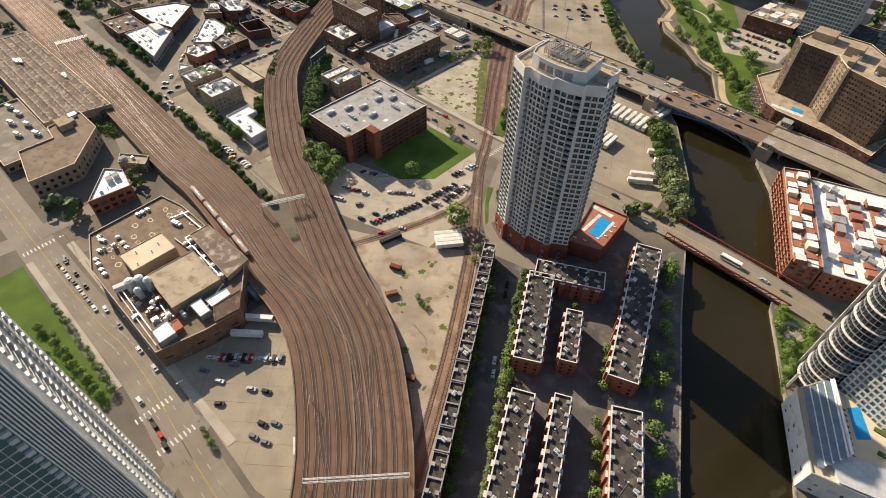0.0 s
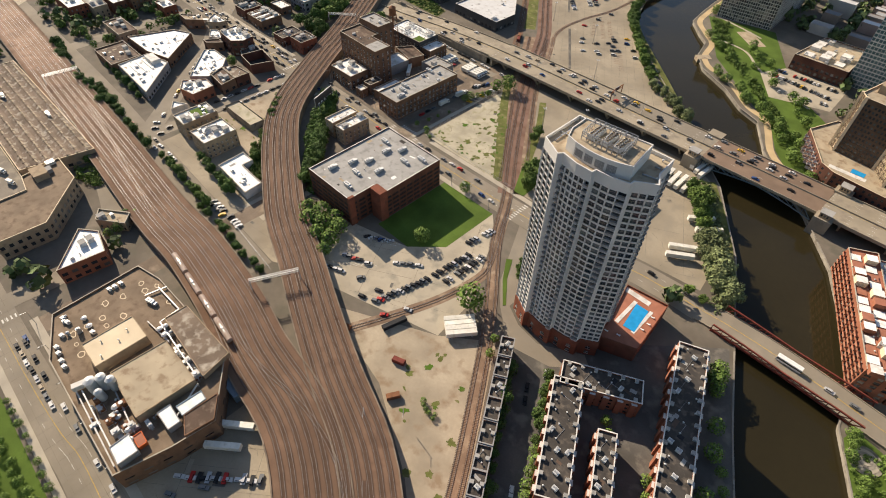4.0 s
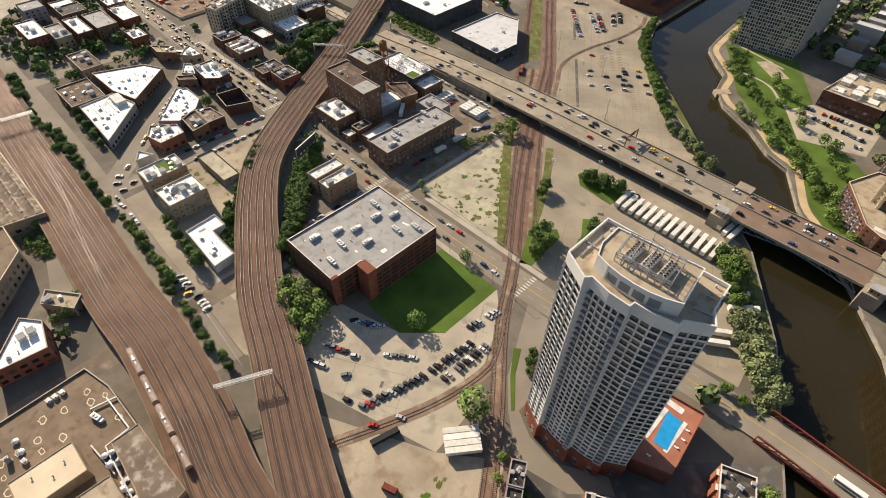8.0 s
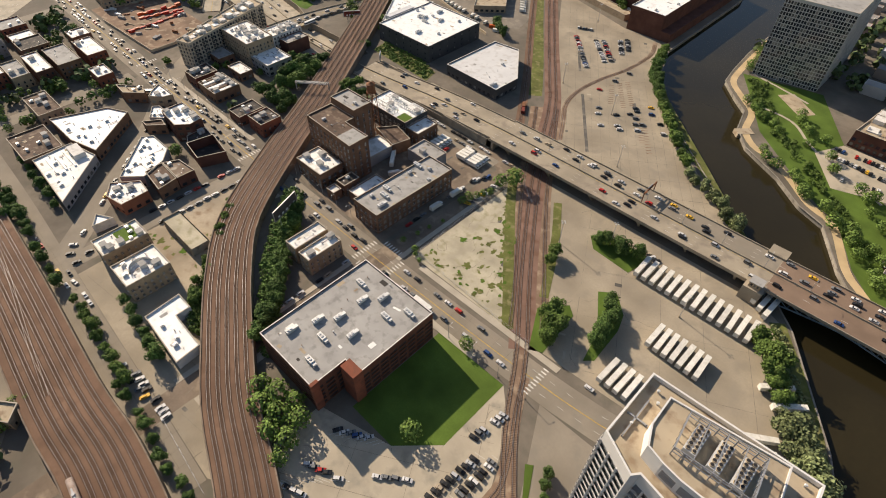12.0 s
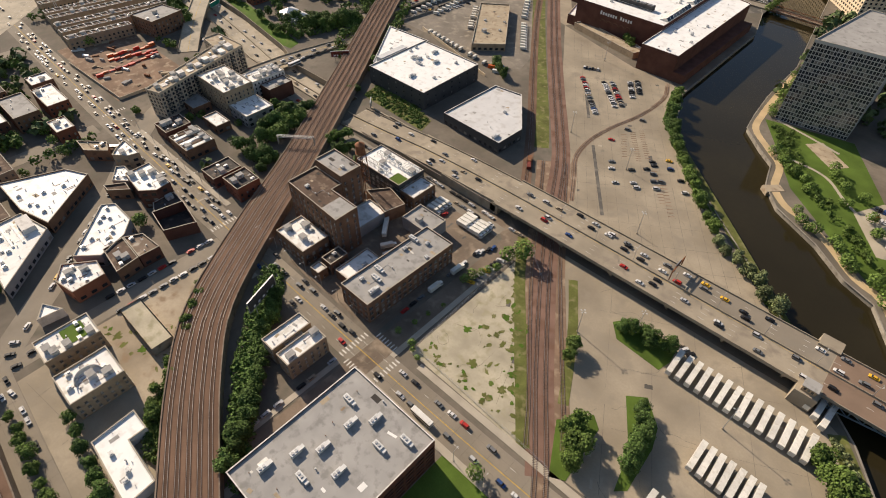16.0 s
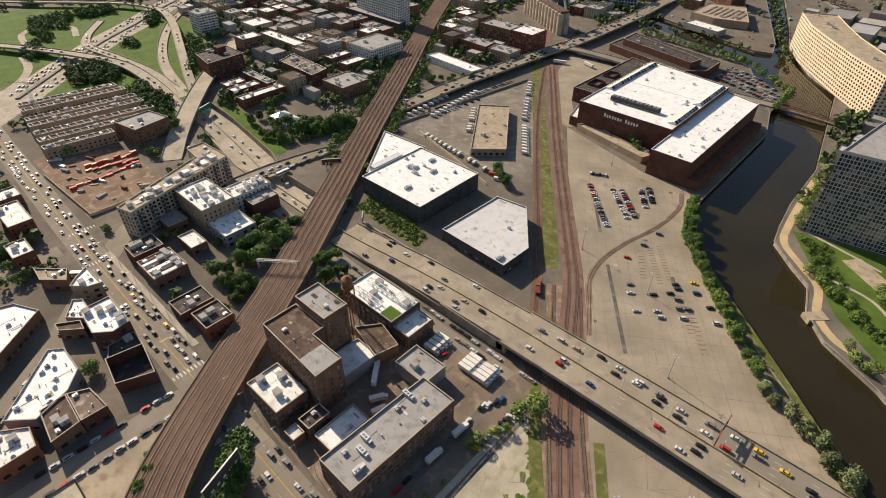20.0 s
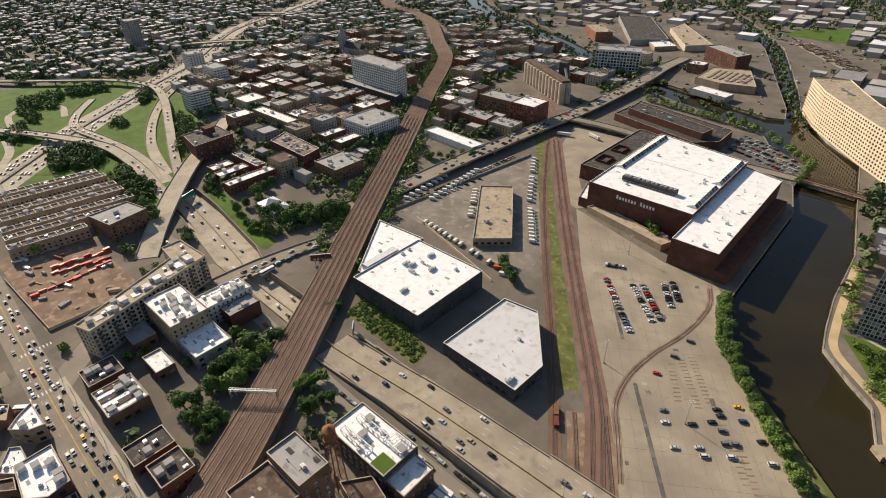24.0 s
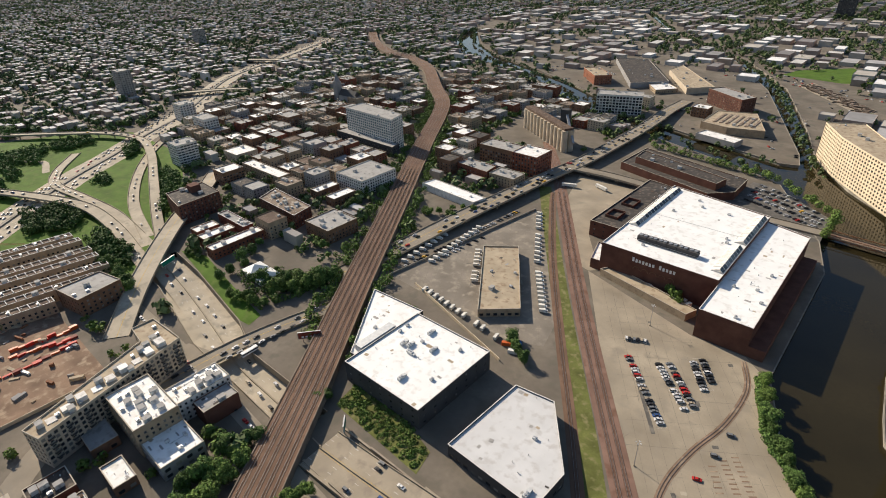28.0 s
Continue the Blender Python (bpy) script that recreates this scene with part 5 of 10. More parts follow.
for x, y in ((-272, 180), (-268, 192), (-262, 200), (-258, 187), (-262, 214), (-256, 222), (-250, 198), (-246, 215), (-240, 224), (-252, 176), (-270, 220)):
    share("rooftop_unit", roof_unit_mesh("long"), gar, (x, y, 19.5), math.pi / 2 if int(x) % 3 else 0)

# ---- brick block north of the street ----
building("brick_loft", [(-327, 261), (-306.5, 261), (-305, 322), (-325, 322)], 14, "long dark-brown brick loft building with a grey roof", "brown_brick", "grey_roof", W_LOFT, "loft building", units=9, unit_kinds=("long", "fan", "vent"))
add = building("loft_tall", [(-399, 283), (-353, 281), (-353, 296), (-375, 296), (-375, 303), (-399, 303)], 28, "tall brown brick warehouse loft with rows of windows", "brown_brick", "brown_roof", dict(bay=3.8, storey=4.2, w=1.7, h=2.4, base=1), "loft building", units=3)
add_box(add, "corner_roof", "grey_roof", -367, -353.6, 281.8, 295.4, 28.01, 28.16, "pale grey roof of the corner bay")
building("loft_penthouse", R(-399, -375, 303.3, 318), 33, "upper brick loft wing with a pale roof", "brown_brick", "grey_roof", dict(bay=4, storey=4.2, w=1.7, h=2.4), "loft building", units=2)
building("brick_shopfront", R(-387, -362, 262.5, 280), 11, "brick corner building with a white roof and cooling units", "brown_brick", "white_roof", W_LOFT, "building", units=6)
building("brick_annex", R(-354, -346, 268.5, 280.5), 8, "low brown brick annex with a dark roof", "brown_brick", "tar_roof", W_HOUSE, units=2)
building("brick_porch", R(-354.5, -347.5, 260.8, 267), 6, "small brick front building with a white roof", "brown_brick", "white_roof", W_HOUSE)
building("green_roof_building", R(-404, -364, 337, 359), 13, "modern dark-walled building with a white roof and a planted terrace", "dark_wall", "bright_roof", W_BIG, "office building", units=5)
add = building("white_tile_annex", R(-364, -352, 338, 357), 9, "brick annex with rows of skylights", "brown_brick", "white_roof", W_HOUSE, units=1)
building("warehouse_shed", R(-346, -325, 322.5, 338), 8, "plain grey-roofed warehouse shed in a yard", "grey_wall", "grey_roof", W_FEW, "shed", units=1)
building("blue_shed", [(-374, 304.2), (-357.5, 299), (-357, 320), (-373, 320.5)], 7, "shed with a pale blue-white metal roof", "grey_wall", "white_roof", None, "shed")
building("brown_shed", [(-380, 324), (-356.5, 318), (-353, 331.5), (-371, 336)], 8, "low brick shed with a dark brown roof", "brown_brick", "brown_roof", None, "shed")
building("white_shed", R(-343, -331, 269, 292), 6, "low shed with a worn blue-white roof", "brown_brick", "white_roof", None, "shed", units=2)
for x0, x1 in ((-329, -320), (-317, -308)):
    building("corner_flats", R(x0, x1, 214, 236), 11.5, "tan brick apartment house with a white roof terrace", "tan_brick", "white_roof", W_HOUSE, "apartment house", units=3)
building("corner_flats_link", R(-320, -317, 220, 230), 10.5, "narrow brick link between two flats", "tan_brick", "grey_roof", None, "apartment house")

# ---- west of the branch viaduct ----
add = building("white_low_store", [(-341, 137), (-305.2, 135.2), (-306.5, 147.8), (-330.6, 148.4), (-330.7, 156), (-342.6, 156)], 5, "low store with a bright white roof", "white_wall", "bright_roof", None, "store", units=4, unit_kinds=("fan", "vent"))
building("flats_round_terrace", R(-378, -358.5, 138.5, 162), 12, "tan brick apartment house with a curved white roof deck", "tan_brick", "white_roof", W_HOUSE, "apartment house", units=11)
building("flats_green_terrace", R(-404, -388, 139, 164), 12, "tan brick apartment house with a white roof and a planted deck", "tan_brick", "white_roof", W_HOUSE, "apartment house", units=10)
building("ruined_shed", R(-402, -367, 176, 187), 4.5, "roofless concrete shed with rubble inside", "retaining", "gravel_lot", None, "shed", coping=None)
building("flat_iron", [(-551, 168), (-515, 169), (-491, 176), (-521, 211), (-537, 203)], 8, "wedge-shaped brick building with a big white roof", "brown_brick", "bright_roof", W_SHOP, "building", units=16, unit_kinds=("fan", "vent", "vent"))
fs = building("flat_iron_south", [(-511, 143), (-455, 141), (-488, 174), (-513, 168)], 7, "wedge-shaped low store with a patched white roof", "grey_wall", "white_roof", W_SHOP, "store", units=16, unit_kinds=("fan", "vent", "vent"))
add_box(fs, "roof_storey", "white_wall", -506, -492, 163, 170, 7, 10.4, "white upper storey with a row of windows")
for y in (149, 154.5, 160):
    add_box(fs, "roof_step", "bright_roof", -508, -486, y, y + 1.2, 7, 7.9)
building("brown_low_west", R(-549, -514, 139, 163), 7, "low brown-roofed workshop with roof machines", "brown_brick", "brown_roof", W_SHOP, "workshop", units=5)
for i, (x0, x1, y0, y1, h, wall, roof) in enumerate(((-676, -636, 151, 167, 11, "red_brick", "white_roof"), (-655, -624, 168, 181, 10, "tan_brick", "grey_roof"), (-653, -616, 184, 196, 12, "dark_brick", "white_roof"),
                                                     (-652, -616, 200, 217, 12, "brown_brick", "grey_roof"), (-652, -618, 223, 238, 11, "red_brick", "white_roof"), (-594, -560, 164, 180, 8, "tan_brick", "brown_roof"),
                                                     (-599, -580, 215, 227, 10, "red_brick", "white_roof"), (-680, -663, 227, 243, 9, "brown_brick", "white_roof"))):
    building("flats_west", R(x0, x1, y0, y1), h, "brick walk-up flats with a flat roof and parapets", wall, roof, W_HOUSE, "apartment house", units=4, near=False, group="walk-up flats")
building("wedge_store", [(-453, 175), (-442.5, 186), (-449.5, 202), (-460, 210.5), (-480, 210.5), (-485, 204)], 8, "wedge-shaped store with a white roof", "grey_wall", "bright_roof", W_SHOP, "store", units=14, unit_kinds=("fan", "vent"))
building("brick_store_west", [(-446.5, 188.5), (-424.5, 186.5), (-426.6, 199.3), (-448, 200.3)], 8, "brown brick store with a dark roof", "brown_brick", "brown_roof", W_SHOP, "store", units=5)
building("brick_store_north", [(-447.8, 200.7), (-426.6, 199.8), (-426.3, 211.4), (-443, 209.8)], 8, "brick store with a worn pale roof", "dark_brick", "worn_roof", W_SHOP, "store", units=3)
building("brick_shell", [(-457, 222), (-437, 219), (-430, 236), (-453.5, 240)], 1.2, "roofless brick shell of a store with a dark yard inside", "dark_brick", "tar_roof", None, "ruin", parapet=7.2)
building("hall_link", [(-466.8, 227), (-457.5, 223), (-454, 240), (-467.5, 241)], 6, "low brick link beside the hall", "dark_brick", "tar_roof", W_SHOP, "store", units=2)
building("hall_low_store", [(-517.5, 227), (-505, 219), (-496.8, 226), (-497.4, 231), (-514, 231.3)], 7, "low white-roofed store beside the hall", "grey_wall", "bright_roof", W_SHOP, "store", units=3)
building("small_brick_store", [(-504, 213), (-497, 212.8), (-488, 223), (-496.6, 224)], 7, "small brown brick store", "brown_brick", "brown_roof", W_SHOP, "store", units=1)
building("hoarding_store", [(-564, 221), (-549, 220), (-537, 231), (-548, 235)], 8, "brick store with a tan roof and a tall hoarding", "brown_brick", "tan_roof", W_SHOP, "store", units=3)
building("street_hall", [(-496.5, 226), (-474, 224), (-467, 232), (-468.5, 241.5), (-497, 242)], 13, "brick hall with a bright white roof and roof machines", "dark_brick", "bright_roof", W_SHOP, "building", units=7)
building("corner_round", [(-527, 230), (-518.6, 236.7), (-516.6, 243.8), (-538.5, 243.4), (-533, 235.5)], 10, "rounded corner building with a white roof", "tan_brick", "bright_roof", W_SHOP, "building", units=2)
building("orange_corner", [(-451.4, 168.2), (-441, 161.5), (-426.7, 164.5), (-427.7, 181.5), (-440.4, 182.6)], 8, "orange-fronted corner store with a white roof", "bright_brick", "white_roof", W_SHOP, "store", units=9)
building("white_corner_store", [(-433.8, 151), (-424.5, 145), (-423, 157)], 5, "tiny white-roofed corner store", "white_wall", "bright_roof", None, "store")
building("sawtooth_stores", R(-546, -529, 268, 287), 8, "dark brick stores with ridged tar roofs", "dark_brick", "tar_roof", W_SHOP, "store", units=6)
building("row_stores", R(-523, -498.5, 267, 288), 8, "row of brick stores with white sawtooth roof strips", "brown_brick", "white_roof", W_SHOP, "store", units=18)
for i in range(6):
    add_box(bpy.data.objects["row_stores"], "roof_strip", "bright_roof" if i % 2 else "brown_roof", -521.5 + i * 3.9, -519.2 + i * 3.9, 268, 287, 8, 8.7)
building("brick_dark_pair", R(-474.5, -459.5, 264, 284), 7, "brick workshop with a dark patched roof", "dark_brick", "tar_roof", W_SHOP, "workshop", units=4)
building("brick_corner_tavern", R(-453, -436, 267.5, 283.5), 10, "red brick corner building with a tar roof", "red_brick", "tar_roof", W_HOUSE, "building", units=3)
building("white_hall", R(-535, -505, 318, 341), 9, "white-roofed hall with grey walls", "grey_wall", "bright_roof", W_SHOP, "hall", units=5, unit_kinds=("fan", "vent"))
building("grey_low_store", R(-573, -548, 299, 313), 6, "low store with a grey flat roof", "brown_brick", "grey_roof", W_SHOP, "store")
building("cream_low_store", R(-533, -514, 298, 309), 6, "low store with a cream-white roof", "brown_brick", "white_roof", W_SHOP, "store", units=1)
building("condo_bar", [(-572, 279), (-559, 283), (-584, 368), (-618, 366), (-618, 352), (-600, 350)], 21, "long tan concrete apartment building with balconies and white roof terraces", "beige_wall", "tan_roof", dict(bay=3.2, storey=3.2, w=1.9, h=2.1, base=1), "apartment building", units=16, unit_kinds=("hut", "fan", "hut"))
for i in range(9):
    t_ = (i + 0.5) / 9
    add_box(bpy.data.objects["condo_bar"], "roof_terrace", "white_roof" if i % 2 else "white_wall", -570.5 - 20 * t_ - (2 if i > 6 else 0), -565.5 - 20 * t_, 285 + 74 * t_, 290 + 74 * t_, 21, 21.4 + (i % 3) * 1.3)
building("flats_tan_five", R(-568, -529, 317, 341), 19, "five-storey tan brick apartment block with white roof decks", "tan_brick", "white_roof", W_HOUSE, "apartment building", units=20, unit_kinds=("hut", "fan", "vent", "fan"))
building("white_warehouse_flats", R(-553, -536, 342, 374), 14, "white-painted brick building with rows of small windows", "white_wall", "white_roof", dict(bay=3, storey=3.4, w=1.3, h=1.9), "building", units=14)
building("dark_annex", R(-535, -522, 350, 371), 11, "dark brick building beside the sunken road", "dark_brick", "grey_roof", None, "building", units=1)

# ---- white box stores by the highway ----
add = building("white_box_store", R(-492, -430, 426, 490), 14, "big dark-walled store with a bright white roof", "dark_wall", "bright_roof", W_FEW, "store", units=15, unit_kinds=("long", "fan", "fan", "vent"), coping="white_wall")
building("white_wedge_wing", [(-499, 436), (-494, 436), (-494, 497), (-541, 494)], 11, "triangular wing with a bright white roof", "dark_wall", "bright_roof", None, "store", units=1, coping="white_wall")
add_box(add, "roof_plant", "metal_pale", -499, -493, 440, 470, 11, 15.5, "pale metal roof plant housing")
building("grey_box_store", [(-406, 423), (-352, 421), (-351, 446), (-380, 484), (-404, 481)], 8.5, "pale-roofed flat store with dark walls", "dark_wall", "pale_roof", W_SHOP, "store", units=3, unit_kinds=("long", "fan", "vent"), coping="white_wall")

# ---- newspaper printing plant ----
press = building("printing_plant", [(-434, 640), (-346, 640), (-346, 768), (-434, 785)], 25, "huge brown brick printing plant with a bright white roof", "dark_brick", "bright_roof", None, "factory", coping="white_wall", units=10, unit_kinds=("vent", "fan"))
building("printing_plant_east", [(-346, 604), (-313, 604), (-313, 756), (-346, 766)], 21, "brown brick wing of the printing plant with a white roof", "dark_brick", "bright_roof", None, "factory", coping="white_wall", units=12, unit_kinds=("vent", "fan"))
building("printing_plant_west", [(-470, 690), (-434, 690), (-434, 806), (-468, 812)], 14, "low dark wing of the printing plant with roof levels", "dark_brick", "tar_roof", W_FEW, "factory", units=4)
building("printing_plant_gate", [(-442, 640), (-434, 640), (-434, 668), (-450, 668)], 8, "small white-roofed gate building", "dark_brick", "white_roof", None, "building")
for x0, x1, y0, y1 in ((-433.2, -424.6, 684, 778), (-355.4, -347, 651, 697), (-355.4, -347, 704, 762)):
    n = round((y1 - y0) / 5.8)
    for i in range(n):
        ya, yb, xr = y0 + (y1 - y0) * i / n + 0.25, y0 + (y1 - y0) * (i + 1) / n - 0.25, x1 - 2.6
        q = Shape().face([(x0, ya, 25.6), (xr, ya, 27.9), (xr, yb, 27.9), (x0, yb, 25.6)], 0).face([(xr, ya, 27.9), (x1, ya, 25.5), (x1, yb, 25.5), (xr, yb, 27.9)], 1)
        for y in (ya, yb):
            q.face([(x0, y, 25), (x1, y, 25), (x1, y, 25.5), (xr, y, 27.9), (x0, y, 25.6)], 0)
        q.face([(x0, ya, 25), (x0, ya, 25.6), (x0, yb, 25.6), (x0, yb, 25)], 0).face([(x1, ya, 25), (x1, yb, 25), (x1, yb, 25.5), (x1, ya, 25.5)], 0)
        q.done("skylight", ["white_wall", "glass"], press)
    k = Shape()
    for i in range(n + 1):
        y = y0 + (y1 - y0) * i / n
        k.bar((x1 - 2.6, y, 28.0), (x1, y, 25.6), 0.3, 0.3)
    k.box(x1 - 0.1, x1 + 0.5, y0, y1, 25, 25.5).done("skylight_frame", "white_wall", press)
for i in range(6):
    x = -415 + i * 7.8
    cooler = add_box(press, "rooftop_cooler", "dark_wall", x, x + 7.4, 661, 667, 25.4, 29.4)
    f = Shape()
    for dx in (2.0, 5.4):
        f.cyl(x + dx, 664, 29.4, 30.0, 1.4, 1.4, 12)
    f.done("fan_ring", "metal_grey", press)
Shape().box(-418, -366, 660.4, 660.8, 26.4, 26.6).box(-433, -347, 716, 716.3, 25.02, 25.16).done("roof_seam", "metal_grey", press)
for x0, x1, y0, y1 in ((-464, -452, 706, 722), (-464, -452, 738, 754)):
    w = Shape()
    w.box(x0, x1, y0, y0 + 0.5, 14, 16.4).box(x0, x1, y1 - 0.5, y1, 14, 16.4).box(x0, x0 + 0.5, y0 + 0.5, y1 - 0.5, 14, 16.4).box(x1 - 0.5, x1, y0 + 0.5, y1 - 0.5, 14, 16.4)
    w.done("roof_well_wall", "dark_brick", bpy.data.objects["printing_plant_west"])
s = Shape()
for i in range(13):
    if i != 7:
        s.box(-408 + i * 2.6, -406.4 + i * 2.6, 639.7, 640.0, 18.6 - 0.3 * (i % 2), 21.0 + (0.9 if i in (0, 8) else 0))
s.done("sign_lettering", "paint_white", press, "white lettering shapes on the brick wall")
for i in range(5):
    s = Shape()
    for k in range(9):
        a0, a1 = math.pi * k / 9, math.pi * (k + 1) / 9
        s.bar((-404 + i * 6.6 + 2.6 * math.cos(a0), 639.8, 12 + 2.6 * math.sin(a0)), (-404 + i * 6.6 + 2.6 * math.cos(a1), 639.8, 12 + 2.6 * math.sin(a1)), 0.35)
    s.done("arch_relief", "brown_brick", press)
dock = building("loading_dock", [(-430, 634), (-356, 616), (-352, 626), (-424, 645)], 5, "low loading dock with a tan flat roof", "tan_brick", "tan_roof", None, "loading dock")
Shape().box(-313, -303, 604, 748, -0.1, 8).done("river_ledge", "dark_brick", None, "low brown brick terrace along the river wall", (-308, 676, 0), "structure", "terrace")
postal = building("delivery_depot", [(-524, 604), (-470, 528), (-447, 548), (-500, 622)], 6, "long delivery depot with a tan worn roof", "tan_brick", "tan_roof", W_SHOP, "depot", units=6)

# ---- south-west: railway depot, plant and yard ----
DEPOT = [(-572, 44), (-418, 43), (-409, 86), (-572, 85)]
dep = building("old_depot", DEPOT, 8, "old railway depot with long rows of worn ridged roofs", "tan_brick", "worn_roof", W_SHOP, "depot", coping="cream_wall")
for i in range(7):
    y0 = 44.6 + i * 5.75
    e = -417.5 + i * 1.1
    q = Shape()
    q.face([(-571, y0, 8.1), (e, y0, 8.1), (e, y0 + 3.0, 9.5), (-571, y0 + 3.0, 9.5)], 0).face([(-571, y0 + 3.0, 9.5), (e, y0 + 3.0, 9.5), (e, y0 + 5.6, 8.1), (-571, y0 + 5.6, 8.1)], 0)
    q.face([(e, y0, 8), (e, y0 + 5.6, 8), (e, y0 + 3.0, 9.5)], 0).face([(-571, y0 + 5.6, 8), (-571, y0, 8), (-571, y0 + 3.0, 9.5)], 0)
    ridge = q.done("roof_ridge", "worn_roof", dep)
    k = Shape()
    n = 0
    x = -569.0
    while x < e - 5:
        n += 1
        k.box(x, x + 0.3, y0 + 2.2, y0 + 3.4, 9.0, 9.72, 1)
        if (n * 7 + i * 3) % 5:
            k.face([(x + 0.7, y0 + 3.2, 9.62), (x + 4.9, y0 + 3.2, 9.62), (x + 4.9, y0 + 4.1, 9.1), (x + 0.7, y0 + 4.1, 9.1)], 0)
        x += 5.4
    k.done("skylight_row", ["tan_roof", "plant_roof"], dep, "tan skylights and firewalls along the ridge", kind="stuff")
for x, y in ((-520, 60), (-518, 62.5), (-470, 78)):
    share("rooftop_unit", roof_unit_mesh("long"), dep, (x, y, 9.2))
off = building("depot_offices", [(-389, 19), (-352.5, 12.5), (-351, 39), (-381, 65), (-408, 65), (-404, 42), (-389, 40)], 12, "bent tan brick depot office with a flat tan-brown roof", "tan_brick", "plant_roof",
               dict(bay=4.2, storey=4.6, w=2.0, h=2.4, base=1), "building", coping="cream_wall")
for x0, x1, y0, y1, h, m in ((-403, -392, 47, 55, 4.2, "tan_brick"), (-401, -396, 55, 58, 2.6, "grey_wall"), (-408, -404, 57, 62, 2, "metal_pale")):
    add_box(off, "stair_head", m, x0, x1, y0, y1, 12, 12 + h)
building("depot_low_wing", [(-470, 8), (-391, 8), (-391, 19), (-390.5, 41), (-405, 42.4), (-470, 42.4)], 5, "low flat-roofed depot wing with a parking deck", "tan_brick", "asphalt_worn", W_SHOP, "building", coping="cream_wall", parapet=1.1)
building("red_white_store", [(-312, 30), (-309, 54), (-327, 57.5), (-336.5, 50)], 10, "red brick store with a bright white roof", "bright_brick", "bright_roof", W_SHOP, "store", units=5)
building("small_tan_office", [(-343, 60), (-328, 71), (-335, 77), (-351, 65)], 6, "small tan brick office", "tan_brick", "tan_roof", W_HOUSE, "office", units=2)
PLANT = [(-282, 19), (-256, 9), (-185, 8.4), (-180, 30), (-178, 48), (-205, 68), (-268, 66), (-284, 62)]
plant = building("food_plant", PLANT, 12, "sprawling brown-roofed plant with tanks and pipes", "brown_brick", "plant_roof", dict(bay=7, storey=4.2, w=3.6, h=1.2), "factory")
def plant_block(name, pts, z0, z1, wall, roof, label=""):
    q = Shape().prism(pts, z0, z1, 0, 1)
    for a, b in zip(pts, pts[1:] + pts[:1]):
        q.bar((*a, z1 + 0.15), (*b, z1 + 0.15), 0.35, 0.3, 0)
    return q.done(name, [wall, roof], plant, label)
plant_block("upper_block", [(-249, 23), (-233.5, 23), (-233.5, 46), (-249, 46)], 12, 18, "tan_brick", "cream_wall", "tan block with a cream roof")
plant_block("upper_block", [(-227, 26.5), (-199, 25.5), (-198.5, 51), (-226, 51)], 12, 17, "tan_brick", "tan_roof", "tan-roofed upper block")
plant_block("upper_block", [(-240, 56.5), (-199, 54.5), (-202, 68.5), (-240, 67.5)], 12, 15, "tan_brick", "worn_roof", "worn grey-brown roofed wing")
plant_block("end_block", [(-188, 40), (-179.6, 36), (-178, 48), (-187.5, 55)], 12, 14.5, "brown_brick", "brown_roof")
plant_block("roof_housing", [(-195, 12.5), (-186, 12), (-186, 20), (-195.5, 20.3)], 12, 15.5, "grey_wall", "bright_roof", "pale metal housing")
plant_block("roof_housing", [(-194, 20.6), (-188, 20.6), (-188, 24), (-194, 24.2)], 12, 14, "orange", "terracotta", "orange-tan metal housing")
plant_block("roof_housing", [(-196, 32.5), (-186, 32.4), (-186, 37.6), (-196, 38)], 12, 15.5, "grey_wall", "bright_roof", "pale metal housing")
plant_block("roof_housing", [(-194, 39.4), (-188.4, 39.4), (-188.6, 50), (-193.5, 50.3)], 12, 14.5, "steel_blue", "metal_pale", "blue-grey glazed housing")
add_box(plant, "loading_roof", "steel_blue", -204, -187, 59.5, 63, 0, 5, "blue flat canopy over the loading bay")
for x, y, r, h in ((-227, 18.5, 2.4, 8), (-225.6, 22.6, 2.2, 8), (-222.4, 25, 2.0, 7.4), (-221, 19, 1.8, 6)):
    t_ = Shape().cyl(x, y, 12, 12 + h, r, r, 16).cyl(x, y, 12 + h, 12.8 + h, r, r * 0.3, 16)
    t_.done("tank", "metal_pale", plant, "pale metal tank")
Shape().bar((-233, 11.5, 14.4), (-231, 20, 14.4), 2.6, 2.6).done("tank", "white_wall", plant, "long white lying tank")
mach = random.Random(77)
for x0, x1, y0, y1, n in ((-238, -202, 51.5, 55.5, 20), (-224, -186, 10, 22, 22), (-216, -197, 20, 25, 9), (-198, -190, 24, 32, 6), (-284 + 6, -262, 20, 30, 6)):
    for _ in range(n):
        x, y, w, d, h = mach.uniform(x0, x1), mach.uniform(y0, y1), mach.uniform(0.6, 2.2), mach.uniform(0.6, 2.0), mach.uniform(0.6, 3.2)
        if inside(x, y, inset(PLANT, 2.5)):
            q = Shape()
            if mach.random() < 0.5:
                q.box(x - w, x + w, y - d, y + d, 12, 12.3, 1).box(x - w * 0.9, x + w * 0.9, y - d * 0.9, y + d * 0.9, 12.3, 12 + h, 0).cyl(x, y, 12 + h, 12.3 + h, d * 0.5, d * 0.5, 8, 1)
            else:
                q.cyl(x, y, 12, 12 + h, d * 0.6, d * 0.6, 9, 0).cyl(x, y, 12 + h, 12.4 + h, d * 0.8, d * 0.2, 9, 1)
            q.done("roof_machine", [mach.choice(("metal_pale", "metal_grey", "grey_wall", "rust_brown", "white_wall")), "metal_grey"], plant)
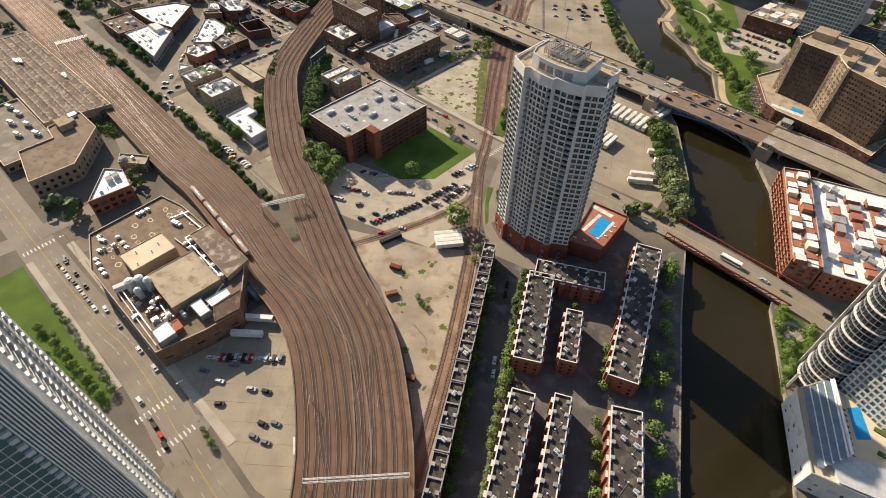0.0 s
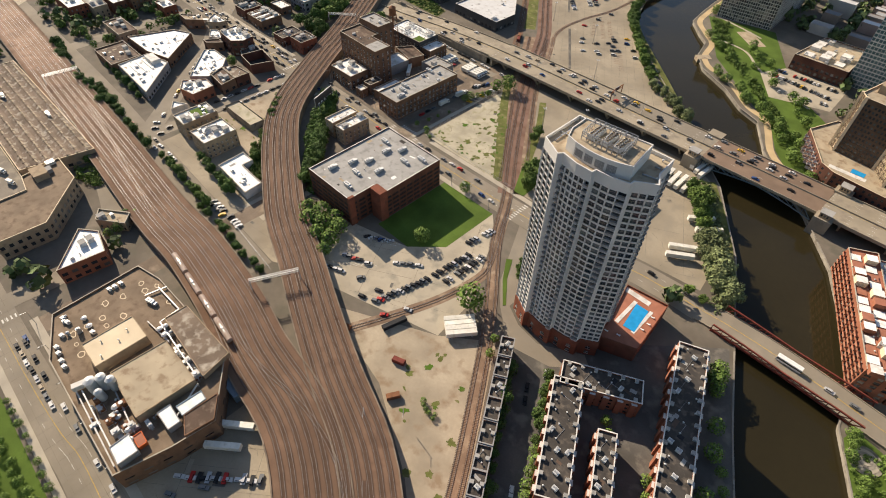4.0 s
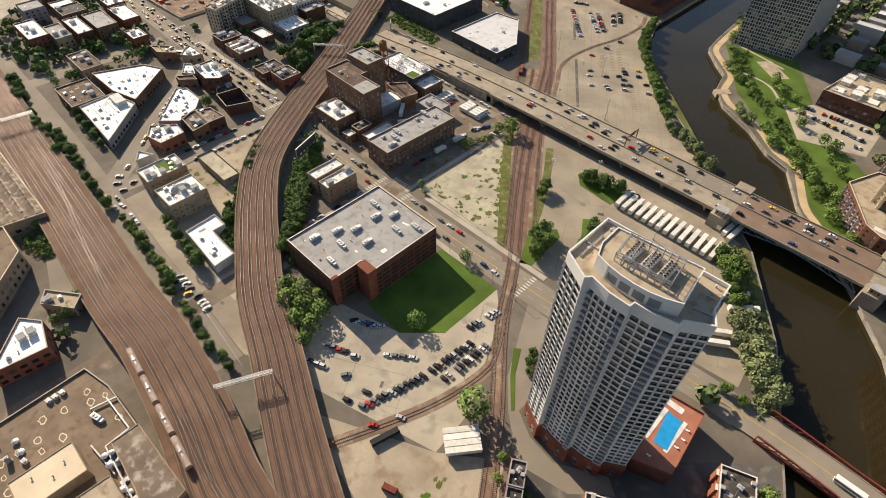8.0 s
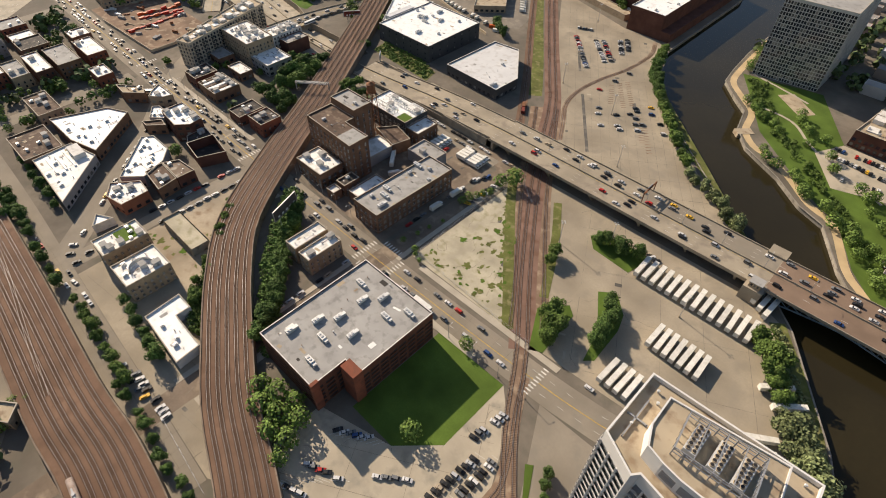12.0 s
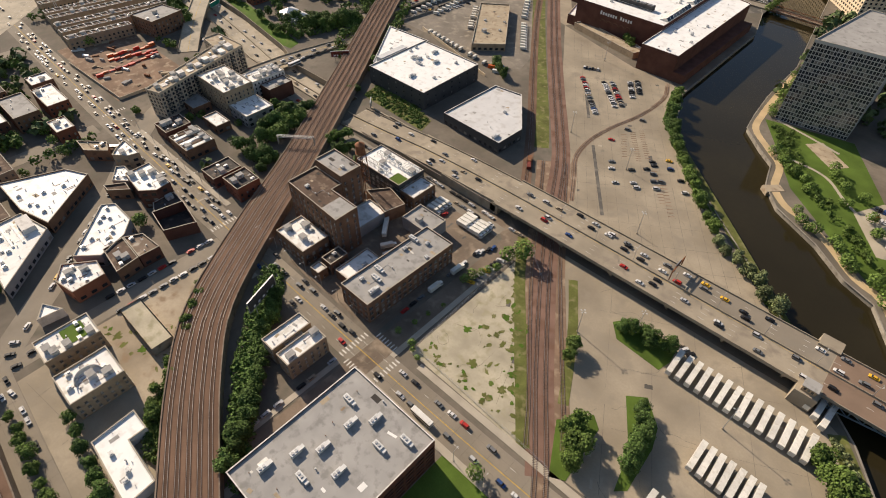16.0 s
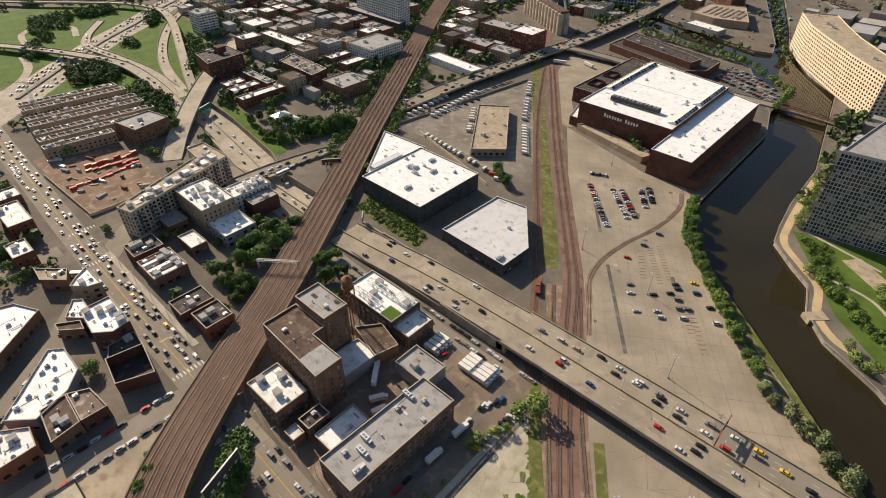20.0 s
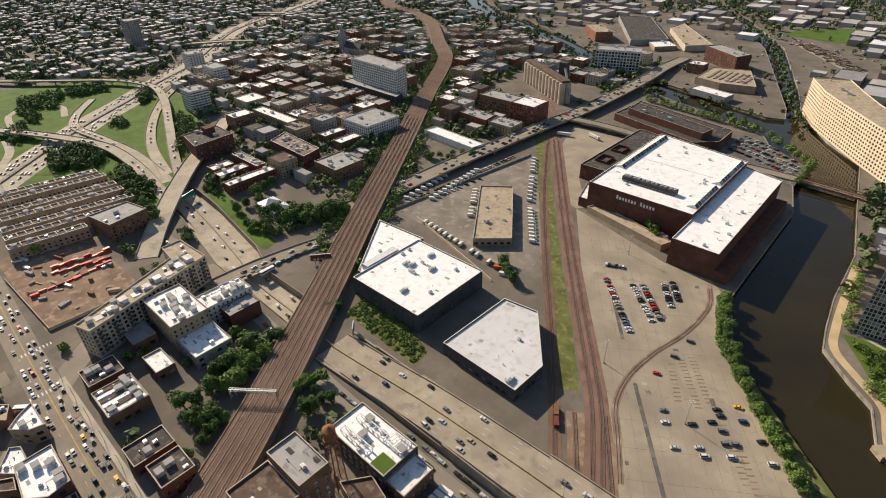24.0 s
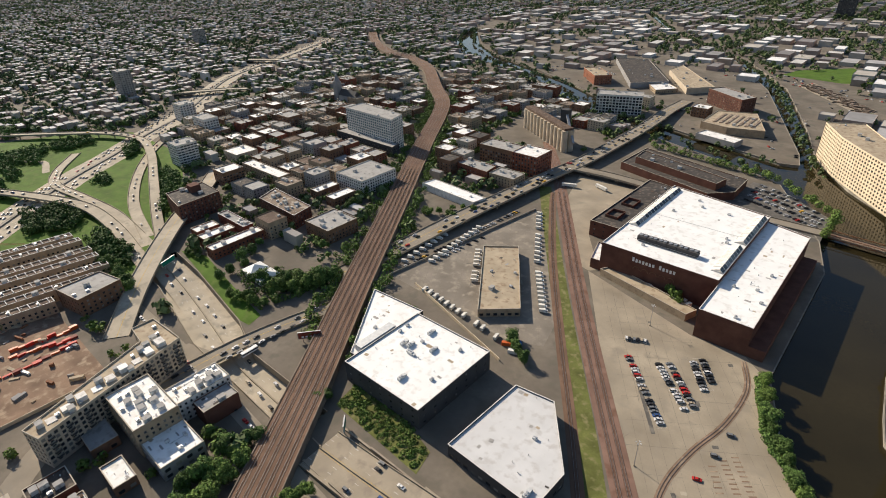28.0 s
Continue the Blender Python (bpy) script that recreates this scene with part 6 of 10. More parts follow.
for a, b in (((-240, 66, 13.2), (-202, 56, 13.2)), ((-232, 12, 13), (-188, 10.5, 13)), ((-230, 14, 13.6), (-190, 12.5, 13.6)), ((-246, 50, 13), (-228, 52, 13)), ((-262, 63, 13.5), (-242, 64, 13.5)), ((-242, 64, 13.5), (-241, 54, 13.5)), ((-241, 54, 13.5), (-200, 52.4, 14)),
             ((-198, 51, 14), (-188, 34, 14)), ((-220, 24, 13.4), (-196, 22, 13.4)), ((-260, 66, 13), (-262, 56, 13))):
    Shape().bar(a, b, 0.55).bar((a[0], a[1], 12), a, 0.4).bar((b[0], b[1], 12), b, 0.4).done("pipe", mach.choice(("metal_grey", "metal_pale", "white_wall")), plant)
for x, y in ((-272, 58), (-266, 57.4), (-265, 63), (-251, 63), (-264, 35.5), (-258, 43), (-264, 28), (-258, 35), (-257, 21), (-250, 20.5), (-264, 22), (-272, 40), (-270, 48)):
    q, w = Shape(), mach.uniform(1.4, 2.4)
    ring_ = [(x + w * (1 + 0.25 * mach.uniform(-1, 1)) * math.cos(a * 0.45), y + 0.7 * w * (1 + 0.25 * mach.uniform(-1, 1)) * math.sin(a * 0.45)) for a in range(14)]
    for a, b in zip(ring_, ring_[1:] + ring_[:1]):
        q.face([(*a, 12.03), (*b, 12.03), (x + (b[0] - x) * 0.72, y + (b[1] - y) * 0.72, 12.03), (x + (a[0] - x) * 0.72, y + (a[1] - y) * 0.72, 12.03)])
    q.done("pond_stain", "cream_wall", plant, "pale dried puddle ring on the roof")
for x, y, kind in ((-278.5, 45, "fan"), (-278.5, 47.6, "fan"), (-278.5, 50.6, "fan"), (-256, 56.6, "long"), (-258, 29, "fan"), (-261, 14, "fan"), (-257, 13.5, "fan"), (-252, 13, "fan"), (-248, 12.8, "fan"), (-276, 22, "fan"), (-272, 22.6, "fan"), (-266, 18, "fan"), (-245, 30, "vent"), (-240, 36, "vent"), (-243, 41, "vent"), (-237, 27, "vent")):
    share("rooftop_unit", roof_unit_mesh(kind), plant, (x, y, 12 if kind != "vent" else 18.0), 0.3)

# ---- townhouses by the river ----
def townhouse(cx, cy, length, width, deg, h, units):
    t = building("townhouse_row", turned(cx, cy, length, width, deg), h, "red brick townhouse row with a dark roof and roof decks", "bright_brick", "tar_roof", dict(bay=3.4, storey=3.1, w=1.4, h=1.7), "townhouses",
                 coping="white_wall" if length > 20 else "grey_wall", units=units, unit_kinds=("fan", "vent", "vent"), group="townhouses by the river")
    c, sn = math.cos(radians(deg)), math.sin(radians(deg))
    n = int(length / 6)
    for i in range(n):
        u = -length / 2 + (i + 0.5) * length / n
        for e in (-1, 1):
            if length > 20:
                v = e * (width / 2 + 0.5)
                x, y = cx + u * c - v * sn, cy + u * sn + v * c
                Shape().prism(turned(x, y, 2.6, 1.1, deg), 0, h - 0.6, 0, 1).done("bay_front", ["bright_brick", "white_wall"], t)
            v = e * (width / 2 - 1.2)
            x, y = cx + u * c - v * sn, cy + u * sn + v * c
            share("roof_hatch", roof_unit_mesh("hut"), t, (x, y, h), radians(deg), (0.45, 0.4, 0.5))
    return t


for args in ((-74, 147, 54, 13, -61, 11, 18), (-76, 180, 36, 12, 28, 11, 10), (-54, 149, 30, 8, -62, 11, 8), (-40, 186, 88, 13.5, -68.5, 11, 24), (-40, 85, 56, 10.5, -63.5, 11, 14),
             (-28, 99, 48, 7.5, -63.5, 11, 12), (-4, 114, 46, 13, -60.5, 11, 16), (9, 84, 30, 13, -60.5, 11, 10)):
    townhouse(*args)
for i in range(13):
    t = i / 12
    townhouse(-118 + 66 * t, 164 - 112 * t, 10.6, 6.5, -59.5, 10 - (i % 3) * 0.4, 2)

# ---- east of the river ----
building("orange_terraces", [(-28, 340), (4, 266), (18, 270), (-15, 347)], 17, "orange brick apartment house with stepped river terraces", "bright_brick", "terracotta", dict(bay=3.6, storey=3.0, w=2.4, h=2.0), "apartment house", units=6)
ot = bpy.data.objects["orange_terraces"]
for i in range(13):
    t = (i + 0.5) / 13
    for k in range(2):
        x, y = -24 + 32 * t + k * 6.4, 338 - 74 * t + k * 2.4
        hh = (0.6, 3.0, 1.4, 0.4, 2.8)[(i * 2 + k) % 5]
        Shape().prism(turned(x, y, 4.6, 5.2, -66), 17.0, 17 + hh, 0, 1).done("roof_house", [("bright_brick", "cream_wall")[(i + k) % 2], ("white_roof", "terracotta", "bright_roof")[(i + k * 2) % 3]], ot)
building("red_white_block", [(-14, 346), (19, 270), (70, 288), (44, 366)], 14, "brick apartment block with white and red roof terraces", "bright_brick", "white_roof", W_HOUSE, "apartment house", units=24, unit_kinds=("hut", "fan", "hut"))
for i in range(36):
    a = random.Random(50 + i)
    u, v = (i % 9 + 0.5) / 9 * 0.88 + 0.06, (i // 9 + 0.5) / 4 * 0.8 + 0.06
    x, y = -10 + 34 * u + 52 * v, 340 - 70 * u + 20 * v
    Shape().prism(turned(x, y, a.uniform(4, 7), a.uniform(4, 8), -66), 14.0, 14 + a.choice((0.5, 1.2, 2.6, 3.2, 3.4)), 0, 1).done("roof_house", [a.choice(("bright_brick", "bright_brick", "white_wall")), a.choice(("white_roof", "bright_roof", "terracotta", "grey_roof"))], bpy.data.objects["red_white_block"])
PODIUM = [(-86, 446), (-66, 412), (-57, 407), (-18, 403), (8, 396), (14, 440), (-26, 474), (-76, 470)]
bh = building("brown_highrise", PODIUM, 14, "dark brick podium with a roof pool terrace", "dark_brick", "tan_roof", dict(bay=3.4, storey=3.4, w=1.6, h=1.8), "podium", coping="cream_wall", near=False)
# Sunlight is painted in: the south-west corner faces are cream, the others umber.
BT = [(-66, 433), (-41, 430), (-31, 416), (2, 404), (12, 436), (-18, 452), (-30, 464), (-64, 464), (-70, 438)]
bt = building("brown_tower", BT, 52, "brown brick residential tower with sunlit corner faces painted cream", "umber_brick", "tan_roof", dict(bay=1.95, storey=3.0, w=1.25, h=1.6), "tower", coping="cream_wall", units=6, z=14, blank=(1, 8), near=False, glass="tower_glass")
q, glassy_panes = Shape(), []
for a, b in ((1, 2), (8, 0)):
    facade(q, BT[a], BT[b], 14, 53.5, dict(bay=3.4, storey=3.0, w=1.5, h=1.7), glassy_panes)
for a in (0, 1, 2, 8):
    q.bar((*BT[a], 14), (*BT[a], 53.5), 1.6)
q.done("corner_strip", "cream_wall", bt, "cream colour for the sunlit corner faces, with windows")
q = Shape()
for c, rz, w, h, a, b in glassy_panes:
    q.face([a, b, (b[0], b[1], b[2] + h), (a[0], a[1], a[2] + h)])
q.done("glazing", "glass", bt, "dark panes between cream piers", kind="stuff")
for x0, x1, y0, y1, h in ((-64, -50, 446, 458, 5), (-40, -30, 436, 448, 6), (-18, -8, 424, 440, 5), (-34, -30, 420, 430, 4)):
    add_box(bt, "stair_head", "tan_brick", x0, x1, y0, y1, 52, 52 + h, "tan brick roof housing")
add_box(bh, "swimming_pool", "pool_tile", -50, -42, 416, 421, 14.0, 14.12, "bright blue roof pool")
add_box(bh, "pool_terrace", "white_wall", -62, -40, 412, 415.5, 14.0, 14.1, "pale pool terrace")
for i in range(4):
    q = Shape()
    for k in range(6):
        x, y = -84 + k * 3.0, 443 - k * 5.2
        q.box(x - 2, x + 1.5, y - 1.6, y + 1.6, 1.5 + i * 3.1, 1.75 + i * 3.1).box(x - 2, x - 1.9, y - 1.6, y + 1.6, 1.75 + i * 3.1, 2.8 + i * 3.1)
    q.done("balcony_row", "white_wall", bh, "row of white balcony slabs", kind="stuff")
building("slab_tower", [(-227, 606), (-178, 612), (-178, 690), (-214, 690)], 62, "grey gridded slab apartment tower beside the river", "pale_grid", "grey_roof", dict(bay=2.0, storey=2.9, w=1.6, h=2.35, sill=0.3), "tower", near=False)
building("teal_tower", R(-94, -56, 560, 600), 70, "glassy blue-green apartment tower", "white_wall", "grey_roof", dict(bay=2.4, storey=3.1, w=2.1, h=2.3, sill=0.3), "tower", near=False, glass="teal_glass")
building("teal_tower_south", R(-30, 10, 500, 535), 60, "glassy blue-green apartment tower", "grey_wall", "grey_roof", dict(bay=2.4, storey=3.1, w=2.1, h=2.3, sill=0.3), "tower", near=False, glass="teal_glass")
br = building("brick_lowrise_east", [(-137, 553), (-95, 553), (-95, 604), (-130, 604)], 12, "dark brick lowrise with white patios and machines on the roof", "dark_brick", "tan_roof", W_LOFT, "building", units=14, near=False)
for i in range(7):
    add_box(br, "roof_patio", "white_wall", -132 + (i % 3) * 12, -125 + (i % 3) * 12, 558 + (i // 3) * 14, 566 + (i // 3) * 14, 12, 12.8 + (i % 2) * 2.2)
building("brick_midrise_east", R(-62, -24, 548, 600), 14, "dark brick warehouse with a tar roof", "dark_brick", "tar_roof", W_LOFT, "building", units=8, near=False)
building("curved_block", [(-358, 1030), (-334, 979), (-312, 946), (-274, 893), (-236, 846), (-208, 866), (-248, 915), (-280, 962), (-300, 1000), (-322, 1046)], 42, "long curved cream concrete block with deep square windows", "cream_wall", "tan_roof", dict(bay=4.4, storey=3.7, w=2.5, h=2.1, base=1, recess=0.6), "warehouse block", near=False, glass="black", units=8)
rt = building("round_balcony_tower", [(46, 206), (70, 196), (86, 232), (58, 246)], 112, "tall white-framed tower with round glazed balconies", "white_wall", "grey_roof", dict(bay=2.2, storey=3.1, w=1.7, h=2.1), "tower", near=False, glass="teal_glass")
Shape().cyl(41, 214, 0, 111, 8.6, 8.6, 28).done("round_bay", "glass", rt, "dark glazed round bay")
q = Shape()
for i in range(28):
    a = 2 * math.pi * i / 28
    q.bar((41 + 8.75 * math.cos(a), 214 + 8.75 * math.sin(a), 4), (41 + 8.75 * math.cos(a), 214 + 8.75 * math.sin(a), 111), 0.16)
q.done("mullion", "metal_grey", rt, kind="stuff")
for i in range(34):
    big_ = i % 3 == 0
    Shape().cyl(41, 214, 4 + i * 3.1, 4.3 + i * 3.1 + (0.15 if big_ else 0), 9.5 if big_ else 8.95, None, 28).done("balcony_ring", "white_wall" if big_ else "metal_grey", rt)
for x, y in ((31.5, 220), (32, 203), (36.5, 198.5)):
    Shape().bar((x, y, 0), (x, y, 110 if y > 210 else 12), 1.1).done("column", "white_wall", rt, "slender white column")
POD = [(33.5, 192), (51, 158.5), (96, 171), (80, 212), (56, 203), (41, 205)]
pod = building("pool_podium", POD, 13.6, "white podium with a tan pool terrace beside the river", "white_wall", "cream_wall", W_FEW, "podium", near=False)
Shape().prism([(52.6, 198.1), (59.9, 185.9), (64.2, 190), (56.3, 202.3)], 13.5, 13.75).done("swimming_pool", "pool_tile", pod, "bright blue pool")
Shape().prism([(54, 170), (60, 161.5), (94, 171.5), (88, 184), (60, 176)], 13.62, 15.2).done("lower_roof", "metal_pale", pod, "pale metal-clad lower roof")
for k in range(4):
    u, v = 1.65 * k, 3.95 * k
    Shape().bar((36.4 + u, 194 + v * 0.75, 15.4 + 0.5 * k), (52.8 + u, 162.4 + v * 0.75, 15.4 + 0.5 * k), 2.5, 0.25).done("roof_slat", "steel_blue", pod, "slanted blue-grey roof slat")
    Shape().bar((37.4 + u, 195.8 + v * 0.75, 15.6 + 0.5 * k), (53.8 + u, 164.2 + v * 0.75, 15.6 + 0.5 * k), 0.5, 0.6).done("slat_edge", "bright_roof", pod, "white slat edge")
Shape().bar((43, 205, 16), (59.4, 175, 16), 0.6, 4.4).done("screen_wall", "bright_roof", pod, "bright white screen wall beside the pool")
for x, y in ((66, 196), (70, 186), (62, 208 - 4), (74, 192)):
    Shape().box(x - 2.4, x + 2.4, y - 1, y + 1, 13.6, 14.2).done("planter", "leaf", pod, "clipped green planter")
for i in range(11):
    x, y = 51.5 + i * 1.15, 196 - i * 2.35
    Shape().box(x - 0.9, x + 0.9, y - 0.35, y + 0.35, 14.0, 14.3).box(x - 0.9, x - 0.4, y - 0.35, y + 0.35, 14.3, 14.7).done("sun_lounger", "brown_roof", None, "brown sun lounger beside the roof pool", (x, y, 14), category="sun lounger")
# ---- the fluted high-rise by the park ----
ft = thing("fin_tower", (-125, -44, 0), "tall blue-grey high-rise with vertical metal fins", "tower")
Shape().prism(R(-150, -96, -72, -18), 0, 156, 0, 1).done("wall", ["teal_glass", "grey_roof"], ft, "blue-grey glass wall")
FIN_ZONES = (("fins", 7.0), ("comb", 1.6), ("glass", 10.5), ("pier", 2.6), ("comb", 2.0), ("fins", 5.0), ("pier", 1.6), ("comb", 2.0), ("glass", 10.5), ("comb", 1.6), ("fins", 9.6))
for face in range(2):
    u = 0.0
    for kind, width in FIN_ZONES:
        at = (lambda v, d: (-150 + v, -18 + d)) if face == 0 else (lambda v, d: (-96 + d, -18 - v))
        q = Shape()
        if kind == "fins":
            for k in range(int(width / 0.7)):
                v = u + 0.35 + k * 0.7
                q.bar((*at(v, 0.15), 0), (*at(v, 0.15), 157), 0.3)
            q.done("fin_bank", "bright_roof", ft, "bank of vertical grey metal fins", kind="stuff")
        elif kind == "pier":
            q.bar((*at(u + width / 2, -0.2), 0), (*at(u + width / 2, -0.2), 158), width * 0.9)
            q.done("pier", "white_wall", ft, "pale concrete pier")
        elif kind == "comb":
            for k in range(50):
                a, b = at(u, 0), at(u + width, 0.8)
                q.box(min(a[0], b[0]), max(a[0], b[0]), min(a[1], b[1]), max(a[1], b[1]), 2 + k * 3.1, 3.4 + k * 3.1)
            q.done("balcony_stack", "metal_pale", ft, "stack of small pale balcony fronts", kind="stuff")
        else:
            for k in range(50):
                a, b = at(u, 0), at(u + width, 0.25)
                q.box(min(a[0], b[0]), max(a[0], b[0]), min(a[1], b[1]), max(a[1], b[1]), 2 + k * 3.1, 2.25 + k * 3.1)
            for k in range(1, 5):
                q.bar((*at(u + width * k / 5, 0.1), 0), (*at(u + width * k / 5, 0.1), 156), 0.12)
            q.done("floor_edge", "white_wall", ft, "thin floor edges between glass", kind="stuff")
        u += width
# ---- joints, cracks, patches and stall lines of the paved lots ----
def wear(name, outline, deg, pitch, across, cracks, patches, z=0.05, seed=1, label="tarred joints and cracks of the worn pavement"):
    rnd = random.Random(seed)
    c, s_ = math.cos(radians(deg)), math.sin(radians(deg))
    mx, my = sum(p[0] for p in outline) / len(outline), sum(p[1] for p in outline) / len(outline)
    reach = max(math.hypot(p[0] - mx, p[1] - my) for p in outline)
    joint, patch = Shape(), Shape()
    put = lambda u, v: (mx + u * c - v * s_, my + u * s_ + v * c)
    for along, step in ((True, pitch), (False, across)):
        n = int(reach / step)
        for i in range(-n, n + 1):
            v = i * step + rnd.uniform(-0.1, 0.1)
            start = None
            for k in range(int(2 * reach / 3) + 2):
                u = -reach + k * 3
                p = put(u, v) if along else put(v, u)
                ok = inside(*p, outline) and rnd.random() > 0.03
                if ok and start is None:
                    start = p
                elif not ok and start is not None:
                    q = put(u - 3, v) if along else put(v, u - 3)
                    if math.hypot(q[0] - start[0], q[1] - start[1]) > 3:
                        joint.bar((*start, z), (*q, z), rnd.uniform(0.08, 0.2), 0.01)
                    start = None
    for i in range(cracks):
        x, y = put(rnd.uniform(-reach, reach), rnd.uniform(-reach, reach))
        a = rnd.uniform(0, 6.28)
        for k in range(rnd.randint(3, 9)):
            x2, y2 = x + 2.5 * math.cos(a), y + 2.5 * math.sin(a)
            if inside(x, y, outline) and inside(x2, y2, outline):
                joint.bar((x, y, z), (x2, y2, z), rnd.uniform(0.08, 0.2), 0.01)
            x, y, a = x2, y2, a + rnd.gauss(0, 0.5)
    for i in range(patches):
        x, y = put(rnd.uniform(-reach, reach), rnd.uniform(-reach, reach))
        w, d, a = rnd.uniform(1.2, 6), rnd.uniform(1, 3), deg + rnd.choice((0, 90))
        pts = turned(x, y, w, d, a)
        if all(inside(*p, outline) for p in pts):
            patch.face([(*p, z + 0.008 + 0.0004 * (i % 9)) for p in pts], rnd.choice((0, 0, 1)))
    joint.done(name + "_joint", "tar_joint", None, label, (mx, my, z), "structure", "pavement joint")
    if patch.f:
        patch.done(name + "_patch", ["asphalt", "concrete"], None, "square repair patches in the pavement", (mx, my, z), "structure", "pavement patch")


NEWS = [(-290, 402), (-155, 402), (-186, 432), (-250, 493), (-285, 538), (-303, 590), (-346, 600), (-430, 628), (-364, 530), (-318, 452), (-300, 425)]
wear("lot_news", NEWS, 124, 6.2, 18.0, 60, 40, 0.045, 3)
wear("bus_yard", [(-196, 266), (-130, 269), (-76, 274), (-78, 306), (-112, 360), (-128, 370), (-238, 370), (-214, 322), (-196, 290)], 118, 21.0, 33.0, 60, 34, 0.045, 4)
wear("lot_garage", [(-240, 124), (-152, 152), (-154, 172), (-177, 222), (-189, 234), (-190, 196), (-206, 180), (-242, 169)], 30, 17.0, 26.0, 40, 16, 0.05, 5)
wear("lot_trucks", [(-183, 12), (-106, 8), (-84, 13), (-134, 52), (-163, 68), (-183, 64)], 40, 9.0, 30.0, 26, 14, 0.055, 6)
wear("lot_alley", [(-396, 128), (-252, 121), (-230, 132), (-300, 157), (-338, 160), (-345, 132), (-404, 138)], 8, 19.0, 31.0, 70, 26, 0.07, 7)
wear("street_main", R(-560, -180, 240, 256), 0, 4.1, 9.0, 60, 46, 0.075, 8)
wear("street_south", R(-330, -100, -12, 7), 0, 4.7, 9.0, 40, 24, 0.075, 9)
wear("street_rail_side", R(-520, -260, 110, 123), -2, 3.6, 8.0, 40, 30, 0.075, 10)
wear("lot_postal", [(-558, 530), (-532, 698), (-520, 708), (-428, 560), (-420, 532), (-442, 522)], 122, 7.0, 14.0, 30, 20, 0.045, 11)
wear("brick_yard", R(-370, -301, 259, 359), 0, 8.0, 11.0, 30, 20, 0.04, 12)
wear("vacant_lot", [(-276, 269), (-276, 350), (-256, 343), (-205, 284), (-198, 267)], 20, 40.0, 60.0, 40, 12, 0.05, 13)
# narrow gravel medians of the big lot and the marked stalls
lane("lot_median", [(-367, 556), (-331, 506)], 2.2, 0.07, "asphalt", "narrow dark planted median in the lot", "median")
lane("lot_median", [(-309, 477), (-264, 416)], 2.2, 0.07, "asphalt", "narrow dark gravel median in the lot", "median")
s = Shape()
for (x0, y0), (x1, y1), n in (((-297, 512), (-274, 481), 14), ((-293, 518), (-271, 488), 13), ((-300, 505), (-284, 478), 10), ((-262, 480), (-240, 450), 12), ((-250, 470), (-230, 442), 10)):
    for i in range(n):
        t = i / n
        x, y = x0 + (x1 - x0) * t, y0 + (y1 - y0) * t
        s.bar((x - 1.5, y - 1.2, 0.06), (x + 1.5, y + 1.2, 0.06), 0.8, 0.01)
s.done("oil_stain", "track_dirt", None, "dark oil-stained parking places in rows", (-290, 500, 0), "structure", "stains")
s = Shape()
for (x0, y0), (x1, y1), deg, n in (((-370, 557), (-330, 514), 42, 22), ((-350, 565), (-322, 535), 42, 16), ((-336, 583), (-320, 560), 42, 11), ((-229, 166), (-212, 176), 60, 7), ((-188, 140), (-180, 170), 20, 11), ((-180, 170), (-176, 202), 8, 12), ((-172, 176), (-170, 206), 4, 11), ((-230, 136), (-210, 156), 25, 10)):
    for i in range(n + 1):
        t = i / n
        x, y = x0 + (x1 - x0) * t, y0 + (y1 - y0) * t
        c, e = 2.5 * math.cos(radians(deg)), 2.5 * math.sin(radians(deg))
        nx, ny = (x1 - x0) / n * 0.5, (y1 - y0) / n * 0.5
        s.bar((x - c + nx, y - e + ny, 0.06), (x + c + nx, y + e + ny, 0.06), 0.13, 0.01)
s.done("stall_marking", "line_white", None, "faded white stall lines of the parking lots", (-330, 540, 0), "structure", "road marking")
# ---- trees ----
def crown_mesh(seed, blobs, leaves, size, m):
    """A crown of many small leaf clumps round a few limbs, about 1 m in radius before it is scaled."""
    rnd = random.Random(seed)
    balls = []
    for i in range(blobs):
        a, r = rnd.uniform(0, 6.28), rnd.uniform(0.1, 0.62)
        balls.append((r * math.cos(a), r * math.sin(a), rnd.uniform(0.75, 1.75), rnd.uniform(0.3, 0.5)))
    s = Shape()
    for i in range(leaves):
        x, y, z, r = rnd.choice(balls)
        d = Vector((rnd.gauss(0, 1), rnd.gauss(0, 1), rnd.gauss(0.25, 0.9))).normalized()
        p = Vector((x, y, z)) + d * r * rnd.uniform(0.7, 1.08)
        n = (d + Vector((rnd.gauss(0, 0.5), rnd.gauss(0, 0.5), rnd.gauss(0.3, 0.5)))).normalized()
        t = n.cross(Vector((rnd.gauss(0, 1), rnd.gauss(0, 1), rnd.gauss(0, 1)))).normalized()
        b = n.cross(t)
        w, h = size * rnd.uniform(0.6, 1.3), size * rnd.uniform(0.6, 1.3)
        s.face([tuple(p - t * w - b * h * 0.4), tuple(p + t * w * 0.3 - b * h), tuple(p + t * w + b * h * 0.5), tuple(p - t * w * 0.4 + b * h)])
    me = bpy.data.meshes.new("crown")
    me.from_pydata(s.v, [], [tuple(f) for f in s.f])
    me.materials.append(MATS[m])
    return me


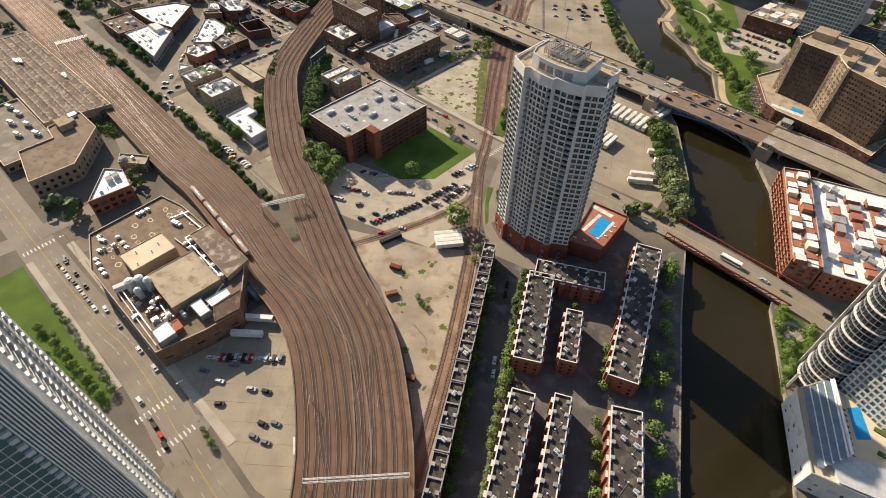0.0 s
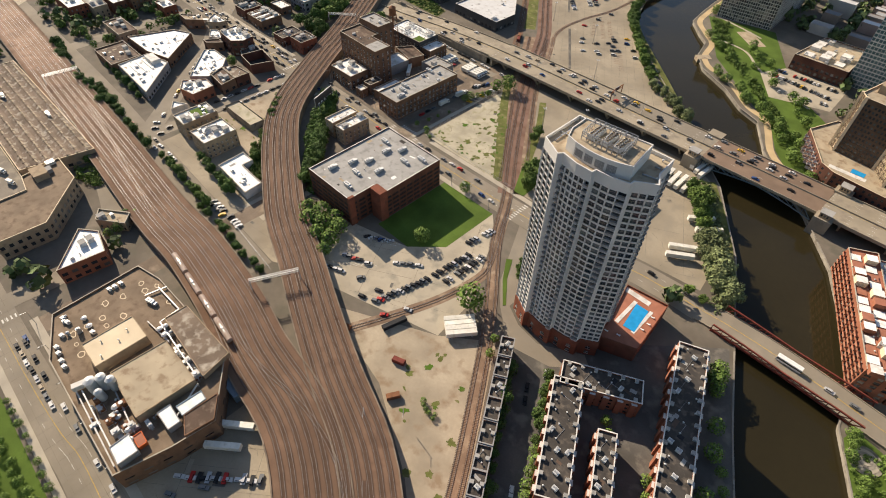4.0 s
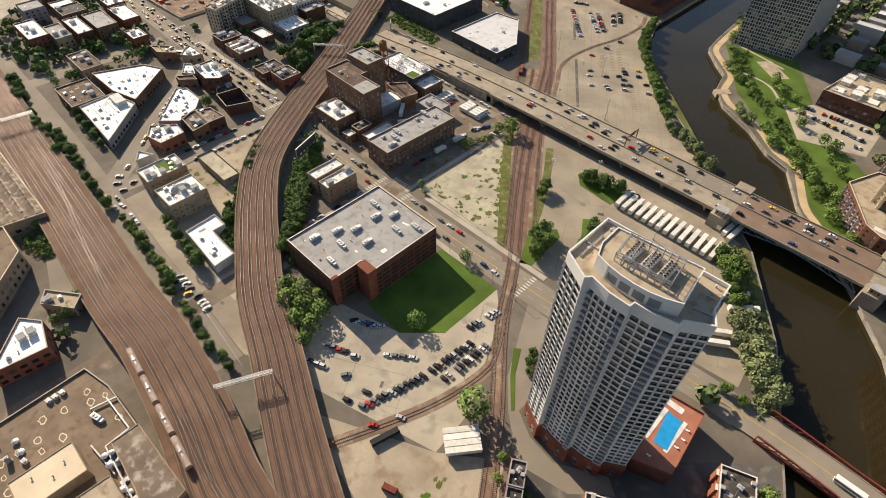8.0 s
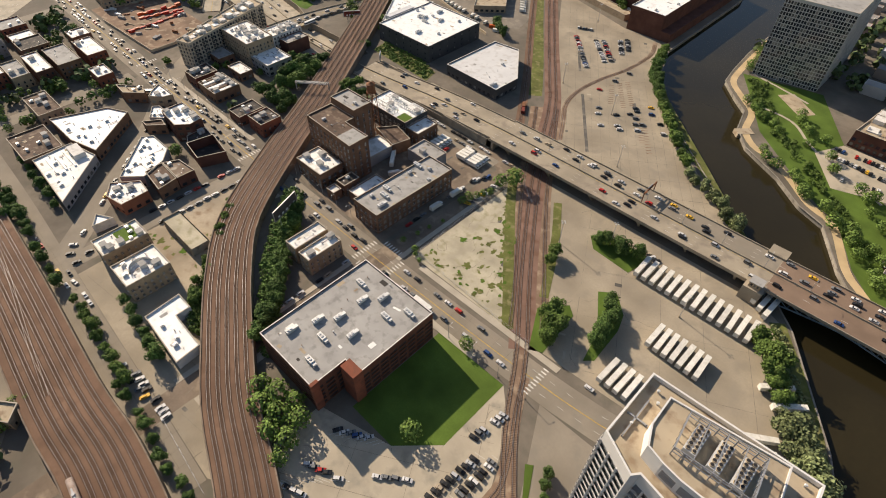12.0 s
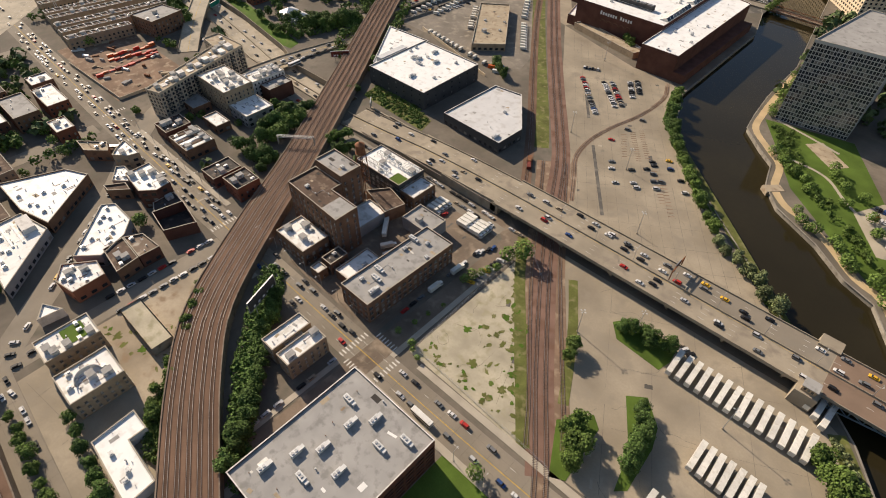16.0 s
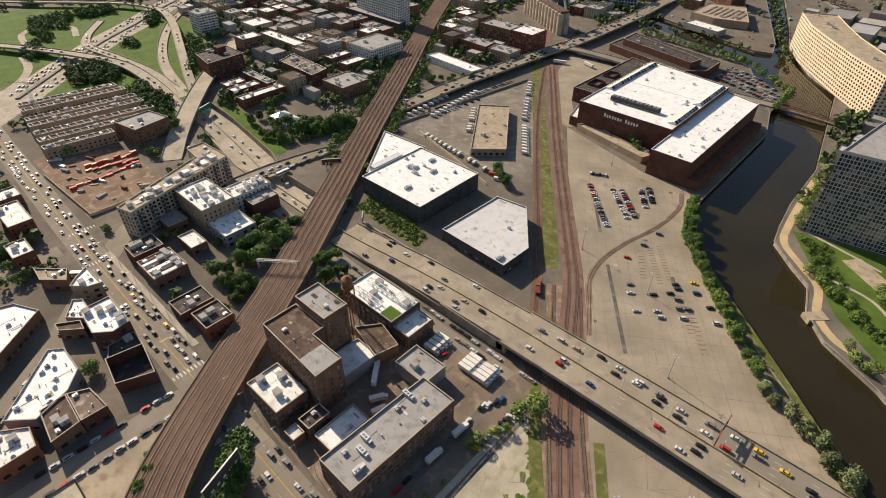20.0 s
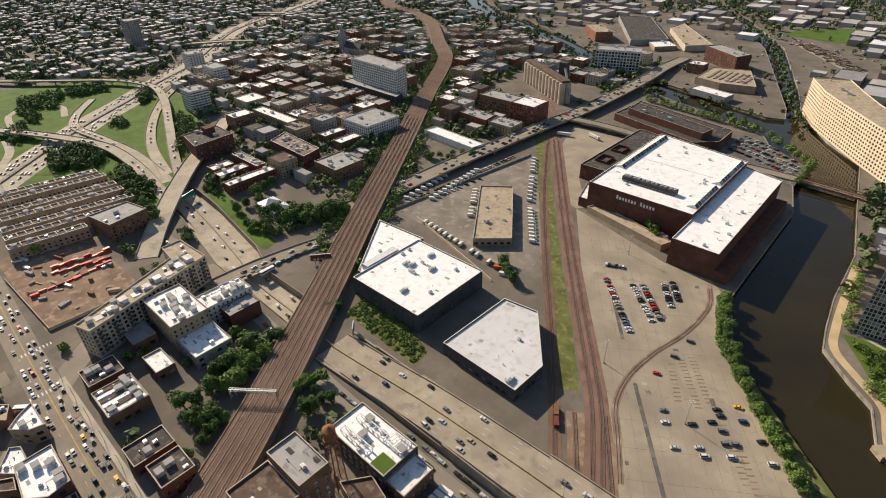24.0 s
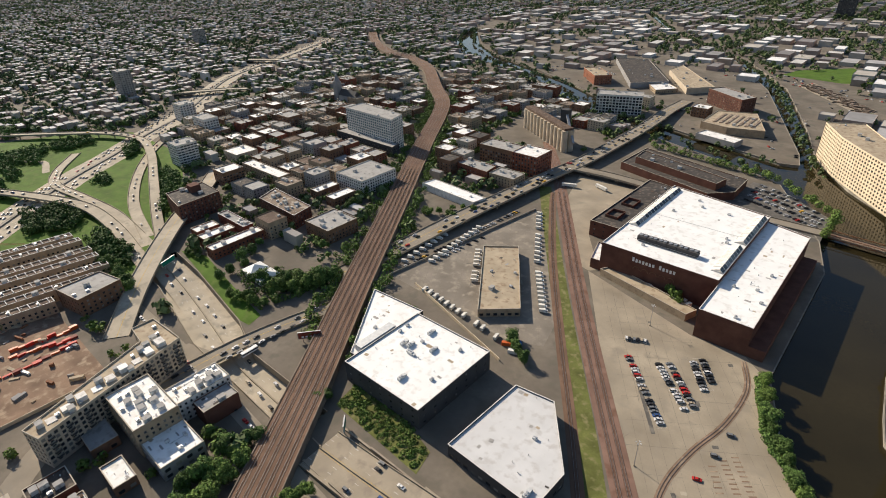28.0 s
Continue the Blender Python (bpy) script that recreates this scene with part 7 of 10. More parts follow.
def trunk_mesh(seed):
    rnd = random.Random(seed)
    s = Shape()
    s.cyl(0, 0, -0.03, 0.95, 0.07, 0.045, 7)
    for i in range(4):
        a = i * 1.6 + rnd.uniform(-0.4, 0.4)
        s.bar((0, 0, 0.6 + 0.08 * i), (0.4 * math.cos(a), 0.4 * math.sin(a), 1.2 + rnd.uniform(0, 0.25)), 0.045)
    me = bpy.data.meshes.new("trunk")
    me.from_pydata(s.v, [], [tuple(f) for f in s.f])
    me.materials.append(MATS["trunk"])
    return me


CROWNS = {"broad": [crown_mesh(i, 20, 2400, 0.068, "leaf") for i in range(4)], "dark": [crown_mesh(20 + i, 19, 2300, 0.068, "leaf_dark") for i in range(4)],
          "willow": [crown_mesh(40 + i, 17, 2200, 0.068, "leaf_grey") for i in range(3)], "bush": [crown_mesh(60 + i, 9, 700, 0.085, "leaf") for i in range(3)]}
TRUNKS = [trunk_mesh(i) for i in range(3)]
TREE_LABEL = {"broad": "leafy green broadleaf tree with an uneven crown", "dark": "dense dark green street tree", "willow": "grey-green willow on the river bank", "bush": "round green bush beside the lot"}
tree_dice = random.Random(11)


TREES, MORE_TREES = [0], []


def on_branch(x, y):
    """Whether a place is on the branch viaduct."""
    for (x0, y0), (x1, y1) in zip(BRANCH, BRANCH[1:]):
        dx, dy = x1 - x0, y1 - y0
        t = max(0, min(1, ((x - x0) * dx + (y - y0) * dy) / (dx * dx + dy * dy)))
        if (x - x0 - dx * t) ** 2 + (y - y0 - dy * t) ** 2 < 17**2:
            return True
    return False


def tree(x, y, size, kind="broad", z=0.0, squat=1.0):
    """size: the crown's radius in metres. The many past the first 300 are gathered into one mesh."""
    if y > 430 and on_branch(x, y):
        return None
    TREES[0] += 1
    if TREES[0] > 300:
        MORE_TREES.append((x, y, size))
        return None
    ob = new("bush" if kind == "bush" else "tree", tree_dice.choice(TRUNKS))
    size *= 1.12
    h = size * tree_dice.uniform(0.85, 1.15) * squat
    ob.matrix_basis = Matrix.LocRotScale((x, y, z), Euler((0, 0, tree_dice.uniform(0, 6.28))), (size, size, h if kind != "bush" else h * 0.45))
    crown = new("crown", tree_dice.choice(CROWNS[kind]))
    crown.parent = ob
    crown.location.z = -0.25 if kind != "bush" else -0.45
    tagged(ob, TREE_LABEL[kind], "bush" if kind == "bush" else "tree", "trees and bushes of the place")
    return ob


def tree_row(x0, y0, x1, y1, n, size, kind="broad", jitter=1.5, z=0.0):
    for i in range(n):
        t = (i + 0.5) / n
        tree(x0 + (x1 - x0) * t + tree_dice.uniform(-jitter, jitter), y0 + (y1 - y0) * t + tree_dice.uniform(-jitter, jitter), size * tree_dice.uniform(0.75, 1.25), kind, z)


for row in ((-154, 411, -205, 444, 7, 4.6, "willow"), (-205, 444, -263, 513, 13, 4.2, "broad"), (-263, 513, -292, 562, 8, 4.4, "dark"), (-291, 566, -297, 590, 4, 4, "broad"),
            (-116, 346, -92, 314, 6, 6.2, "broad"), (-91, 310, -58, 272, 8, 6.8, "willow"), (-80, 268, -62, 262, 2, 3, "broad"),
            (-355, 236, -316, 203, 8, 4.4, "dark", 2.5), (-316, 203, -292, 170, 8, 4.6, "dark", 2.5), (-395, 222, -362, 190, 8, 2.8, "broad", 3), (-362, 188, -334, 155, 8, 3.0, "broad", 3),
            (-600, 124, -560, 120, 5, 4, "dark", 2), (-366, 134.6, -313, 131, 6, 3.6, "dark", 0.6), (-385, 117.4, -313, 114.8, 9, 3.2, "broad", 0.8), (-531, 139, -459, 138, 6, 3.6, "dark", 0.8), (-501, 121, -446, 118, 6, 3.6, "dark", 0.8), (-539, 116, -470, 116, 7, 3.6, "dark"), (-440, 116, -394, 115, 4, 3.3, "dark", 0.8), (-320, 112, -242, 109, 9, 3.0, "dark"),
            (-482, 300, -498, 352, 10, 5.0, "dark", 4), (-470, 298, -456, 312, 5, 4.8, "dark", 3), (-476, 318, -488, 352, 8, 5, "broad", 4), (-496, 352, -490, 368, 3, 4.5, "dark", 2), (-432, 340, -428, 356, 4, 4.2, "dark", 2), (-657, 431, -690, 490, 6, 5, "dark", 4), (-606, 466, -588, 492, 6, 6, "dark", 5), (-800, 380, -700, 378, 10, 4.5, "dark", 3), (-452, 282, -458, 305, 3, 4, "dark", 2),
            (-447, 346, -445, 362, 4, 4.0, "broad", 2), (-486, 410, -492, 402, 2, 3.5, "dark"), (-634, 424, -600, 438, 5, 4, "broad", 3), (-612, 452, -588, 490, 9, 6, "broad", 5), (-640, 448, -612, 470, 5, 5, "dark", 3),
            (-676, 580, -735, 668, 10, 5, "dark", 4), (-622, 590, -700, 705, 12, 5, "broad", 4), (-700, 770, -730, 800, 4, 6, "broad", 4), (-630, 622, -585, 655, 14, 3.4, "broad", 12),
            (-385, 652, -364, 626, 4, 4.6, "broad"), (-440, 524, -416, 508, 5, 4.6, "dark"), (-210, 347, -188, 351, 6, 4.0, "dark", 2.5), (-180, 314, -170, 282, 6, 4.2, "dark", 1.4),
            (-199, 287, -190, 266, 6, 4.8, "broad", 2), (-224, 322, -220, 312, 2, 3.6, "broad"), (-150, 219, -144, 206, 3, 2.6, "dark"), (-276, 214, -272, 198, 3, 3, "dark"),
            (-113, 162, -46, 52, 19, 3.4, "dark", 1), (-98, 173, -62, 108, 14, 3.2, "dark", 1), (-62, 108, -26, 48, 12, 3.0, "dark", 1), (-44, 232, -36, 216, 4, 4.4, "broad", 1), (-86, 164, -96, 172, 3, 2.6, "dark", 1),
            (-40, 162, -28, 140, 4, 3, "dark", 1), (-24, 128, 4, 80, 7, 2.8, "dark", 1), (-60, 158, -50, 138, 4, 2.4, "dark", 0.6), (-20, 190, -10, 168, 3, 2.4, "dark", 0.6), (-66, 172, -60, 166, 2, 2.2, "dark", 0.5), (14, 246, 18, 232, 5, 3.0, "dark", 2), (27, 246, 34, 230, 5, 2.8, "broad", 2), (24, 228, 31, 206, 5, 2.4, "dark", 1.5),
            (-290, 312, -283, 338, 5, 3.2, "broad"), (-284, 266, -272, 260, 3, 2, "broad"), (-292, 262, -286, 300, 4, 1.7, "broad", 0.5), (-262, -13, -186, -13.6, 10, 1.9, "dark", 0.6), (-254, -23, -188, -18, 11, 2.2, "dark", 1.6), (-232, -30, -205, -24, 4, 2.4, "dark", 1.5), (-146, 4.3, -130, 3.6, 4, 1.6, "broad", 0.4),
            (-213, 560, -180, 528, 7, 4, "dark", 5), (-180, 500, -130, 470, 9, 3.6, "broad", 4), (-130, 468, -88, 440, 9, 4, "dark", 5), (-160, 536, -90, 478, 10, 3.6, "broad", 8), (-176, 566, -150, 540, 5, 4, "dark", 4),
            (-240, 690, -228, 600, 8, 3.4, "broad", 3), (-100, 440, -60, 405, 5, 4, "broad", 4), (-700, 240, -640, 233, 4, 4, "broad", 2), (-463, 217, -460, 214, 2, 5.4, "broad", 0.8), (-735, 300, -720, 292, 2, 4, "broad"),
            (-612, 196, -598, 190, 3, 4.5, "broad", 3), (-640, 215, -560, 205, 5, 4, "dark", 6), (-690, 160, -560, 140, 8, 4, "broad", 6), (-332, 60, -340, 84, 4, 3, "broad", 3), (-408, 78, -420, 84, 4, 3, "bush", 2),
            (-140, 86, -90, 70, 8, 1.6, "bush", 1.5), (-130, 120, -118, 118, 6, 1.4, "bush", 1), (-760, 388, -700, 372, 7, 4.6, "dark", 4), (-700, 440, -600, 424, 8, 1.6, "bush", 3),
            (-560, 480, -548, 500, 4, 4, "dark", 3), (-520, 505, -500, 500, 3, 3, "bush", 2), (-308, 806, -306, 850, 5, 5, "broad", 2), (-306, 856, -366, 914, 8, 4.6, "broad", 2), (-370, 920, -526, 952, 22, 4.4, "broad", 2)):
    tree_row(*row)
for x, y, r, k in ((-203, 189, 5.2, "broad"), (-216, 239, 4, "dark"), (-151, 175, 8.2, "broad"), (-268, 156, 5.5, "broad"), (-259, 160, 6, "dark"), (-250, 163, 5, "broad"), (-259, 151, 6, "broad"), (-250, 154, 6, "dark"), (-242, 159, 5.5, "broad"), (-246, 147, 5.5, "broad"), (-238, 150, 5.5, "broad"), (-234, 143, 4.5, "dark"),
                   (-19, 171, 4.2, "broad"), (-16, 158, 3.6, "broad"), (-11.5, 163, 4.0, "broad"), (-2.3, 139, 4.2, "broad"), (3.9, 131, 3.8, "broad"), (10.4, 117, 4.2, "broad"), (12.3, 121, 4, "broad"), (-30, 202, 4.2, "dark"), (-25, 190, 4.4, "dark"), (-7, 150, 3.4, "dark"), (22, 98, 4, "dark"),
                   (-278, 352, 6.5, "dark"), (-283, 345, 5, "dark"), (-128, 168, 2.5, "dark"), (-124, 160, 2.5, "dark")):
    tree(x, y, r, k)


def thicket(name, outline, n, size, m, label, z0=0.0, tall=3.0):
    """Shrubs and small trees too dense to count."""
    rnd = random.Random(len(name) * 7 + n)
    xs, ys = [p[0] for p in outline], [p[1] for p in outline]
    s = Shape()
    got = 0
    while got < n:
        x, y = rnd.uniform(min(xs), max(xs)), rnd.uniform(min(ys), max(ys))
        if not inside(x, y, outline):
            continue
        got += 1
        r, h = size * rnd.uniform(0.6, 1.4), tall * rnd.uniform(0.5, 1.2)
        for i in range(38):
            d = Vector((rnd.gauss(0, 1), rnd.gauss(0, 1), rnd.gauss(0.2, 0.8))).normalized()
            p = Vector((x, y, z0 + h * 0.55)) + Vector((d.x * r, d.y * r, d.z * h * 0.5))
            nrm = (d + Vector((rnd.gauss(0, 0.5), rnd.gauss(0, 0.5), 0.3))).normalized()
            t = nrm.cross(Vector((rnd.gauss(0, 1), rnd.gauss(0, 1), 0.3))).normalized() * r * 0.25
            b = nrm.cross(t)
            s.face([tuple(p - t - b * 0.5), tuple(p + t * 0.4 - b), tuple(p + t + b * 0.5), tuple(p - t * 0.5 + b)])
    return s.done(name, m, None, label, (xs[0], ys[0], z0), "stuff", "shrubs")


thicket("shrubs_viaduct_west", [(-402, 238), (-397, 222), (-368, 192), (-354, 176), (-336, 156), (-322, 150), (-316, 152), (-338, 172), (-374, 206), (-394, 240)], 520, 1.4, "leaf", "tangle of green shrubs along the viaduct wall")
thicket("shrubs_viaduct_east", [(-378, 246), (-346, 210), (-330, 197), (-300, 174), (-284, 166), (-280, 172), (-296, 184), (-318, 202), (-340, 220), (-352, 240), (-372, 252)], 460, 1.8, "leaf_dark", "tangle of dark shrubs along the viaduct wall")
thicket("shrubs_river_north", [(-148, 404), (-178, 430), (-243, 492), (-279, 537), (-290, 560), (-298, 586), (-302, 586), (-286, 540), (-248, 496), (-184, 436)], 240, 1.6, "leaf_dark", "tangle of shrubs along the river bank")
thicket("shrubs_river_south", [(-108, 358), (-74, 308), (-52, 262), (-60, 262), (-82, 306), (-114, 358)], 110, 1.8, "leaf_grey", "grey-green shrubs along the river bank")
def weed_blots(name, outline, n, r0, r1, label, seed, z=0.06):
    """Low weeds in flat ragged patches."""
    rnd, k = random.Random(seed), 0
    xs, ys = [p[0] for p in outline], [p[1] for p in outline]
    q = Shape()
    while k < n:
        x, y = rnd.uniform(min(xs), max(xs)), rnd.uniform(min(ys), max(ys))
        if not inside(x, y, outline):
            continue
        k += 1
        r, w, a = rnd.uniform(r0, r1), rnd.uniform(0.4, 1.0), rnd.uniform(0, 3.14)
        ring_ = []
        for j in range(18):
            d = r * rnd.uniform(0.55, 1.25)
            u, v = d * math.cos(j * 0.349), w * d * math.sin(j * 0.349)
            ring_.append((x + u * math.cos(a) - v * math.sin(a), y + u * math.sin(a) + v * math.cos(a), z + 0.0007 * k))
        q.face(ring_, rnd.choice((0, 0, 1)))
    q.done(name, ["rough_grass", "meadow"], None, label, (xs[0], ys[0], 0), "stuff", "weeds")


weed_blots("weed_patches", [(-272, 278), (-262, 332), (-246, 322), (-214, 280), (-212, 268), (-240, 276)], 46, 0.5, 2.6, "ragged green and straw weeds on the vacant lot", 5)
weed_blots("weed_edge_east", [(-276, 342), (-272, 344), (-238, 299), (-210, 264), (-216, 264), (-242, 296)], 60, 0.8, 2.6, "thick weeds along the fence by the tracks", 6, 0.13)
weed_blots("weed_edge_south", [(-276, 268), (-276, 274), (-226, 272), (-226, 266)], 36, 0.6, 2.0, "weeds along the street side of the vacant lot", 7, 0.11)
weed_blots("weed_dirt_lot", [(-150, 112), (-110, 93), (-82, 72), (-96, 110), (-128, 160), (-145, 140)], 26, 0.5, 2.4, "thin weeds on the dirt lot", 8)
weed_blots("weed_yard_west", [(-404, 164), (-384, 166), (-362, 172), (-345, 160), (-350, 178), (-372, 198)], 40, 0.8, 3.0, "weeds and bare soil beside the ruined shed", 9)
thicket("weeds_west_yard", [(-412, 70), (-392, 68), (-376, 74), (-400, 82)], 60, 1.6, "leaf", "green weeds beside the depot")
thicket("park_shrubs_east", [(-226, 596), (-210, 560), (-186, 534), (-130, 482), (-90, 436), (-84, 440), (-128, 492), (-182, 545), (-214, 600)], 190, 1.5, "leaf", "shrubs of the riverside park")
thicket("feeder_shrubs", [(-660, 446), (-600, 432), (-586, 470), (-600, 496), (-640, 476)], 120, 2.6, "leaf", "green shrubs and trees beside the feeder road", tall=6)
thicket("garden_shrubs", [(14, 246), (30, 243), (35, 224), (31, 200), (25, 214), (13, 238)], 60, 1.2, "leaf", "shrubs of the river garden", tall=1.4)
for outline, n, tall in (([(-1191, 397), (-1191, 458), (-1113, 427), (-1139, 391)], 150, 8), ([(-1053, 351), (-1072, 374), (-1016, 369), (-1003, 345)], 90, 8), ([(-1183, 455), (-1189, 507), (-1144, 504), (-1148, 456)], 110, 8),
                         ([(-964, 517), (-930, 522), (-862, 497), (-826, 462), (-838, 458), (-880, 484)], 130, 9), ([(-1075, 515), (-1097, 542), (-1050, 526), (-1044, 507)], 60, 8), ([(-1131, 382), (-1169, 398), (-1082, 397), (-1060, 384)], 70, 6),
                         ([(-987, 443), (-1009, 466), (-963, 463), (-967, 447)], 30, 5), ([(-942, 363), (-939, 397), (-890, 406), (-864, 388), (-885, 352)], 200, 9), ([(-830, 386), (-830, 404), (-770, 406), (-744, 392), (-776, 382)], 110, 9),
                         ([(-1397, 429), (-1381, 464), (-1297, 463), (-1270, 423)], 200, 9)):
    thicket("interchange_trees", outline, n, 3.2, "leaf_dark", "dense dark trees and bushes in the interchange", tall=tall)
thicket("verge_bushes", [(-487, 438), (-417, 420), (-412, 406), (-426, 406), (-481, 410)], 260, 1.5, "leaf", "green bushes on the highway verge", tall=0.9)
for i in (1, -1):
    edge = [p for p in beside(branch, i * 15) if 430 < p.y < 1000]
    outer = [p for p in beside(branch, i * (24 if i > 0 else 27)) if 430 < p.y < 1000]
    band = [(p.x, p.y) for p in edge] + [(p.x, p.y) for p in reversed(outer)]
    thicket("viaduct_trees", band, 300, 2.6, "leaf", "trees and shrubs along the railway viaduct", tall=6.5)
# ---- vehicles ----
def car_meshes(paint, suv):
    """Body, glass and wheel of a car, nose towards +x."""
    L, Wd, roofz = (4.7, 1.85, 1.72) if suv else (4.6, 1.8, 1.42)
    s = Shape()
    prof = [(-L / 2, 0.35), (L / 2 - 0.1, 0.35), (L / 2, 0.55), (L / 2 - 0.15, 0.78), (L / 2 - 1.15, 0.95), (-L / 2 + (0.1 if suv else 0.75), 0.98), (-L / 2, 0.9)]
    hw = Wd / 2
    k = len(prof)
    for i in range(k):
        (x0, z0), (x1, z1) = prof[i], prof[(i + 1) % k]
        s.face([(x0, -hw, z0), (x1, -hw, z1), (x1, hw, z1), (x0, hw, z0)][::-1])
    s.face([(x, -hw, z) for x, z in prof]).face([(x, hw, z) for x, z in prof][::-1])
    f, b = L / 2 - 1.75, -L / 2 + (0.35 if suv else 1.25)
    s.box(b, f, -hw + 0.22, hw - 0.22, roofz - 0.05, roofz)
    for wx in (-1.4, 1.42):
        for wy in (-hw + 0.02, hw - 0.24):
            rim = [(wx + 0.33 * math.cos(t * 0.785), 0.33 + 0.33 * math.sin(t * 0.785)) for t in range(8)]
            for i in range(8):
                (xa, za), (xb, zb) = rim[i], rim[(i + 1) % 8]
                s.face([(xa, wy, za), (xb, wy, zb), (xb, wy + 0.22, zb), (xa, wy + 0.22, za)], 1)
            s.face([(x, wy - 0.01, z) for x, z in rim], 1).face([(x, wy + 0.23, z) for x, z in rim], 1)
    body = bpy.data.meshes.new("car_body")
    body.from_pydata(s.v, [], [tuple(q) for q in s.f])
    body.materials.append(MATS["paint_" + paint + "_car"])
    body.materials.append(MATS["tyre"])
    body.polygons.foreach_set("material_index", s.m)
    g = Shape()
    lo = [(b - 0.35, -hw + 0.06, 0.95), (f + 0.6, -hw + 0.06, 0.95), (f + 0.6, hw - 0.06, 0.95), (b - 0.35, hw - 0.06, 0.95)]
    hi = [(b, -hw + 0.22, roofz - 0.05), (f, -hw + 0.22, roofz - 0.05), (f, hw - 0.22, roofz - 0.05), (b, hw - 0.22, roofz - 0.05)]
    for i in range(4):
        j = (i + 1) % 4
        g.face([lo[i], lo[j], hi[j], hi[i]])
    glass = bpy.data.meshes.new("car_windows")
    glass.from_pydata(g.v, [], [tuple(q) for q in g.f])
    glass.materials.append(MATS["car_glass"])
    return body, glass


w = Shape()
n = 10
ang = [2 * math.pi * i / n for i in range(n)]
for y0, y1, r in ((-0.11, 0.11, 0.33),):
    a = [(r * math.cos(t), y0, r * math.sin(t)) for t in ang]
    b = [(r * math.cos(t), y1, r * math.sin(t)) for t in ang]
    for i in range(n):
        w.face([a[i], a[(i + 1) % n], b[(i + 1) % n], b[i]], 0)
    w.face(a[::-1], 1).face(b, 1)
WHEEL = bpy.data.meshes.new("wheel")
WHEEL.from_pydata(w.v, [], [tuple(q) for q in w.f])
WHEEL.materials.append(MATS["tyre"])
WHEEL.materials.append(MATS["metal_grey"])
WHEEL.polygons.foreach_set("material_index", w.m)
CAR_MESH = {(p, v): car_meshes(p, v) for p in CAR_PAINT for v in (False, True)}
car_dice = random.Random(5)
CARS = [0]
CAR_CUT = 300
rest_of_cars = {}


def car(x, y, deg, z=0.0, paint=None, suv=None, far=False):
    """A parked or halted car. Far ones are gathered into one mesh for each paint."""
    paint = paint or car_dice.choices(list(CAR_PAINT), (18, 15, 20, 34, 5, 4, 2, 3))[0]
    suv = car_dice.random() < 0.35 if suv is None else suv
    deg += car_dice.uniform(-2, 2)
    body, glass = CAR_MESH[paint, suv]
    if far or CARS[0] >= CAR_CUT:
        rest_of_cars.setdefault(paint, []).append((x, y, z, deg, suv))
        return None
    CARS[0] += 1
    ob = new("car", body)
    ob.matrix_basis = pose(x, y, z, 0, 0, deg)
    tagged(ob, f"{paint} {'sport utility vehicle' if suv else 'sedan car'} with dark windows on the pavement", "car", "cars of the city")
    gl = new("window_glass", glass)
    gl.parent = ob
    return ob


def car_line(x0, y0, x1, y1, n, deg, fill=0.8, z=0.0, z1=None, far=False, jitter=0.3):
    """n places in a line, some of them empty."""
    for i in range(n):
        if car_dice.random() < fill:
            t = (i + 0.5) / n
            car(x0 + (x1 - x0) * t + car_dice.uniform(-jitter, jitter), y0 + (y1 - y0) * t + car_dice.uniform(-jitter, jitter), deg, z if z1 is None else z + (z1 - z) * t, far=far)


# highway: dense towards the west on the north side, sparse on the south side
for lane_y, n, fill in ((389.2, 22, 0.62), (393, 22, 0.62), (396.7, 22, 0.55), (382, 14, 0.45), (378.2, 14, 0.45), (374.6, 12, 0.35)):
    west_bound = lane_y > HY
    car_line(-310, lane_y, -60, lane_y, n, 180 if west_bound else 0, fill, 8.02, jitter=2.5 if 0 else 1.2)
    for x, z in ((-335, 7.0), (-352, 6.3), (-372, 5.2), (-392, 3.95), (-410, 2.85), (-428, 1.75)):
        if car_dice.random() < (0.6 if west_bound else 0.4):
            car(x + car_dice.uniform(-4, 4), lane_y - (0.6 if x < -380 else 0), 180 if west_bound else 0, z)
# garage lot
for x0, y0, x1, y1, n, deg, fill in ((-229, 168, -214, 176, 6, 60, 0.9), (-230, 136, -216, 142, 5, 20, 0.8), (-226, 150, -210, 156, 6, 40, 0.7), (-202, 166, -189, 176, 4, 30, 0.8), (-196, 136, -190, 154, 4, 20, 0.8),
                                     (-188, 140, -180, 170, 11, 20, 0.9), (-180, 170, -176, 202, 12, 8, 0.9), (-172, 176, -170, 206, 11, 184, 0.8), (-183, 206, -180, 226, 7, 10, 0.7)):
    car_line(x0, y0, x1, y1, n, deg, fill)
car(-178, 139, 40, paint="red"), car(-172, 150, 20), car(-206, 146, 60)
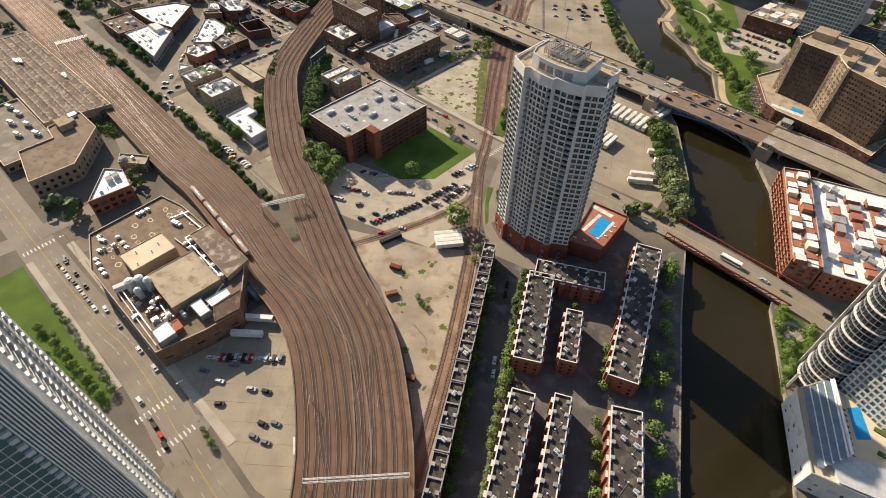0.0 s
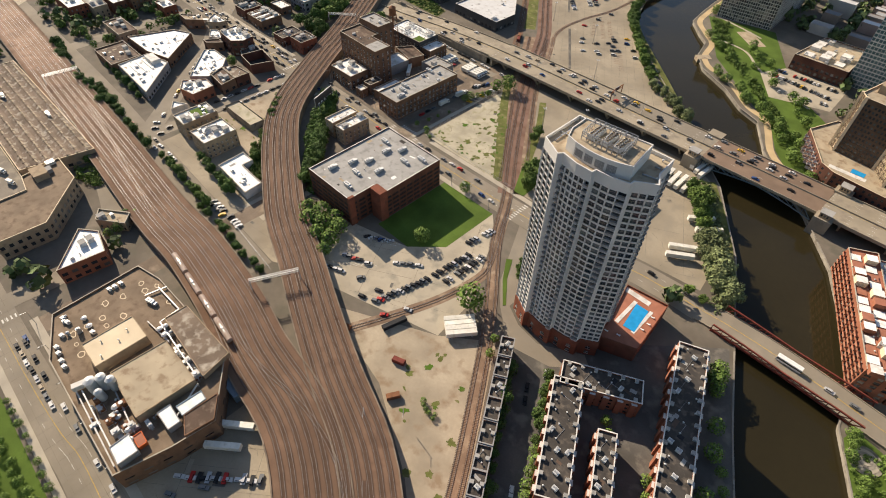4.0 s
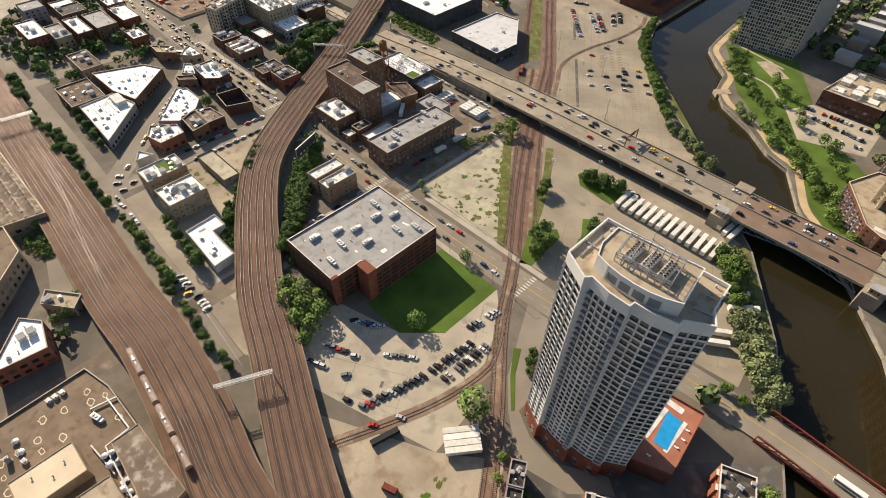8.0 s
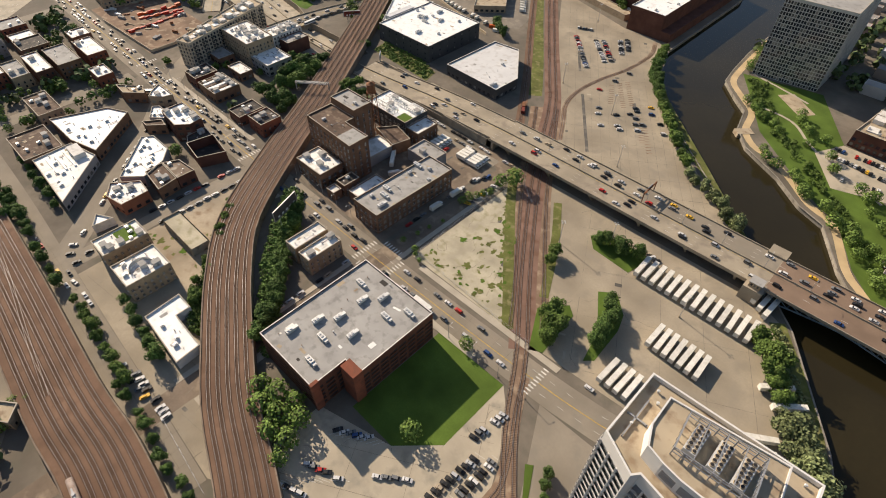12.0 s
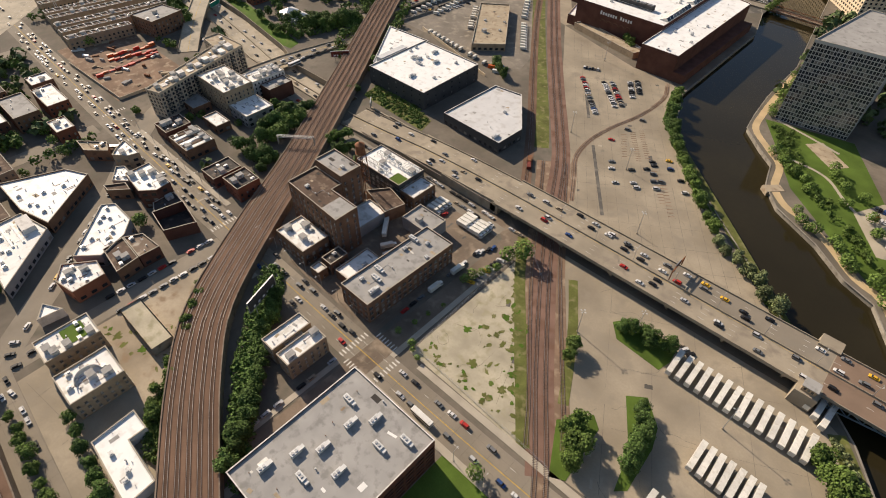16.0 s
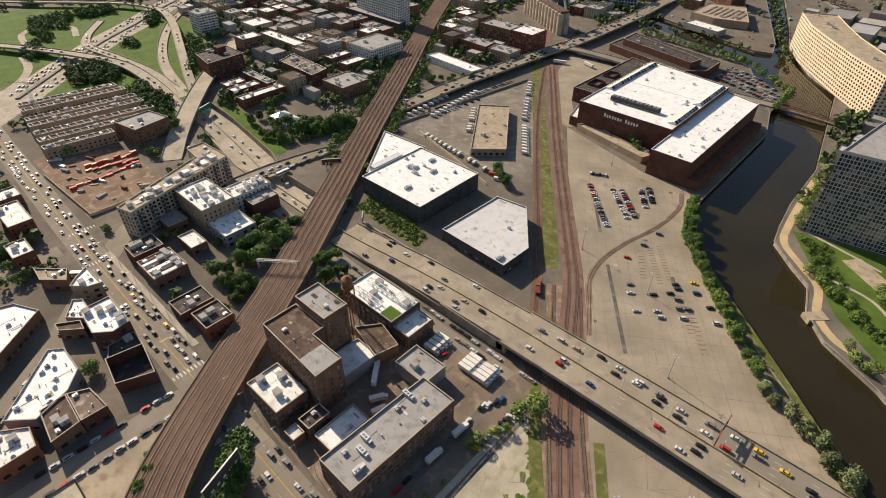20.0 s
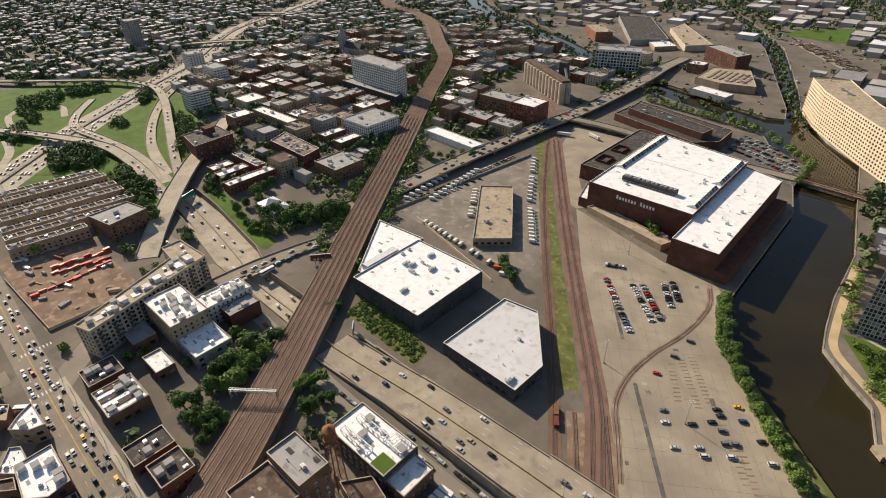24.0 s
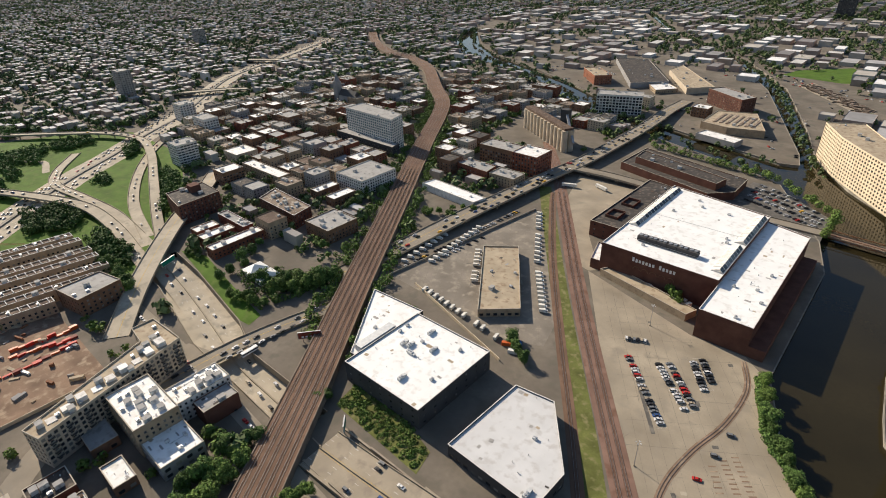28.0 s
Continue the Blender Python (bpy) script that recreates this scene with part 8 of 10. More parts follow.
# newspaper lot: rows of parked cars
for x0, y0, x1, y1, n, fill in ((-370, 557, -330, 514, 20, 0.85), (-352, 562, -324, 533, 14, 0.9), (-347, 567, -321, 538, 14, 0.9), (-338, 580, -321, 555, 10, 0.9), (-334, 585, -320, 565, 9, 0.9)):
    car_line(x0, y0, x1, y1, n, 42, fill)
car_line(-379, 572, -366, 578, 6, 115, 1)
for x, y in ((-299, 531), (-301, 512), (-303, 492), (-289, 469), (-285, 462), (-274, 470), (-268, 488), (-265, 485), (-267, 478), (-261, 476), (-275, 450), (-266, 458), (-257, 469), (-253, 472), (-262, 455), (-252, 463), (-260, 497), (-255, 489), (-236, 472), (-244, 482), (-250, 502), (-264, 516), (-272, 528)):
    car(x, y, 40 if y < 490 else 20)
# streets
car_line(-284, 243, -180, 244, 14, 0, 0.4, 0.07)
car_line(-284, 252, -176, 253, 14, 180, 0.45, 0.07)
for y, d, f in ((243.5, 0, 0.6), (246.5, 0, 0.5), (251.8, 180, 0.7), (255.2, 180, 0.6)):
    car_line(-400, y, -305, y - 2, 13, d, f * 0.8, 0.08, jitter=1.0)
    car_line(-585, y + 3.4, -430, y + 1, 24, d, f * 0.85, 0.08, jitter=1.0)
    car_line(-760, y + 9, -590, y + 4, 27, d, f * 0.8, 0.08, far=True, jitter=0.5)
    car_line(-900, y + 14, -765, y + 9, 17, d, f * 0.6, 0.08, far=True, jitter=0.5)
car_line(-302, 180, -302, 236, 9, 90, 0.6, 0.08)
car_line(-286.6, 316, -285, 346, 10, 20, 0.9, 0.08)
car_line(-381, 367.4, -288, 366, 17, 0, 0.8, 0.1)
car_line(-299, 270, -299, 340, 12, 90, 0.55, 0.08)
car_line(-406, 174, -406, 238, 11, 90, 0.85, 0.08)
car_line(-419, 174, -419, 238, 11, 90, 0.7, 0.08)
car_line(-446, 156, -536, 246, 18, 135, 0.6, 0.08)
car_line(-438, 148, -528, 246, 18, 135, 0.4, 0.08)
car_line(-300, 3, -170, 5, 18, 0, 0.4, 0.08)
car_line(-290, -1, -240, 0, 8, 0, 0.9, 0.08)
car_line(-290, 2.6, -246, 3, 7, 0, 0.6, 0.08)
car_line(-180, -8, -130, -11, 9, 180, 0.7, 0.08)
car_line(-335, 117, -300, 117, 6, 80, 0.6, 0.08)
car_line(-300, 120, -286, 119, 5, 90, 0.9, 0.08)
car_line(-480, 120, -345, 116, 20, 0, 0.45, 0.08)
car_line(-440, 362, -306, 361, 24, 0, 0.75, 0.1)
car_line(-690, 370, -500, 366, 28, 0, 0.75, 0.1)
car_line(-571, 345, -560, 470, 16, 92, 0.8, 1.0, 0.7)
car_line(-578, 345, -567, 470, 16, 272, 0.7, 1.0, 0.7)
# bus yard, truck yard, brick yard
car_line(-186, 358, -176, 356, 3, 60, 0.8)
car_line(-300, 334, -292, 352, 5, 100, 0.9)
for x, y, d in ((-170, 20, 30), (-160, 22, 30), (-146, 30, 35), (-140, 34, 30), (-150, 16, 40), (-128, 24, 20), (-124, 28, 25), (-120, 20, 30), (-126, 18, 20), (-163, 31, 32)):
    car(x, y, d)
for x0, y0, x1, y1, n, d in ((-176, 24, -150, 48, 7, 40), (-348, 345, -330, 350, 5, 80)):
    car_line(x0, y0, x1, y1, n, d, 0.7)
car_line(-100, 174, -56, 106, 12, -59, 0.5)
car_line(-106, 168, -62, 98, 12, -59, 0.3)
car_line(-40, 259, 60, 256, 9, 0, 0.5, 1.5)
car_line(-166, 262, -70, 264, 9, 0, 0.4, 0.08)
# court by the riverside park, yard of the plant
car_line(-142, 542, -94, 542, 18, 90, 0.85, 0.06, far=True)
car_line(-142, 532, -94, 526, 18, 90, 0.8, 0.06, far=True)
car_line(-128, 508, -92, 516, 12, 100, 0.6, 0.06, far=True)
car_line(-172, 28, -148, 50, 9, 130, 0.9, 0.06)
# the crossing by the railway, the industrial yards and the ramps
for x, y, d in ((-395, 121.5, 10), (-382, 121.8, 0), (-375, 121.6, 0), (-360.6, 120, 0), (-317.4, 119.4, 80), (-313.5, 119.4, 80), (-309.7, 119.5, 80), (-306, 119.4, 80), (-418, 128, 60), (-424, 132, 50), (-412, 136, 90), (-409, 128, 80), (-430, 140, 130), (-404, 122, 0)):
    car(x, y, d, 0.08)
lot_dice = random.Random(31)
for i in range(900):
    x, y = lot_dice.uniform(-900, -330), lot_dice.uniform(1010, 1500)
    if noise.noise((x * 0.02, y * 0.02, 3)) > 0.12 and not inside(x, y, RIVER):
        car(x, y, lot_dice.choice((35, 125)), 0.05, far=True)
for pts in ([(-780, 436, 0.4), (-837, 457, 3.6), (-918, 490, 6.9), (-1018, 529, 7.3), (-1094, 545, 7.3), (-1162, 525, 7.3), (-1220, 480, 7.1)], [(-1110, 600, 0.4), (-1050, 545, 0.6), (-990, 504, 0.6), (-926, 470, 0.6), (-865, 446, 0.5), (-790, 428, 0.3)],
            [(-1060, 430, 0.7), (-1010, 414, 1.3), (-945, 421, 1.6), (-872, 428, 1.1)], [(-740, 404, 0.3), (-824, 414, 3.1), (-899, 412, 6.1), (-963, 390, 7.1), (-1031, 358, 7.1), (-1100, 322, 6.1)]):
    ln = smooth(pts, 13)
    for a, b in zip(ln, ln[1:]):
        if lot_dice.random() < 0.55:
            car(a.x, a.y, math.degrees(math.atan2(b.y - a.y, b.x - a.x)), a.z + 0.05, far=True)
# far traffic
for off in (-17, -13, -9, 9, 13, 17):
    ln = beside(smooth([(-1640, 1300, 0), (-1452, 950, 0), (-1290, 745, 0), (-1130, 570, 0), (-1020, 435, 0), (-890, 300, 0)], 11), off)
    for a, b in zip(ln, ln[1:]):
        if car_dice.random() < 0.6:
            car(a.x, a.y, math.degrees(math.atan2(b.y - a.y, b.x - a.x)), 0.12, far=True)
for a, b in zip(smooth([(-480, 380, -2.0), (-560, 386, -5), (-660, 402, -4.7), (-740, 410, -0.8)], 16), smooth([(-480, 394, -2), (-560, 396, -5), (-660, 414, -4.7), (-740, 420, -0.8)], 16)):
    for p in (a, b):
        if car_dice.random() < 0.7:
            car(p.x, p.y + car_dice.uniform(-3, 3), 175, p.z + 0.05)
for pts in ([(-594, 500, 0.5), (-584, 560, 3.2), (-573, 700, 6.1), (-566, 790, 6.1), (-558, 960, 7.1), (-566, 1100, 6.1)],):
    ln = smooth(pts, 9)
    for a, b in zip(ln, ln[1:]):
        for off in (-6, -2, 3, 6.5):
            if car_dice.random() < 0.42:
                car(a.x + off, a.y, math.degrees(math.atan2(b.y - a.y, b.x - a.x)), a.z, far=True)
for x0, y0, x1, y1, n, d in ((-386, 856, -318, 828, 24, 62), (-386, 868, -316, 838, 24, 62), (-386, 880, -316, 848, 24, 62), (-386, 892, -322, 862, 20, 62), (-384, 902, -340, 880, 14, 62)):
    car_line(x0, y0, x1, y1, n, d, 0.8, far=True)
car_line(-588, 560, -578, 700, 40, 20, 0.8, 0.05, far=True)


def plain(name, m, *boxes):
    q = Shape()
    for bx in boxes:
        q.box(*bx[:6], 0, True, bx[6] if len(bx) > 6 else 0.0)
    me = bpy.data.meshes.new(name)
    me.from_pydata(q.v, [], [tuple(f) for f in q.f])
    me.materials.append(MATS[m])
    return me


HAUL = {"trailer": (plain("trailer_box", "trailer_white", (-7.8, 7.8, -1.3, 1.3, 1.25, 4.1)), [("underframe", plain("underframe", "black", (-7.2, 7.0, -0.5, 0.5, 0.9, 1.25)))], "semi_trailer", "white box semi-trailer parked in the yard", (-6.2, -5.0, 5.2), 1.1),
        "van": (plain("van_box", "trailer_white", (-2.3, 2.3, -1.05, 1.05, 0.6, 2.9)), [("cab", plain("van_cab", "paint_white", (2.3, 3.9, -0.98, 0.98, 0.6, 2.1, 0.1))), ("windshield", plain("van_glass", "car_glass", (2.5, 3.84, -0.94, 0.94, 1.45, 2.0, 0.03)))], "delivery_van", "white boxy delivery van in the yard", (-1.6, 2.6), 0.9),
        "bus": (plain("bus_body", "paint_white", (-5.9, 5.9, -1.3, 1.3, 0.5, 3.1)), [("window_band", plain("bus_glass", "car_glass", (-5.93, 5.93, -1.33, 1.33, 1.6, 2.5)))], "bus", "white city bus with a dark window band", (-3.6, 4.0), 1.1),
        "truck": (plain("truck_box", "trailer_white", (-3.75, 3.75, -1.25, 1.25, 1.0, 3.7)), [("cab", plain("truck_cab", "paint_white", (3.9, 5.8, -1.15, 1.15, 0.6, 2.6, 0.1))), ("windshield", plain("truck_glass", "car_glass", (4.1, 5.75, -1.1, 1.1, 1.7, 2.4, 0.03)))], "box_truck", "white box truck with a square cab", (-2.4, 4.4), 1.05)}


def hauler(x, y, deg, kind="trailer", z=0.03):
    me, bits, name, label, axles, half = HAUL[kind]
    ob = new(name, me)
    ob.matrix_basis = pose(x, y, z, 0, 0, deg + car_dice.uniform(-1.5, 1.5))
    tagged(ob, label, name.replace("_", " "), "haulers and vans")
    for nm, m2 in bits:
        new(nm, m2).parent = ob
    for a in axles:
        for e in (-half, half):
            q = new("wheel", WHEEL)
            q.parent = ob
            q.location, q.scale = (a, e, 0.5 if kind != "van" else 0.36), (1.5, 1.5, 1.5) if kind != "van" else (1.1, 1.1, 1.1)
    return ob


for x, y in ((-462, 34), (-449, 35.5), (-430, 35), (-414, 35.5), (-440, 28), (-422, 26)):
    hauler(x, y, 20, "van", 5.05)
for i in range(14):
    hauler(-181 + i * 4.75, 345.5 - i * 0.05, 90)
for i in range(7):
    hauler(-153 + i * 4.2, 309 - i * 0.2, 90)
for i in range(4):
    hauler(-159 + i * 4.3, 275.5, 88)
for i in range(4):
    hauler(-130 + i * 4, 375 - i * 3, 85)
hauler(-94, 292, 35), hauler(-92, 285, 35), hauler(-98, 322, 40), hauler(-90, 316, 40)
for i in range(4):
    hauler(-320.5, 348 + i * 2.9, 2, "truck")
    hauler(-310.5, 348 + i * 2.9, 2, "truck")
for i in range(4):
    hauler(-343, 345.5 + i * 3.4, 3, "truck")
for x, y, d, k in ((-352, 314, 130, "trailer"), (-340, 304, 60, "truck"), (-334, 300, 70, "truck"), (-298, 300, 88, "truck"), (-298, 318, 88, "truck"), (-20, 258, -2, "bus"), (-402, 650, -62, "trailer"), (-398, 646, -62, "trailer"),
                   (-393, 643, -62, "trailer"), (-366, 630, 70, "trailer"), (-362, 628, 70, "trailer"), (-540, 775, 20, "trailer"), (-510, 790, -20, "trailer"), (-141.5, 158.3, 52, "trailer"), (-143.8, 160.1, 52, "trailer"), (-146.1, 161.9, 52, "trailer"), (-148.4, 163.7, 52, "trailer"),
                   (-172, 45, 42, "trailer"), (-108, 28, -35, "truck"), (-176, 54, 40, "trailer"), (-548, 240, 45, "bus"), (-250, 242, 0, "bus"), (-562, 400, 92, "bus")):
    hauler(x, y, d, k, 1.6 if k == "bus" and x > -100 else (0.08 if k == "bus" else 0.03))
for x0, y0, x1, y1, n, d in ((-530, 700, -477, 615, 13, 20), (-470, 606, -436, 560, 10, 25), (-442, 516, -526, 529, 13, 100), (-566, 545, -572, 610, 8, 20), (-500, 560, -530, 604, 9, 35), (-548, 560, -556, 640, 12, 18)):
    for i in range(n):
        t = (i + 0.5) / n
        if car_dice.random() < 0.9:
            hauler(x0 + (x1 - x0) * t, y0 + (y1 - y0) * t, d, "van")
car_line(-560, 540, -548, 690, 44, 15, 0.85, far=True)
car_line(-548, 560, -540, 640, 18, 15, 0.4, far=True)
# white tank wagons standing beside the plant
for i in range(4):
    a, b = Vector((-284 + i * 18.3, 80 - i * 1.75, 7.9)), Vector((-268 + i * 18.3, 78.5 - i * 1.75, 7.9))
    t = thing("tank_wagon", ((a.x + b.x) / 2, (a.y + b.y) / 2, 5.66), "dirty white railway tank wagon on the viaduct siding", "tank wagon", "tank wagons beside the plant")
    d = (b - a).normalized()
    side = Vector((-d.y, d.x, 0))
    c = Shape()
    rim = [side * 1.45 * math.cos(k * math.pi / 7) + Vector((0, 0, 1.45 * math.sin(k * math.pi / 7))) for k in range(14)]
    for k in range(14):
        p, q = rim[k], rim[(k + 1) % 14]
        c.face([tuple(a + p), tuple(b + p), tuple(b + q), tuple(a + q)])
    c.face([tuple(a + p) for p in rim]).face([tuple(b + p) for p in reversed(rim)])
    c.done("tank", "wagon_tan", t)
    Shape().bar(tuple(a - d * 0.8 - Vector((0, 0, 1.5))), tuple(b + d * 0.8 - Vector((0, 0, 1.5))), 1.6, 0.4).done("underframe", "rust_brown", t)
    m_ = (a + b) / 2
    Shape().cyl(m_.x, m_.y, 9.3, 9.9, 0.7, 0.7, 10).bar(tuple(m_ - d * 3 + Vector((0, 0, 1.6))), tuple(m_ + d * 3 + Vector((0, 0, 1.6))), 0.6, 0.1).done("manway", "metal_grey", t)
    for e in (-0.38, 0.38):
        w = m_ + d * e * 18
        Shape().box(w.x - 1.2, w.x + 1.2, w.y - 0.9, w.y + 0.9, 5.66, 6.4).done("bogie", "black", t)


def gather_far_cars():
    for paint, rows in rest_of_cars.items():
        s = Shape()
        for x, y, z, deg, suv in rows:
            c, sn = math.cos(radians(deg)), math.sin(radians(deg))
            n = len(s.v)
            for lo, hi, x0, x1, w0 in ((0.3, 0.95, -2.3, 2.3, 0.9), (0.95, 1.6 if suv else 1.4, -1.6, 0.9, 0.75)):
                t = Shape().box(x0, x1, -w0, w0, lo, hi, 0 if lo < 0.5 else 1, False, 0 if lo < 0.5 else 0.12)
                k = len(s.v)
                s.v += [(x + a * c - b * sn, y + a * sn + b * c, z + h) for a, b, h in t.v]
                s.f += [tuple(k + q for q in f) for f in t.f]
                s.m += [(0 if i == 0 else j) for i, j in enumerate(t.m)]
        s.done("far_traffic", ["paint_" + paint + "_car", "car_glass"], None, f"far {paint} cars on streets and freeway", (rows[0][0], rows[0][1], 0), "stuff", "traffic")


gather_far_cars()
# ---- railway gantries, masts, signs and other small structures ----
def signal_bridge(x0, y0, x1, y1, z, top, label):
    t = thing("signal_bridge", (x0, y0, z), label, "signal bridge", "signal bridges")
    a, b = Vector((x0, y0, top)), Vector((x1, y1, top))
    d = (b - a).normalized()
    o = Vector((-d.y, d.x, 0)) * 0.7
    s = Shape()
    n = 14
    for e in (-o, o):
        for h in (0, 1.3):
            s.bar(tuple(a + e + Vector((0, 0, h))), tuple(b + e + Vector((0, 0, h))), 0.22)
        for i in range(n):
            p, q = a + (b - a) * (i / n) + e, a + (b - a) * ((i + 1) / n) + e
            s.bar(tuple(p), tuple(q + Vector((0, 0, 1.3))), 0.14)
    for i in range(n + 1):
        p = a + (b - a) * (i / n) + Vector((0, 0, 1.3))
        s.bar(tuple(p - o), tuple(p + o), 0.14)
    s.done("truss", "metal_pale", t)
    for p in (a, b):
        m = Shape()
        for e in (-o, o):
            m.bar((p.x + e.x, p.y + e.y, z), (p.x + e.x, p.y + e.y, top + 1.3), 0.3)
        m.bar((p.x - o.x, p.y - o.y, z + 1), (p.x + o.x, p.y + o.y, top - 1), 0.15)
        m.done("leg", "metal_grey", t)
    for i in range(4):
        p = a + (b - a) * ((i + 0.7) / 4.6)
        Shape().box(p.x - 0.25, p.x + 0.25, p.y - 0.25, p.y + 0.25, top - 1.6, top).done("signal_head", "black", t)
    return t


signal_bridge(-90, 20, -62, 50, 5.6, 12.5, "long pale steel signal bridge across the tracks")
signal_bridge(-235, 98, -224, 120.5, 5.6, 12, "pale steel signal bridge where the tracks join")
signal_bridge(-466, 318, -446, 334, 5.6, 11, "pale steel signal bridge over the curve")
signal_bridge(-522, 92, -518, 116, 5.6, 12, "dark steel signal bridge on the west line")
for x, y in ((-118, 44), (-96, 64), (-140, 96), (-128, 108)):
    t = thing("catenary_mast", (x, y, 5.6), "thin steel line mast beside the tracks", "mast")
    Shape().bar((x, y, 5.6), (x, y, 12), 0.25).bar((x, y, 11.5), (x + 3, y - 3, 11.5), 0.15).done("pole", "metal_grey", t)


def flood_mast(x, y, h=17):
    t = thing("light_mast", (x, y, 0), "tall thin parking lot light mast", "light mast", "light masts of the lots")
    Shape().cyl(x, y, -0.05, 0.9, 0.45, 0.45, 10).done("footing", "bridge_concrete", t)
    Shape().cyl(x, y, 0.9, h, 0.2, 0.1, 8).done("pole", "metal_grey", t)
    for dx, dy in ((1, 0), (-1, 0), (0, 1), (0, -1)):
        Shape().bar((x, y, h - 0.2), (x + dx * 1.2, y + dy * 1.2, h - 0.1), 0.08).box(x + dx * 1.2 - 0.35, x + dx * 1.2 + 0.35, y + dy * 1.2 - 0.25, y + dy * 1.2 + 0.25, h - 0.25, h).done("lamp_head", "metal_pale", t)
    return t


for x, y in ((-277, 468), (-240, 416), (-372, 596), (-330, 480), (-226, 330), (-150, 330), (-204, 350)):
    flood_mast(x, y)


def street_lamp(x, y, deg, z=0.0, h=9.0):
    t = thing("street_lamp", (x, y, z), "grey steel street lamp with a curved arm", "street lamp", "street lamps")
    c, s = math.cos(radians(deg)), math.sin(radians(deg))
    Shape().cyl(x, y, z - 0.05, z + h, 0.14, 0.08, 7).done("pole", "metal_grey", t)
    Shape().bar((x, y, z + h - 0.1), (x + 2.2 * c, y + 2.2 * s, z + h + 0.5), 0.09).done("arm", "metal_grey", t)
    Shape().bar((x + 2.0 * c, y + 2.0 * s, z + h + 0.4), (x + 2.9 * c, y + 2.9 * s, z + h + 0.45), 0.3, 0.16).done("lamp", "metal_pale", t)


for i in range(9):
    street_lamp(-300 + i * 24, 385.5, 90 if i % 2 else -90, 8.0, 10)
for i in range(7):
    street_lamp(-275 + i * 16, 237.4, 90, 0.16)
    street_lamp(-400 + i * 14, 259.5, -90, 0)
for i in range(6):
    street_lamp(-296 + i * 26, 10, -90, 0.16)
    street_lamp(-560 + i * 22, 260.8, -90, 0.16)


def billboard(x0, y0, x1, y1, h0, h1, label, m="dark_wall"):
    t = thing("billboard", ((x0 + x1) / 2, (y0 + y1) / 2, 0), label, "billboard", "billboards")
    d = (Vector((x1, y1)) - Vector((x0, y0))).normalized()
    n = Vector((d.y, -d.x)) * 0.25
    s = Shape()
    s.prism([(x0 + n.x, y0 + n.y), (x1 + n.x, y1 + n.y), (x1 - n.x, y1 - n.y), (x0 - n.x, y0 - n.y)], h0, h1, 0, 0, True)
    s.done("panel", m, t)
    f = Shape()
    for h in (h0 - 0.2, h1):
        f.bar((x0, y0, h), (x1, y1, h), 0.7, 0.3)
    for p in ((x0, y0), (x1, y1)):
        f.bar((*p, h0), (*p, h1), 0.7, 0.3)
    f.done("frame", "metal_grey", t)
    k = Shape()
    for i in range(5):
        q = Vector((x0, y0)) + (Vector((x1, y1)) - Vector((x0, y0))) * (0.15 + 0.17 * i)
        k.bar((q.x + n.x * 1.15, q.y + n.y * 1.15, h0 + 1.2), (q.x + d.x * 1.6 + n.x * 1.15, q.y + d.y * 1.6 + n.y * 1.15, h0 + 1.2), 0.06, 1.2)
    k.done("lettering_bar", "paint_white", t, "pale bars of unreadable lettering")
    for q in (0.2, 0.8):
        p = Vector((x0, y0)) + (Vector((x1, y1)) - Vector((x0, y0))) * q
        Shape().cyl(p.x, p.y, -0.1, h0, 0.3, 0.3, 8).done("post", "metal_grey", t)


billboard(-349, 220, -356, 240, 9, 16, "dark billboard with pale lettering beside the viaduct")
billboard(-546, 428, -536, 440, 3, 8, "dark red billboard over the street", "rust_red")
billboard(-464, 402, -458, 396, 3.5, 7.5, "green highway sign board beside the viaduct", "sign_green")
billboard(-722, 424, -716, 410, 3, 7, "green highway sign under the overpass", "sign_green")
# wooden water tank on a steel frame, on the loft
wt = thing("water_tank", (-384, 326, 33), "rusty round water tank on a tall steel frame", "water tank")
s = Shape()
for a, b in ((-3, -3), (3, -3), (3, 3), (-3, 3)):
    s.bar((-384 + a, 326 + b, -0.1), (-384 + a * 0.7, 326 + b * 0.7, 34), 0.4)
for z in (6, 14, 22, 30):
    for (a, b), (c, d) in (((-3, -3), (3, -3)), ((3, -3), (3, 3)), ((3, 3), (-3, 3)), ((-3, 3), (-3, -3))):
        f = 1 - 0.3 * z / 34
        s.bar((-384 + a * f, 326 + b * f, z), (-384 + c * f, 326 + d * f, z), 0.2)
        s.bar((-384 + a * f, 326 + b * f, z), (-384 + c * f * 0.95, 326 + d * f * 0.95, z + 7), 0.15)
s.done("frame", "rust_brown", wt)
Shape().cyl(-384, 326, 34, 34.4, 3.3, 3.3, 16).cyl(-384, 326, 34.4, 40, 2.9, 2.8, 16).done("tank", "rust_brown", wt)
Shape().cyl(-384, 326, 40, 41.6, 3.0, 0.2, 16).done("tank_roof", "rust_brown", wt)
